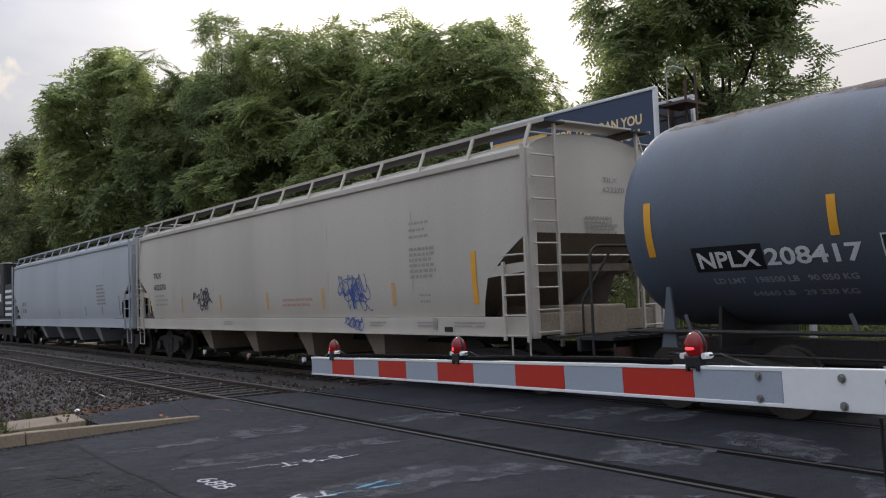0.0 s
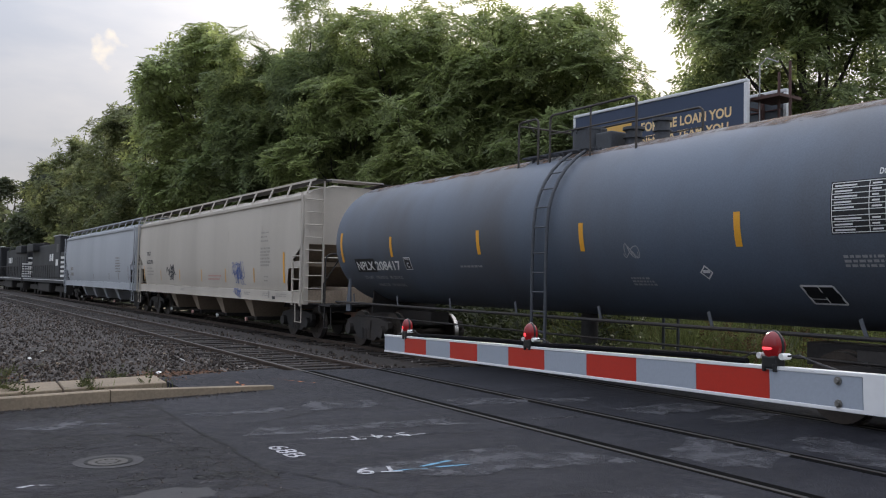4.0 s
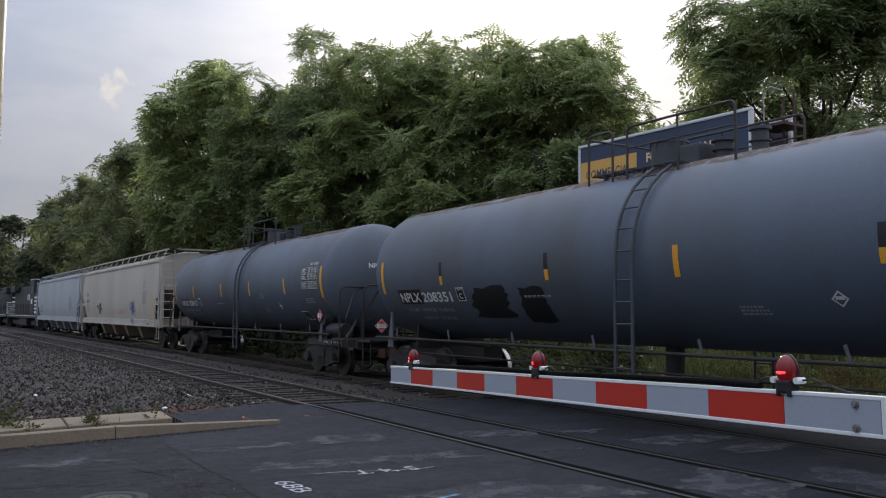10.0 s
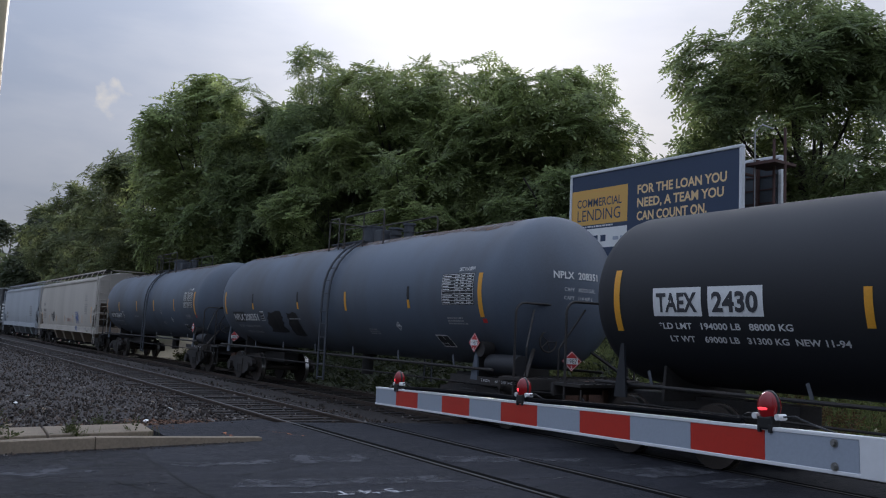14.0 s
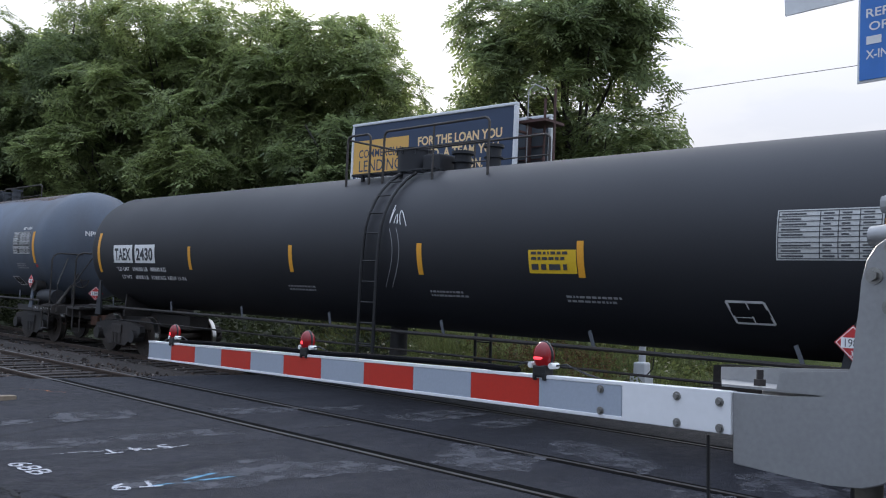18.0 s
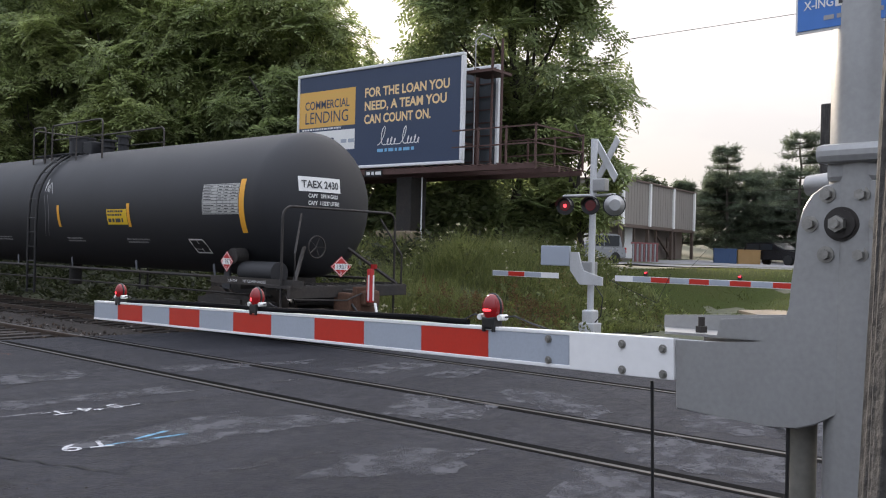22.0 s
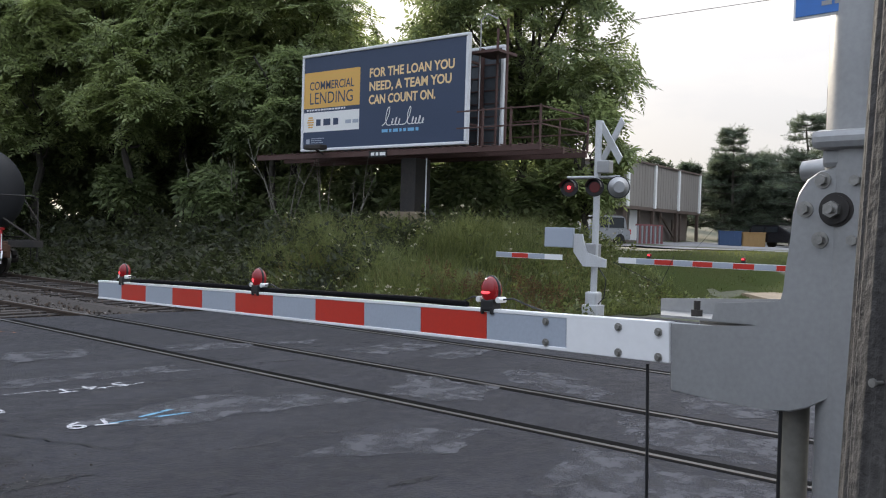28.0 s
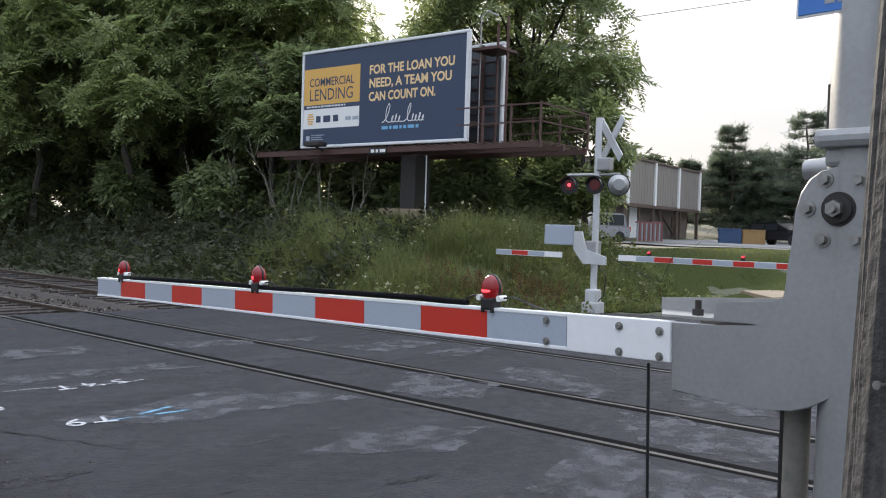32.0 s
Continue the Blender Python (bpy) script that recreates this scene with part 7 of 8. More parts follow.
for x in (-0.55, 0.7, 2.0):
    part("catwalk_beam", box(B(), (x, 2.95, -0.22), (0.09, 11.6, 0.16), 0.01), M_BBRED, bb, "rust-red catwalk beam")
bm = B()
for k in range(40):
    box(bm, (0.7, -2.8 + 0.295 * k, -0.12), (2.7, 0.05, 0.03))
part("catwalk_grating", bm, M_BBRED, bb, "rust-red catwalk grating")
for x in (-0.6, 2.05):
    for yy, top in ((-2.85, 0.9), (-1.9, 0.9), (-0.95, 0.9)):
        if x > 0 or yy < -0.5:
            part("rail_post", box(B(), (x, yy, 0.38), (0.05, 0.05, 1.1)), M_BBRED, bb)
    for zz in (0.4, 0.88):
        part("guard_rail", box(B(), (x, -1.45, zz), (0.04, 2.85, 0.04)), M_BBRED, bb)
for zz in (0.4, 0.88):
    part("guard_rail", box(B(), (0.72, -2.86, zz), (2.65, 0.04, 0.04)), M_BBRED, bb)
for yy in (-0.45, -0.8):
    part("mast_pole", cyl(B(), (0.75, yy, -0.1), (0.75, yy, 3.75 if yy < -0.6 else 3.5), 0.04, 10), M_BBRED, bb)
part("lamp_bracket", pipe(B(), [(0.5, 0.0, 0), (0.5, 0.0, 3.75)] + arc((0.5, -0.35, 3.75), 0.35, 0, -0, 1, (0, 1, 0), (0, 0, 1)) + [(0.5, -0.25, 3.9), (0.5, -0.6, 3.72)], 0.02, 8), M_GALV, bb, "thin bent pipe")
part("top_platform", box(B(), (0.75, -0.35, 2.75), (1.0, 0.95, 0.08)), M_BBRED, bb)
part("flood_light", box(B(), (-0.95, 5.45, 0.02), (0.35, 0.75, 0.16), 0.04), M_UNDER, bb, "dark flood light at the foot of the poster")
part("flood_light_arm", pipe(B(), [(-0.5, 5.45, -0.2), (-0.95, 5.45, -0.05)], 0.03, 6), M_UNDER, bb)
nm = part("name_plate", box(B(), (-0.62, 3.0, -0.24), (0.03, 0.72, 0.20)), M_BLACKPL, bb, "black name plate with pale bars")
vs, fs = bars(1, 0.1, 0.2, 9, 0.5)
link_mesh("bars", [(-0.637, 3.28 - u, -0.29 + v) for u, v in vs], fs, M_WHITE, nm)
part("column", box(B(), (0.7, 2.55, -1.6), (0.75, 0.62, 2.6), 0.03), M_UNDER, bb, "dark square billboard column")
part("down_pipe", cyl(B(), (0.5, 1.95, -2.6), (0.5, 1.95, -0.3), 0.022, 10), M_BBFRAME, bb)
for k in range(4):
    part("footing_block", box(B(), (0.2, 2.0 + 0.42 * k, -2.30), (0.35, 0.36, 0.6), 0.03), M_CONCRETE, bb, "pale concrete block")


# ---- signal on the far side ----
sig = thing("crossing_signal", "silver crossing signal mast with crossbuck, red lamps and gate", "crossing signal", at=pose(9.98, 9.17, 0))
part("base", box(box(B(), (0, 0, 0.11), (0.36, 0.36, 0.24), 0.02), (0, 0, 0.36), (0.27, 0.27, 0.30), 0.04), M_MAST, sig)
part("mast", cyl(B(), (0, 0, 0.2), (0, 0, 4.2), 0.072, 24), M_MAST, sig, smooth=True)
for k in (-1, 1):
    c = part("crossbuck_blade", box(B(), (0, 0, 0), (0.02, 0.20, 1.22), 0.004), M_MAST, sig, "white crossbuck blade seen from behind")
    c.matrix_basis = pose(0.12 + 0.025 * k, -0.24, 3.74, 0, 0, -30) @ pose(0, 0, 0, 45 * k, 0, 0)
part("cross_arm", cyl(B(), (0, -0.55, 2.98), (0, 0.75, 2.98), 0.035, 12), M_GALV, sig)
part("junction_box", box(B(), (0, -0.18, 3.2), (0.2, 0.3, 0.28), 0.03), M_GALV, sig)


for y, lit, turn in ((0.66, True, 20), (0.02, False, 20), (-0.55, None, 214)):
    hd = part("signal_lamp", cyl(B(), (0.10, 0, 0), (-0.03, 0, 0), 0.10 if lit is not None else 0.12, 24, 0.16 if lit is not None else 0.22), M_UNDER if lit is not None else M_GALV, sig, "round signal lamp with a hood")
    hd.matrix_basis = pose(-0.05, y, 2.76, 0, 0, turn)
    part("target", cyl(B(), (-0.03, 0, 0), (-0.04, 0, 0), 0.20 if lit is not None else 0.24, 28), M_BLACKPL, hd, "round black target")
    part("lens", cyl(B(), (-0.042, 0, 0), (-0.055, 0, 0), 0.115, 24), M_LENSDARK, hd, "red signal lens")
    if lit:
        part("signal_bulb", cyl(B(), (-0.055, 0, 0), (-0.062, 0, 0), 0.04, 18), M_LENSLIT, hd, "lit red bulb")
    bm = B()
    pts = [(math.cos(radians(a)) * 0.17, math.sin(radians(a)) * 0.17) for a in range(0, 181, 15)]
    va = [bm.verts.new((-0.04, p, q)) for p, q in pts]
    vb = [bm.verts.new((-0.28, p, q)) for p, q in pts]
    for i in range(len(pts) - 1):
        bm.faces.new((va[i], va[i + 1], vb[i + 1], vb[i]))
    part("hood", bm, M_BLACKPL, hd, "dark visor")
part("gate_plate", plate(B(), [(-0.12, 0.45, 1.35), (-0.12, 0.2, 1.05), (-0.12, -0.35, 1.05), (-0.12, -0.35, 1.22), (-0.12, 0.12, 1.35), (-0.12, 0.2, 1.55), (-0.12, 0.25, 1.75), (-0.12, 0.45, 1.75)], 0.05), M_MAST, sig)
part("counterweight", box(B(), (-0.1, 0.85, 1.66), (0.08, 0.74, 0.44), 0.02), M_GREY, sig, "flat grey counterweight")
part("signal_case", box(B(), (0.05, 0.1, 1.35), (0.28, 0.3, 0.4), 0.03), M_GALV, sig)


def far_arm(y0, y1, lamps, label):
    a = thing("crossing_barrier", label, "crossing barrier", "crossing barriers", at=pose(9.86, 9.17, 0))
    n = max(3, round(abs(y1 - y0) / 0.4064))
    part("beam", box(B(), (0, (y0 + y1) / 2, 1.22), (0.03, abs(y1 - y0), 0.12)), M_ARMWHITE, a)
    for k in range(n):
        c = y0 + (y1 - y0) * (k + 0.5) / n
        if k < 1:
            continue
        part("stripe", box(B(), (-0.017, c, 1.22), (0.004, abs(y1 - y0) / n - 0.004, 0.10)), M_RED if k % 2 == 0 else M_GREY, a)
    for y in lamps:
        lp = part("arm_lamp", box(B(), (0, y, 1.31), (0.05, 0.08, 0.05)), M_BLACKPL, a)
        bm = B()
        bmesh.ops.create_uvsphere(bm, u_segments=14, v_segments=8, radius=0.042, matrix=Matrix.Translation((0, y, 1.355)))
        part("lens", bm, M_LENS, lp, "round red lens", smooth=True)
        part("lamp_bulb", box(B(), (-0.040, y, 1.355), (0.012, 0.05, 0.022), 0.004), M_LENSLIT, lp, "glowing bulb behind the lens")
    return a


far_arm(-0.65, -7.2, (-1.35, -3.3, -5.6), "red and white crossing barrier on the signal mast, lowered")
far_arm(0.75, 2.55, (), "short red and white barrier end")
part("stay_rod", pipe(B(), [(-0.1, -0.5, 1.18), (-0.1, -1.6, 0.75), (-0.15, -1.9, 1.35)], 0.008, 6), M_CABLE, sig)
part("hanging_cable", pipe(B(), [(-0.08, -0.1, 1.1), (-0.1, -0.35, 0.8), (-0.08, -0.3, 0.4), (-0.05, -0.15, 0.25)], 0.012, 6), M_CABLE, sig)


# ---- trees and weeds ----
M_LEAF = leaf_mat("green_leaves", (0.205, 0.260, 0.118), 0.62, 1.5)
M_LEAFDARK = leaf_mat("deep_green_leaves", (0.156, 0.206, 0.100), 0.62, 1.5)
M_WEED = leaf_mat("weed_leaves", (0.116, 0.142, 0.052), 0.5, 1.6)
M_MIDLEAF = leaf_mat("muted_green_leaves", (0.122, 0.150, 0.080), 0.6, 1.5)
M_FARLEAF = leaf_mat("grey_green_distant_leaves", (0.062, 0.080, 0.050), 0.6, 1.4)
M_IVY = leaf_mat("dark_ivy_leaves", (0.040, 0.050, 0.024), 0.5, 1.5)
M_WEEDPALE = leaf_mat("pale_weed_blades", (0.155, 0.182, 0.078), 0.6, 1.5)
M_PETAL = leaf_mat("cream_weed_flowers", (0.50, 0.49, 0.40), 0.7, 1.2)
M_LAWN = leaf_mat("lawn_blades", (0.070, 0.088, 0.028), 0.6, 1.4)
M_DRY = leaf_mat("dry_stalks", (0.20, 0.16, 0.075), 0.6, 1.4)
M_SCRUB = leaf_mat("dusty_scrub_leaves", (0.070, 0.082, 0.036), 0.6, 1.4)
M_DOCK = leaf_mat("rust_brown_seed_stalks", (0.13, 0.085, 0.045), 0.6, 1.4)
M_PINE = leaf_mat("pine_needles", (0.078, 0.106, 0.082), 0.5, 1.5)
M_BARK = mat("grey_brown_bark", (0.060, 0.052, 0.044), 0.9, 0, 0.3, 2, 25, 0.5)
M_PALEBARK = mat("pale_dead_stems", (0.20, 0.185, 0.15), 0.9, 0, 0.25, 3, 25, 0.3)


def np_mesh(name, verts, quads, material, parent=None, label=""):
    """verts (n, 3), quads (m, 4), set in one go."""
    me = bpy.data.meshes.new(name)
    n, m = len(verts), len(quads)
    me.vertices.add(n)
    me.vertices.foreach_set("co", np.ascontiguousarray(verts, dtype=np.float32).ravel())
    me.loops.add(m * 4)
    me.loops.foreach_set("vertex_index", np.ascontiguousarray(quads, dtype=np.int32).ravel())
    me.polygons.add(m)
    me.polygons.foreach_set("loop_start", np.arange(0, m * 4, 4, dtype=np.int32))
    me.materials.append(material)
    me.update(calc_edges=True)
    me.validate()
    ob = new(name, me)
    if parent is not None:
        ob.parent = parent
    return tagged(ob, label)


def frond(pairs, length, leaf_l, leaf_w, droop):
    """A compound leaf: leaflets in pairs along a drooping stalk, along +y."""
    vs = []
    for k in range(pairs):
        t = (k + 0.8) / (pairs + 0.3)
        y, z = t * length, -droop * t * t
        f = math.sin(math.pi * (0.25 + 0.65 * t))
        for s in (-1, 1):
            l, w = leaf_l * f, leaf_w
            dx, dy = s * 0.86, 0.5
            vs += [(0, y, z), (s * l * 0.5 + 0.0, y + l * 0.22 + w, z - 0.02), (s * l, y + l * 0.45, z - l * 0.28), (s * l * 0.52, y + l * 0.28 - w, z - 0.04)]
    y, z = length, -droop
    vs += [(0, y, z), (leaf_w, y + leaf_l * 0.5, z - 0.05), (0, y + leaf_l, z - leaf_l * 0.4), (-leaf_w, y + leaf_l * 0.5, z - 0.05)]
    return np.array(vs)


def scatter(template, pos, out, scale, rng, tilt=0.35):
    """Copies of a template at pos, its y axis along out with some spread."""
    n = len(pos)
    y = out + rng.normal(0, tilt, (n, 3))
    y /= np.linalg.norm(y, axis=1, keepdims=True)
    up = np.tile(np.array([0.0, 0.0, 1.0]), (n, 1)) + rng.normal(0, 0.35, (n, 3))
    x = np.cross(y, up)
    x /= np.linalg.norm(x, axis=1, keepdims=True) + 1e-9
    z = np.cross(x, y)
    M = np.stack([x, y, z], axis=2) * scale[:, None, None]
    v = np.einsum("nij,kj->nki", M, template) + pos[:, None, :]
    k = len(template)
    quads = np.arange(n * k).reshape(-1, 4)
    return v.reshape(-1, 3), quads


SPRIG = frond(3, 0.34, 0.15, 0.04, 0.05)


def limb(bm, a, b, r0, r1, rng, n=5, wob=0.25):
    a, b = Vector(a), Vector(b)
    pts = [a.lerp(b, k / n) + Vector(rng.normal(0, wob * (0 if k in (0,) else 0.5), 3)) for k in range(n + 1)]
    seg = 7
    rings = []
    for i, p in enumerate(pts):
        d = (pts[min(i + 1, n)] - pts[max(i - 1, 0)]).normalized()
        q = d.to_track_quat('Z', 'Y')
        r = r0 + (r1 - r0) * i / n
        rings.append([bm.verts.new(p + q @ Vector((r * math.cos(2 * math.pi * k / seg), r * math.sin(2 * math.pi * k / seg), 0))) for k in range(seg)])
    for ra, rb in zip(rings, rings[1:]):
        for k in range(seg):
            bm.faces.new((ra[k], ra[(k + 1) % seg], rb[(k + 1) % seg], rb[k]))
    return pts


def pinnate(pairs, length, leaf_l, leaf_w, droop):
    """A long compound leaf along +y: lance-shaped leaflets set nearly square to an arching stalk."""
    vs = []
    for k in range(pairs):
        t = (k + 0.7) / (pairs + 0.2)
        y, z = t * length, -droop * t ** 2.2
        l, w = leaf_l * math.sin(math.pi * (0.22 + 0.62 * t)) ** 0.7, leaf_w
        for s in (-1, 1):
            vs += [(0, y, z), (s * l * 0.38, y + l * 0.14 + w, z - 0.01), (s * l, y + l * 0.42, z - l * 0.30), (s * l * 0.42, y + l * 0.16 - w, z - 0.05 * l)]
    y, z = length, -droop
    vs += [(0, y - 0.03, z), (leaf_w, y + leaf_l * 0.4, z - 0.04), (0, y + leaf_l * 0.9, z - leaf_l * 0.35), (-leaf_w, y + leaf_l * 0.4, z - 0.04)]
    return np.array(vs)


LEAF_NEAR = pinnate(4, 0.58, 0.25, 0.052, 0.13)
LEAF_MID = pinnate(3, 0.60, 0.31, 0.074, 0.14)
LEAF_FAR = pinnate(2, 0.66, 0.42, 0.125, 0.16)


def rosettes(template, pos, axis, per, size, rng):
    """Whorls of compound leaves at pos, spread like the ribs of a parasol round each axis."""
    n = len(pos)
    axis = axis / np.linalg.norm(axis, axis=1, keepdims=True)
    side = np.cross(axis, np.array([0.31, 0.95, 0.05]))
    side /= np.linalg.norm(side, axis=1, keepdims=True) + 1e-9
    other = np.cross(axis, side)
    ang = (np.arange(per)[None, :] + rng.uniform(-0.35, 0.35, (n, per))) * (2 * math.pi / per) + rng.uniform(0, 6.3, (n, 1))
    rise = rng.uniform(-0.10, 0.55, (n, per))
    y = side[:, None] * np.cos(ang)[..., None] + other[:, None] * np.sin(ang)[..., None] + axis[:, None] * rise[..., None]
    y = y.reshape(-1, 3)
    y /= np.linalg.norm(y, axis=1, keepdims=True)
    up = np.repeat(axis, per, axis=0) * 0.8 + np.array([0, 0, 0.5]) + rng.normal(0, 0.18, (n * per, 3))
    x = np.cross(y, up)
    x /= np.linalg.norm(x, axis=1, keepdims=True) + 1e-9
    z = np.cross(x, y)
    sc = (size[:, None] * rng.uniform(0.72, 1.2, (n, per))).reshape(-1)
    M = np.stack([x, y, z], axis=2) * sc[:, None, None]
    v = np.einsum("nij,kj->nki", M, template) + np.repeat(pos, per, axis=0)[:, None, :]
    return v.reshape(-1, 3), np.arange(n * per * len(template)).reshape(-1, 4)


def tree(x, y, height, radius, seed, low=0.22, whorls=700, lobes=26, detail=1, leaf=None, flat=0.25, label="tall leafy tree with whorls of long compound leaves"):
    """Trunk, limbs to rounded lobes of the crown, and leaf whorls over the upper and outer side of each lobe."""
    rng = np.random.default_rng(seed)
    t = thing("tree", label, "tree", "trees along the track", at=pose(x, y, land(x, y)))
    base = height * low
    zc, hz = (height + base) / 2, (height - base) / 2
    cs = []
    while len(cs) < lobes:
        p = rng.uniform(-1, 1, 3)
        d = np.linalg.norm(p)
        if d < 1 and (d > 0.55 or len(cs) % 5 == 0):
            cs.append(p)
    cs = np.array(cs)
    lr = rng.uniform(0.17, 0.34, lobes) * radius
    lz = np.minimum(lr * 0.85, hz * 0.5)
    shrink = 1.0 - flat * np.clip(cs[:, 2], 0, 1) ** 2
    cen = np.stack([cs[:, 0] * (radius - lr) * shrink, cs[:, 1] * (radius - lr) * shrink, zc + np.clip(cs[:, 2] * 1.12, -1, 1) * (hz - lz)], axis=1)
    bm = B()
    fork = Vector((rng.normal(0, 0.3), rng.normal(0, 0.3), max(base * 1.05, 0.8)))
    limb(bm, (0, 0, -0.3), fork, 0.05 + height * 0.013, 0.04 + height * 0.010, rng, 4, 0.15)
    limb(bm, fork, (rng.normal(0, 0.5), rng.normal(0, 0.5), height * 0.88), 0.04 + height * 0.010, 0.03, rng, 5, 0.35)
    for c in cen[:20]:
        limb(bm, fork + Vector((0, 0, max(0.0, c[2] - fork.z) * 0.35)), Vector(c), 0.02 + height * 0.0045, 0.015, rng, 4, 0.22)
    part("trunk", bm, M_BARK, t, smooth=True)
    n = whorls
    which = rng.choice(lobes, n, p=lr ** 2 / (lr ** 2).sum())
    away = cen[which] * np.array([1, 1, 0.0]) / radius
    d = rng.normal(0, 1, (n, 3)) + away * 0.9 + np.array([0, 0, 0.35])
    d /= np.linalg.norm(d, axis=1, keepdims=True)
    r = rng.uniform(0.5, 1.12, n)
    pos = cen[which] + d * np.stack([lr[which] * r, lr[which] * r, lz[which] * r], axis=1)
    axis = d * 0.7 + np.array([0, 0, 0.7]) + rng.normal(0, 0.36, (n, 3))
    v, q = rosettes((LEAF_FAR, LEAF_MID, LEAF_NEAR)[detail], pos, axis, (5, 7, 8)[detail], rng.uniform(0.72, 1.15, n) * (1.45, 1.08, 0.95)[detail], rng)
    np_mesh("crown", v, q, leaf or M_LEAF, t)
    return t


# (x, y, height, radius, low, whorls, detail, flatness at the top): along the track first, then those behind
TREES = [(19.4, 18.4, 13.2, 5.2, 0.2, 1350, 2, 0.35), (17.3, 28.6, 12.6, 5.4, 0.26, 1150, 2, 0.05), (13.6, 36.0, 14.0, 5.3, 0.24, 1100, 2, 0.05), (11.0, 42.5, 15.6, 5.3, 0.22, 1050, 2, 0.05),
         (8.4, 50.5, 16.9, 5.4, 0.2, 860, 1, 0.0), (7.8, 62.0, 15.4, 5.2, 0.12, 620, 1, 0.1), (7.4, 73.0, 14.7, 4.9, 0.1, 520, 1, 0.15), (6.6, 86.0, 14.6, 5.0, 0.08, 440, 1, 0.2),
         (19.6, 32.0, 11.6, 5.4, 0.2, 560, 1, 0.1), (16.0, 38.2, 13.3, 5.4, 0.2, 560, 1, 0.05), (13.6, 46.0, 14.4, 5.4, 0.2, 520, 1, 0.05), (12.0, 57.0, 15.2, 5.6, 0.1, 480, 1, 0.1),
         (14.9, 25.9, 7.6, 2.9, 0.36, 330, 2, 0.2), (12.3, 31.5, 9.0, 3.2, 0.34, 360, 2, 0.2), (10.4, 37.0, 10.0, 3.2, 0.3, 360, 2, 0.2), (9.2, 45.5, 10.6, 3.4, 0.2, 360, 1, 0.2),
         (22.4, 21.5, 7.0, 2.6, 0.1, 200, 1, 0.2), (17.9, 14.2, 5.4, 1.5, 0.1, 120, 2, 0.1), (19.4, 25.2, 8.6, 3.3, 0.3, 330, 1, 0.2), (19.2, 34.5, 11.4, 4.6, 0.2, 420, 1, 0.05),
         (15.2, 32.4, 13.4, 4.6, 0.3, 600, 2, 0.05)]
for k, (x, y, h, r, low, n, detail, flat) in enumerate(TREES):
    tree(x, y, h, r, 100 + k, low, n, 58 if n > 400 else 34 if n > 200 else 14, detail, (M_LEAFDARK, M_LEAF, M_LEAF)[k % 3] if y < 60 else M_MIDLEAF, flat)
for k in range(9):
    yy = 98 + 17 * k
    tree(7.0 + cx(yy) + 1.2 + (k % 2) * 2.5, yy, 13.6 + 1.5 * (k % 3), 5.6, 200 + k, 0.03, 260, 16, 0, M_FARLEAF, label="distant leafy tree beside the track")
for k in range(10):
    yy = 40 + 13 * k
    tree(19 + (k % 3) * 3 + cx(yy), yy, 12.0, 5.5, 230 + k, 0.02, 260, 16, 0, M_LEAFDARK, label="leafy tree deep in the wood")
for k, (x, y, h, r) in enumerate(((15.6, 24.2, 2.6, 2.0), (14.2, 28.2, 2.8, 2.2), (12.6, 33.2, 3.2, 2.4), (10.8, 39.0, 3.6, 2.4), (17.8, 21.0, 3.0, 2.2), (18.3, 19.2, 3.0, 1.8), (18.8, 24.8, 4.5, 2.8), (9.6, 47.5, 4.2, 2.6), (17.2, 15.6, 2.4, 1.5), (22.5, 24.5, 4.0, 2.6), (20.5, 28.5, 4.5, 2.8), (18.0, 31.5, 4.5, 2.8), (24.5, 27.0, 6.0, 3.4), (23.0, 32.5, 6.0, 3.4), (21.0, 37.0, 6.0, 3.4), (18.0, 42.0, 6.0, 3.4), (27.0, 22.5, 5.0, 3.2), (16.0, 36.0, 5.0, 3.0), (12.9, 39.2, 5.5, 3.4), (12.6, 41.6, 5.5, 3.4), (14.9, 35.9, 5.5, 3.4), (16.1, 34.0, 5.5, 3.4))):
    t = tree(x, y, h, r, 300 + k, 0.02, 130, 9, 1, M_LEAFDARK, label="dark shady shrub at the edge of the wood")
    tagged(t, category="shrub", group="shrubs under the trees")
    t.name = "shrub"


def saplings():
    rng = np.random.default_rng(9)
    for k, (x, y) in enumerate(((13.4, 26.4), (13.9, 24.6), (13.2, 23.4), (13.0, 28.6), (14.0, 22.4), (13.6, 20.6))):
        t = thing("bare_sapling", "pale leafless sapling stems before the dark wood", "sapling", "bare saplings", at=pose(x, y, land(x, y)))
        for q in range(3):
            bm = B()
            d = rng.normal(0, 0.35, 2)
            p = limb(bm, (0, 0, -0.1), (d[0] * 1.6, d[1] * 2.0, rng.uniform(2.2, 3.6)), 0.028, 0.008, rng, 5, 0.08)
            for _ in range(3):
                s = p[rng.integers(2, 5)]
                limb(bm, s, s + Vector((rng.normal(0, 0.3), rng.normal(0, 0.4), rng.uniform(0.4, 0.9))), 0.010, 0.004, rng, 3, 0.05)
            part("stem", bm, M_PALEBARK, t)


saplings()


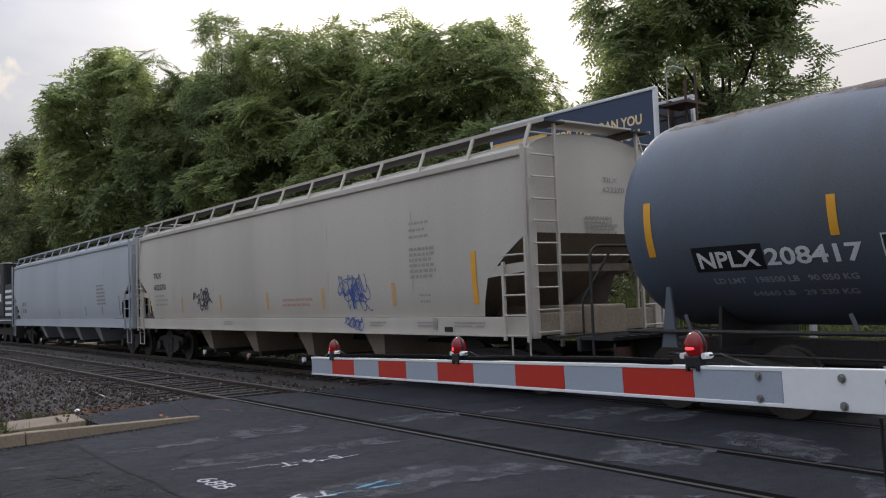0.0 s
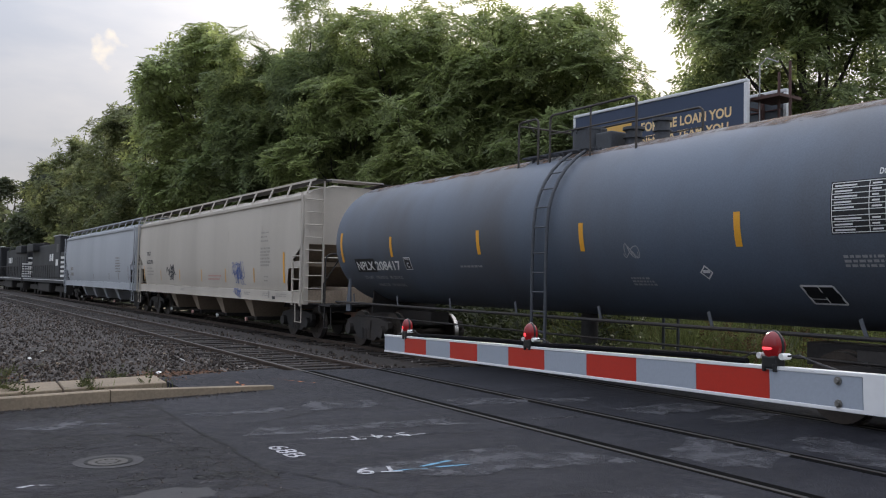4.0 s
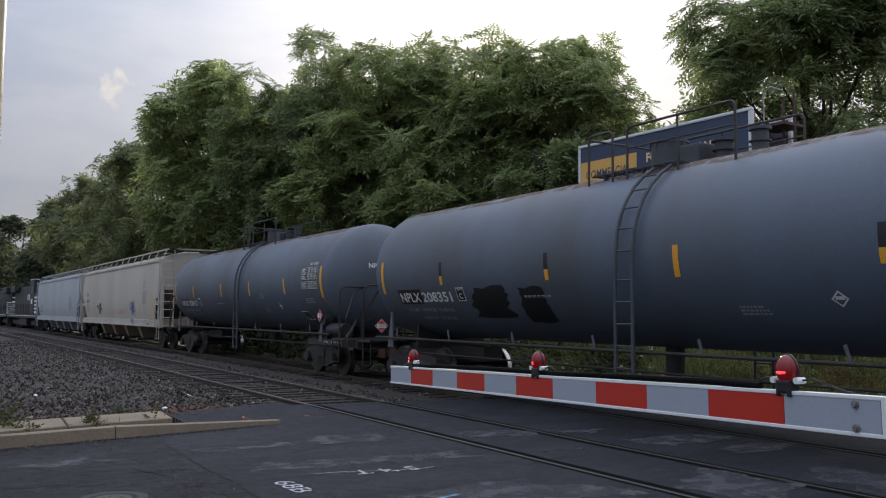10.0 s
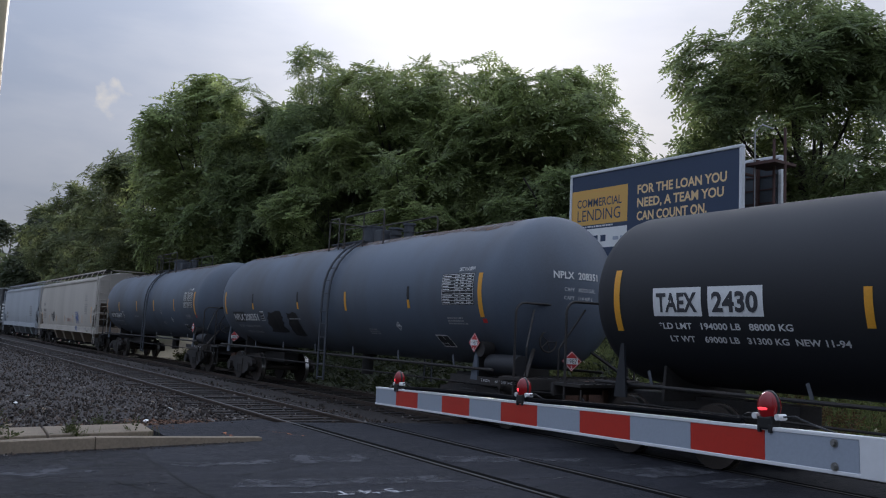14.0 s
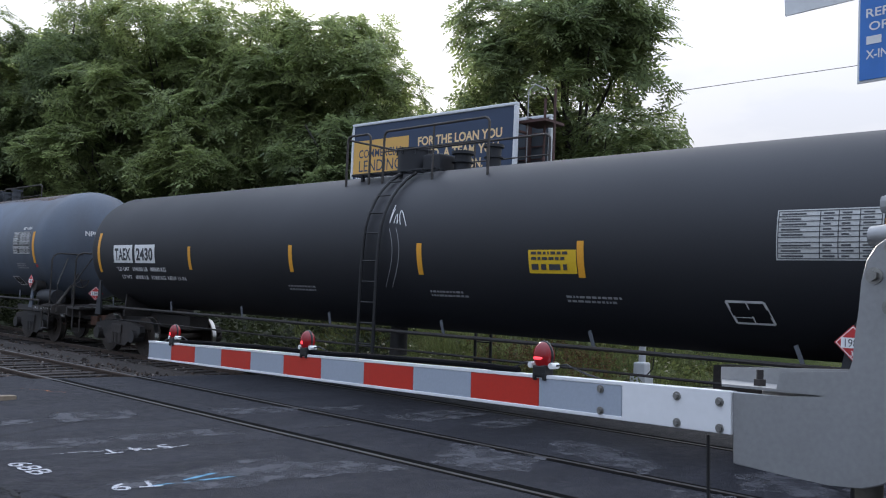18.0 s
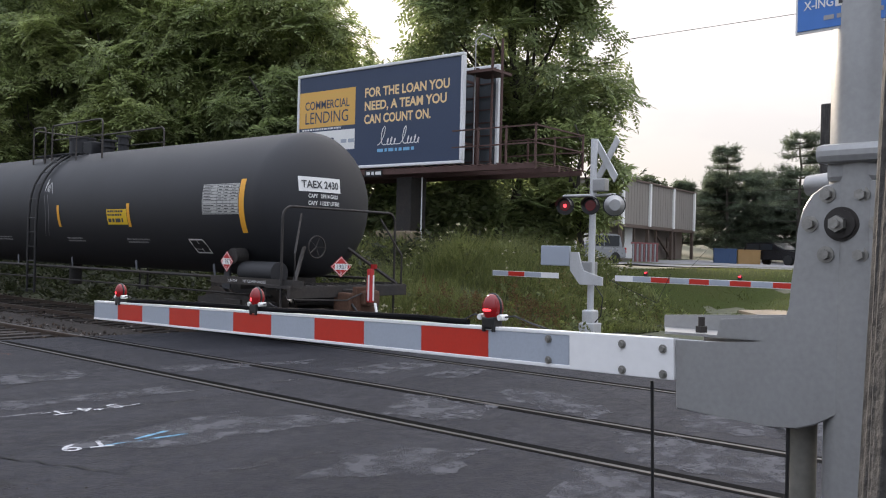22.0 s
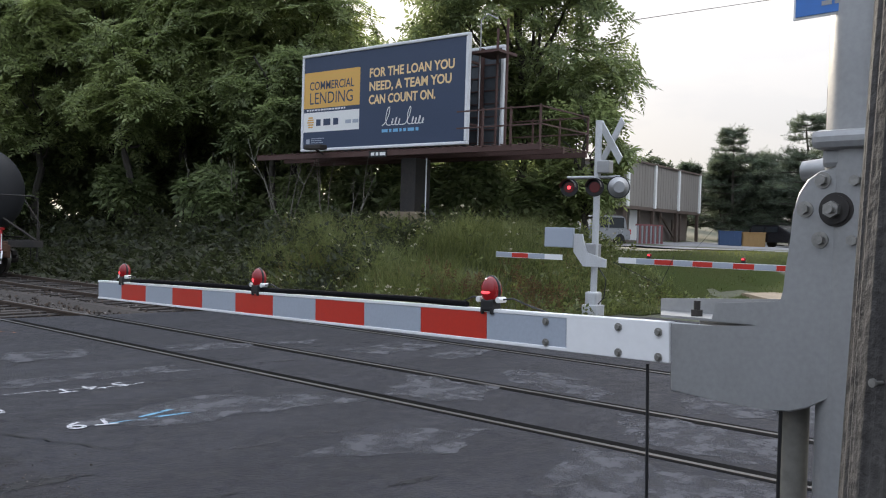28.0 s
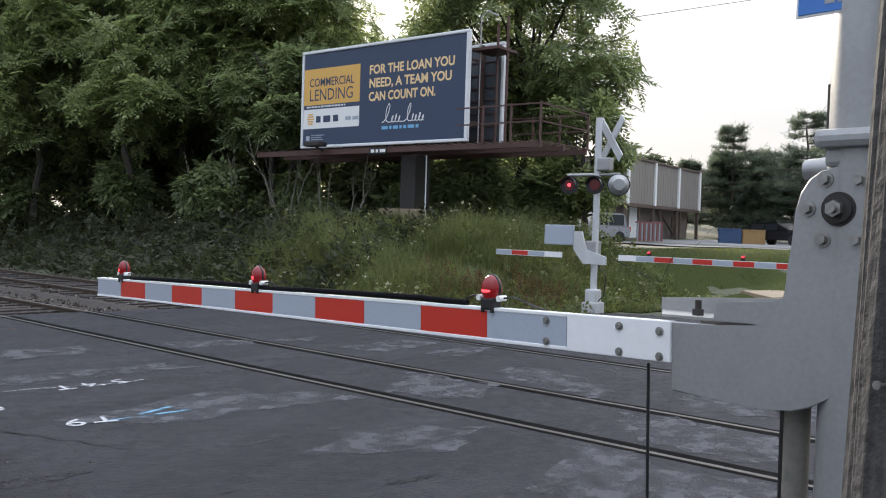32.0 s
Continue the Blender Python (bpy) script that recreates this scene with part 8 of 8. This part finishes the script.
def blades(name, n, place, h0, h1, width, material, label, category, seed, lean=0.35):
    """Grass and stalks, each a bent tapering strip."""
    rng = np.random.default_rng(seed)
    P = np.array([place(rng) for _ in range(n)])
    h = rng.uniform(h0, h1, n) * P[:, 3]
    a = rng.uniform(0, 2 * math.pi, n)
    l = rng.uniform(0.05, lean, n) * h
    ax, ay = np.cos(a), np.sin(a)
    b = rng.uniform(0, 2 * math.pi, n)
    wx, wy = np.cos(b) * width, np.sin(b) * width
    rows = []
    for t, wf in ((0, 1.0), (0.5, 0.8), (1.0, 0.12)):
        cxx, cyy, cz = P[:, 0] + ax * l * t * t, P[:, 1] + ay * l * t * t, P[:, 2] + h * t * (1 - 0.12 * t)
        rows += [np.stack([cxx - wx * wf, cyy - wy * wf, cz], 1), np.stack([cxx + wx * wf, cyy + wy * wf, cz], 1)]
    v = np.stack(rows, 1).reshape(-1, 3)
    i = np.arange(n)[:, None] * 6
    q = np.concatenate([i + np.array([0, 1, 3, 2]), i + np.array([2, 3, 5, 4])], 1).reshape(-1, 4)
    ob = np_mesh(name, v, q, material)
    return tagged(ob, label, category, kind="stuff")


def in_bank(rng):
    while True:
        x, y = rng.uniform(7.2, 16.5), 9.0 + rng.random() ** 1.15 * 17
        if y < 10.5 and x < 8.4:
            continue
        if rng.random() < smooth(17.0, 23.0, y + (11.0 - x) * 0.6):
            continue
        lump = noise.noise(Vector((x * 0.55, y * 0.55, 4.0))) + 0.5 * noise.noise(Vector((x * 1.7, y * 1.7, 9.0)))
        if rng.random() < 0.35 - lump * 0.9:
            continue
        return (x, y, land(x, y) - 0.03, (0.50 + 0.45 * smooth(7.0, 9.5, x) * smooth(9.5, 12.5, y)) * (1.0 + 0.6 * lump) * (0.36 + 0.64 * smooth(10.5, 15.0, y)))


def in_clumps(seed):
    """Places in a few tufts only, so that kinds of weed stand together."""
    rc = np.random.default_rng(seed)
    tufts = [in_bank(rc) for _ in range(46)]

    def place(rng):
        c = tufts[rng.integers(0, len(tufts))]
        x, y = c[0] + rng.normal(0, 0.35), c[1] + rng.normal(0, 0.35)
        return (x, y, land(x, y) - 0.03, c[3] * rng.uniform(0.8, 1.25))
    return place


blades("tall_weeds", 52000, in_bank, 0.35, 1.05, 0.0085, M_WEED, "tall green weeds covering the bank", "weeds", 41, 0.55)
blades("pale_grass", 24000, in_clumps(71), 0.5, 1.2, 0.0075, M_WEEDPALE, "pale green grass tufts among the weeds", "grass", 48, 0.6)
blades("dry_stalks", 3200, in_clumps(72), 0.5, 1.1, 0.006, M_DRY, "dry pale stalks among the weeds", "weeds", 42, 0.5)


def weed_leaves():
    rng = np.random.default_rng(44)
    n = 1500
    P = np.array([in_bank(rng) for _ in range(n)])
    pos = np.stack([P[:, 0], P[:, 1], P[:, 2] + rng.uniform(0.05, 0.85, n) * P[:, 3]], 1)
    out = np.stack([rng.normal(0, 0.6, n), rng.normal(0, 0.6, n), rng.uniform(0.3, 1.2, n)], 1)
    v, q = scatter(SPRIG, pos, out, rng.uniform(0.45, 1.0, n), rng)
    tagged(np_mesh("leafy_weeds", v, q, M_WEED), "leafy weeds and goldenrod on the bank", "weeds", kind="stuff")
    place, n = in_clumps(77), 240
    P = np.array([place(rng) for _ in range(n)])
    pos = np.stack([P[:, 0], P[:, 1], P[:, 2] + rng.uniform(0.75, 1.05, n) * P[:, 3]], 1)
    out = np.stack([rng.normal(0, 1, n), rng.normal(0, 1, n), rng.uniform(0.0, 0.6, n)], 1)
    v, q = scatter(frond(1, 0.05, 0.05, 0.02, 0.0), pos, out, rng.uniform(0.6, 1.3, n), rng)
    tagged(np_mesh("weed_flowers", v, q, M_PETAL), "small cream flower heads on the weeds", "flowers", kind="stuff")


weed_leaves()


def dock_plants():
    """Rust-brown seed stalks standing in the weeds."""
    rng = np.random.default_rng(78)
    for x, y, n in ((9.3, 10.3, 80), (9.7, 9.75, 60), (8.7, 11.4, 50), (9.0, 12.6, 30), (8.3, 12.0, 25), (10.3, 11.4, 30)):
        z = land(x, y)
        pos = np.stack([x + rng.normal(0, 0.22, n), y + rng.normal(0, 0.25, n), z + rng.uniform(0.15, 0.75, n)], 1)
        out = np.stack([rng.normal(0, 0.4, n), rng.normal(0, 0.4, n), np.ones(n)], 1)
        v, q = scatter(frond(3, 0.20, 0.045, 0.018, 0.0), pos, out, rng.uniform(0.6, 1.3, n), rng)
        tagged(np_mesh("dock_plant", v, q, M_DOCK), "rust-brown dock seed stalks in the weeds", "weeds", "dock plants", "stuff")


dock_plants()


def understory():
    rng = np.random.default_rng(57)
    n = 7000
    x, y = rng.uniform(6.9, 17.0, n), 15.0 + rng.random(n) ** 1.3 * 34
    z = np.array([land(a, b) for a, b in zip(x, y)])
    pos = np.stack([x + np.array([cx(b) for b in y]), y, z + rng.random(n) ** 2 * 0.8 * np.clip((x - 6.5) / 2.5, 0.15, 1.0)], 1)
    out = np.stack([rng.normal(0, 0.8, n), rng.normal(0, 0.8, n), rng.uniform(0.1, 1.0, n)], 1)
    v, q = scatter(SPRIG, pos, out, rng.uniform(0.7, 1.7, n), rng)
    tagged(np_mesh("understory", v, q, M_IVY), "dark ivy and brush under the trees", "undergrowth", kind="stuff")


understory()


def on_lawn(rng):
    while True:
        x, y = 10.9 + rng.random() ** 1.5 * 26, rng.uniform(2.0, 15.0)
        if y > 8.5 - (x - 10.6) * 0.27 and y < 14:
            return (x, y, land(x, y) - 0.01, 1.0)


blades("lawn_grass", 26000, on_lawn, 0.03, 0.11, 0.010, M_LAWN, "mown grass beyond the crossing", "grass", 45)


def kerb_weeds(rng):
    c = ((-5.35, 12.75), (-5.15, 13.05), (-5.3, 13.0), (-4.05, 12.75), (-3.2, 12.95))[rng.integers(0, 5)]
    x, y = c[0] + rng.normal(0, 0.14), c[1] + rng.normal(0, 0.1)
    return (x, y, 0.0, 0.6)


def kerb_sprigs():
    """Small leafy plants at the post and in the joints of the pavement."""
    rng = np.random.default_rng(47)
    for x, y, z, r, n in ((-5.26, 13.00, 0.0, 0.30, 110), (-5.02, 12.66, 0.0, 0.14, 40), (-4.16, 12.76, 0.06, 0.11, 40), (-3.45, 14.35, -0.05, 0.16, 40), (-3.3, 12.98, 0.05, 0.08, 12)):
        d = np.abs(rng.normal(0, 1, (n, 3))) * np.array([1, 1, 1.3])
        d[:, :2] *= rng.choice([-1, 1], (n, 2))
        pos = np.array([x, y, z]) + d * r * 0.5
        v, q = scatter(SPRIG, pos, d * np.array([1, 1, 0.7]) + np.array([0, 0, 0.3]), rng.uniform(0.2, 0.42, n), rng)
        tagged(np_mesh("weed_plant", v, q, M_SCRUB), "small leafy weed growing at the kerb", "weed", "weeds at the kerb", "stuff")


kerb_sprigs()
blades("kerb_weeds", 160, kerb_weeds, 0.08, 0.45, 0.007, M_WEED, "scrubby weeds by the kerb and post", "weeds", 46)


# ---- beyond the crossing: building, vehicles, pines ----
M_SIDING = mat("beige_metal_siding", (0.235, 0.213, 0.190), 0.6, 0, 0.08, 0.5, 12, 0.05, dirt=(0.19, 0.17, 0.15), dirt_amount=0.5, streak=True)
M_WALLPALE = mat("pale_grey_render", (0.24, 0.25, 0.26), 0.75, 0, 0.08, 0.5, 15, 0.1)
M_WALLTAN = mat("tan_lower_wall", (0.17, 0.14, 0.12), 0.8, 0, 0.15, 0.6, 12, 0.1)
M_BROWN = mat("brown_steel_column", (0.10, 0.07, 0.055), 0.6, 0, 0.1)
M_SILVER = mat("silver_car_paint", (0.30, 0.31, 0.32), 0.3, 0.5, 0.04, 2, 30, 0.0)
M_CARBLACK = mat("black_car_paint", (0.012, 0.012, 0.014), 0.2, 0, 0.05, 2, 30, 0.0)
M_GLASS = mat("dark_car_glass", (0.02, 0.024, 0.028), 0.1, 0, 0.05, 2, 30, 0.0)
M_TYRE = mat("tyre_rubber", (0.015, 0.015, 0.015), 0.85, 0, 0.1, 5, 30, 0.1)
M_DUMP = mat("blue_container_paint", (0.035, 0.075, 0.16), 0.55, 0, 0.15, 2, 20, 0.05)
M_PLY = mat("tan_plywood", (0.36, 0.22, 0.09), 0.75, 0, 0.15, 2, 20, 0.1)
M_FENCERED = mat("faded_red_boards", (0.19, 0.065, 0.065), 0.7, 0, 0.1)
M_LUMBER = mat("new_lumber", (0.40, 0.30, 0.17), 0.75, 0, 0.12, 2, 20, 0.1)
M_GRASS = mat("short_mown_grass", (0.034, 0.046, 0.013), 0.95, 0, 0.35, 0.7, 60, 0.8, dirt=(0.046, 0.044, 0.018), dirt_amount=0.5)
M_GRASS.node_tree.nodes["Principled BSDF"].inputs["Specular IOR Level"].default_value = 0.03
M_LOT = mat("grey_lot_asphalt", (0.16, 0.16, 0.165), 0.85, 0, 0.15, 0.6, 30, 0.3)

bd = thing("warehouse", "two-storey beige metal-clad building with a recessed ground floor", "building", at=pose(41.3, 25.4, 0.9, 0, 0, 6.3))
part("upper_wall", box(B(), (7.35, 9.0, 4.1), (14.7, 18.0, 2.8)), M_SIDING, bd, "beige corrugated upper wall")
part("lower_wall", box(B(), (7.35, 9.4, 0.9), (14.3, 17.0, 3.6)), M_WALLTAN, bd)
part("end_wall", box(B(), (0.06, 11.0, 1.3), (0.4, 13.6, 2.7)), M_WALLPALE, bd, "pale grey end wall")
part("roof_edge", box(B(), (7.35, 9.0, 5.55), (14.9, 18.2, 0.12)), M_BROWN, bd)
for k in range(30):
    part("siding_rib", box(B(), (0.25 + 0.49 * k, -0.006, 4.1), (0.05, 0.012, 2.7)), M_SIDING, bd)
for k in range(4):
    part("pilaster", box(B(), (0.25 + 4.7 * k, -0.06, 4.1), (0.28, 0.12, 2.85)), M_WHITE, bd, "white pilaster")
    part("column", box(B(), (0.25 + 4.7 * k, 0.1, 0.95), (0.2, 0.2, 3.4)), M_BROWN, bd)
    part("column", box(B(), (2.5 + 4.0 * k, 0.1, 0.95), (0.12, 0.12, 3.4)), M_BROWN, bd)
part("beam", box(B(), (7.35, 0.08, 2.62), (14.6, 0.2, 0.22)), M_BROWN, bd)
part("curtain", box(B(), (3.6, 0.87, 1.55), (1.5, 0.05, 2.0)), M_WHITE, bd, "white sheet in the doorway")
part("door", box(B(), (11.5, 0.87, 1.05), (1.0, 0.06, 2.1)), M_BROWN, bd)
part("door_sign", box(B(), (11.5, 0.82, 1.6), (0.5, 0.03, 0.4)), M_SIDING, bd)
part("stair_brace", box(B(), (9.5, 0.6, 1.5), (3.6, 0.12, 0.18), rot=pose(0, 0, 0, 0, 28, 0)), M_BROWN, bd)
fn = thing("board_fence", "red and white slatted barrier before the building", "fence", at=pose(39.2, 23.4, land(39.2, 23.4), 0, 0, -12))
for k in range(12):
    part("board", box(B(), (0.2 * k, 0, 0.72), (0.10, 0.04, 1.05)), M_FENCERED if k % 2 else M_WALLPALE, fn)
part("rail", box(B(), (1.1, 0.04, 1.28), (2.5, 0.06, 0.1)), M_FENCERED, fn)
part("rail", box(B(), (1.1, 0.04, 0.25), (2.5, 0.06, 0.1)), M_FENCERED, fn)


def vehicle(x, y, turn, paint, length, height, label, category, lights=False):
    """A parked car: lofted body, glasshouse, wheels, lamps."""
    v = thing(category.replace(" ", "_"), label, category, at=pose(x, y, land(x, y) + 0.02, 0, 0, turn))
    h, l = height, length / 2
    side = [(-l, 0.35), (-l, 0.8), (-l + 0.12, 0.95), (l - 1.25, 1.0), (l - 0.15, 0.85), (l, 0.65), (l, 0.35)]
    bm = B()
    plate(bm, [(a, 0, b) for a, b in side], 1.82)
    bmesh.ops.bevel(bm, geom=list(bm.edges), offset=0.05, segments=2, affect='EDGES')
    part("body", bm, paint, v)
    bm = B()
    roof = [(-l + 0.15, 0.95), (-l + 0.35, h - 0.08), (-l + 0.6, h), (l - 2.2, h), (l - 1.25, 0.98)]
    plate(bm, [(a, 0, b) for a, b in roof], 1.6)
    bmesh.ops.bevel(bm, geom=list(bm.edges), offset=0.05, segments=2, affect='EDGES')
    part("cabin", bm, paint, v)
    part("windscreen", plate(B(), [(l - 1.32, -0.66, 1.03), (l - 1.32, 0.66, 1.03), (l - 2.1, 0.62, h - 0.1), (l - 2.1, -0.62, h - 0.1)], 0.05), M_GLASS, v)
    for s in (-1, 1):
        for a, b in ((-l + 0.45, -l + 1.5), (-l + 1.6, l - 2.15)):
            part("side_window", box(B(), ((a + b) / 2, s * 0.81, (h + 0.92) / 2), (b - a, 0.03, h - 1.12)), M_GLASS, v)
        for a in (-l + 0.8, l - 0.85):
            part("wheel", cyl(cyl(B(), (a, s * 0.7, 0.34), (a, s * 0.93, 0.34), 0.34, 22), (a, s * 0.9, 0.34), (a, s * 0.945, 0.34), 0.2, 14), M_TYRE, v, smooth=True)
        part("headlight", box(B(), (l - 0.03, s * 0.66, 0.72), (0.08, 0.34, 0.16), 0.02), M_WHITE, v)
        part("tail_light", box(B(), (-l + 0.0, s * 0.8, 0.8), (0.05, 0.16, 0.3), 0.01), M_PLACARD, v)
    part("bumper", box(B(), (l - 0.02, 0, 0.45), (0.16, 1.8, 0.2), 0.03), M_TYRE, v)
    return v


vehicle(37.2, 25.3, 158, M_SILVER, 4.3, 1.72, "silver sport utility vehicle parked by the building", "utility vehicle")
vehicle(51.9, 19.4, -110, M_CARBLACK, 4.7, 1.5, "black car parked beyond the grass", "car")
vehicle(53.6, 17.2, -150, M_CARBLACK, 5.2, 1.75, "black pickup-sized car parked beyond the grass", "car")
for x, y, m, lab in ((50.6, 22.5, M_DUMP, "dark blue steel container"), (51.4, 21.2, M_PLY, "tan plywood crate beside the lot")):
    dm = thing("container", lab, "container", at=pose(x, y, land(x, y), 0, 0, -65))
    part("body", box(B(), (0, 0, 0.5), (1.45, 1.3, 0.95), 0.03), m, dm)
    for k in range(5):
        part("rib", box(B(), (-0.6 + 0.30 * k, -0.67, 0.5), (0.06, 0.05, 0.85)), m, dm)
    part("lid", box(B(), (0, 0, 1.0), (1.52, 1.38, 0.07), 0.01), m, dm)
st = thing("timber_stair", "new timber stair with handrails beside the building", "stair", at=pose(27.6, 22.6, land(27.6, 22.6), 0, 0, -50))
for k in range(9):
    part("step", box(B(), (0.28 * k, 0, 1.75 - 0.19 * k), (0.3, 1.1, 0.05)), M_LUMBER, st)
for s in (-1, 1):
    part("stringer", box(B(), (1.1, s * 0.56, 0.9), (2.9, 0.05, 0.26), rot=pose(0, 0, 0, 0, 34, 0)), M_LUMBER, st)
    part("handrail", box(B(), (1.1, s * 0.56, 1.85), (2.9, 0.05, 0.09), rot=pose(0, 0, 0, 0, 34, 0)), M_LUMBER, st)
    for k in range(4):
        part("baluster", box(B(), (0.1 + 0.7 * k, s * 0.56, 2.0 - 0.475 * k), (0.06, 0.05, 1.1)), M_LUMBER, st)
part("landing", box(B(), (-0.9, 0, 1.0), (1.6, 1.2, 2.0)), M_LUMBER, st)
def sheet(name, xs, low, high, lift, material, label, category):
    """Ground cover between two edge lines, lying on the land."""
    n, vs = 14, []
    for x in xs:
        for k in range(n + 1):
            y = low(x) + (high(x) - low(x)) * k / n
            vs.append((x, y, land(x, y) + lift))
    fs = [(i * (n + 1) + k, (i + 1) * (n + 1) + k, (i + 1) * (n + 1) + k + 1, i * (n + 1) + k + 1) for i in range(len(xs) - 1) for k in range(n)]
    tagged(link_mesh(name, vs, fs, material, smooth=True), label, category, kind="structure")


sheet("parking_lot", [30 + k for k in range(41)], lambda x: 13.5 - (x - 30) * 0.167, lambda x: 25.6, 0.05, M_LOT, "pale grey parking lot before the building", "parking lot")
sheet("lawn", [10.8 + 0.6 * k for k in range(46)], lambda x: 8.5 - (x - 10.6) * 0.27, lambda x: 14.0 - max(0, x - 30) * 0.1, 0.025, M_GRASS, "mown grass strip beyond the crossing", "lawn")
flat_strip("access_path", [(16.5, 7.6), (21.0, 6.4), (23.5, 7.4), (18.5, 9.2)], 0.17, M_CONCRETE, "pale concrete path in the grass", "path")


def pine(x, y, height, seed, spread=0.48):
    """A pine: straight trunk and flat uneven tiers of needle sprays."""
    rng = np.random.default_rng(seed)
    t = thing("pine_tree", "dark pine with flat uneven tiers of branches", "pine tree", "pines behind the parking lot", at=pose(x, y, land(x, y)))
    bm = B()
    limb(bm, (0, 0, -0.2), (0, 0, height * 0.97), height * 0.02, 0.04, rng, 8, 0.1)
    pos, out = [], []
    z = height * 0.16
    while z < height * 0.98:
        f = 1 - z / height
        for k in range(5):
            if rng.random() < 0.2:
                continue
            a = rng.uniform(0, 2 * math.pi)
            l = height * spread * (0.09 + f ** 0.8) * rng.uniform(0.5, 1.2)
            tip = Vector((math.cos(a) * l, math.sin(a) * l, z + l * rng.uniform(-0.04, 0.16)))
            limb(bm, (0, 0, z), tip, 0.05, 0.015, rng, 3, 0.04)
            for _ in range(50):
                u = rng.uniform(0.15, 1.03)
                side = rng.normal(0, 0.16 * l * (1.15 - u) + 0.18)
                p = np.array([tip.x * u - math.sin(a) * side, tip.y * u + math.cos(a) * side, z + (tip.z - z) * u + rng.normal(0.03, 0.035)])
                pos.append(p)
                out.append(np.array([math.cos(a), math.sin(a), 0.30]) + rng.normal(0, 0.4, 3) * np.array([1, 1, 0.4]))
        z += height * (0.036 + 0.065 * f) * rng.uniform(0.75, 1.25)
    part("trunk", bm, M_BARK, t)
    pos, out = np.array(pos), np.array(out)
    v, q = scatter(frond(4, 0.42, 0.26, 0.022, -0.10), pos, out, rng.uniform(0.8, 1.35, len(pos)), rng)
    np_mesh("needles", v, q, M_PINE, t)


for k, (x, y, h) in enumerate(((63.3, 27.5, 9.4), (60.5, 20.8, 10.2), (68, 26.5, 7.8), (66.0, 23.5, 7.0), (64.5, 19.5, 7.2), (70, 31.0, 7.6), (67, 17.0, 8.4), (72, 22, 8.0), (66, 12.5, 8.4), (70, 8.0, 9.0), (63.5, 31.5, 6.2), (64.5, 29.0, 6.6), (66.0, 28.5, 5.8), (62.5, 24.6, 6.6), (64.0, 26.0, 5.6), (65.0, 21.6, 6.0), (62.0, 18.0, 6.4))):
    pine(x, y, h, 400 + k)
for k in range(12):
    an = radians(56 + 6.5 * k)
    rr = 96 + (k % 3) * 9
    tree(-6 + rr * math.sin(an), rr * math.cos(an), (7.0 if k < 2 else 7.8) + (k % 4) * 0.6, 5.5, 430 + k, 0.0, 200, 16, 0, M_FARLEAF, label="distant leafy tree beyond the parking lot")

tp = thing("timber_post", "old timber post beyond the crossing", "post", at=pose(12.92, 5.21, land(12.92, 5.21)))
part("shaft", cyl(B(), (0, 0, -0.3), (0, 0, 5.2), 0.16, 16), M_WOODPOLE, tp, smooth=True)
wr = thing("overhead_wire", "thin black overhead wire", "wire")
part("span", pipe(B(), [(19.73, 24.63, 10.02), (23.98, 21.73, 10.58), (27.95, 17.99, 11.23), (33.22, 12.54, 12.68), (41.12, 4.36, 15.45)], 0.017, 5), M_CABLE, wr)
part("guy", pipe(B(), [(16.45, 10.4, 0.7), (17.2, 8.1, 3.65), (17.63, 6.82, 5.23), (18.5, 4.5, 8.5)], 0.005, 5), M_CABLE, wr)


# ---- motion of the train ----
TIMES = (0, 1, 2, 3, 3.5, 5.5, 6.5, 7.5, 8.5, 9.5, 10.5, 11.5, 12.5, 13.5, 14.5, 16.5, 17.5, 18.5, 19.5, 20.5, 21.5, 22.5, 23.5, 24.5, 25.5, 28, 30, 32)
RUN = (0, 3.20, 6.35, 9.43, 10.94, 16.87, 19.76, 22.56, 25.34, 28.13, 30.92, 33.64, 36.30, 38.94, 41.60, 46.97, 49.59, 52.13, 54.65, 57.16, 59.70, 62.29, 64.91, 67.54, 70.18, 76.40, 81.5, 86.5)


def run_at(t):
    return float(np.interp(t, TIMES, RUN))


def motions():
    for car, off, sets in TRAIN:
        rows = []
        for t, s in zip(TIMES, RUN):
            y = off + s
            slope = -2 * max(0.0, y - 8.0) / 5200.0
            rows.append((t, pose(X_FAR + cx(y), y, 0, 0, 0, -math.degrees(math.atan(slope)) + (180 if car is TURNED else 0))))
        walk(car, rows)
        for ws, yy, zr in sets:
            rows = []
            n = 140
            for k in range(n + 1):
                t = 32.0 * k / n
                s = run_at(t)
                rows.append((t, pose(0, yy, zr, -math.degrees(s / zr), 0, 0)))
            walk(ws, rows)


motions()
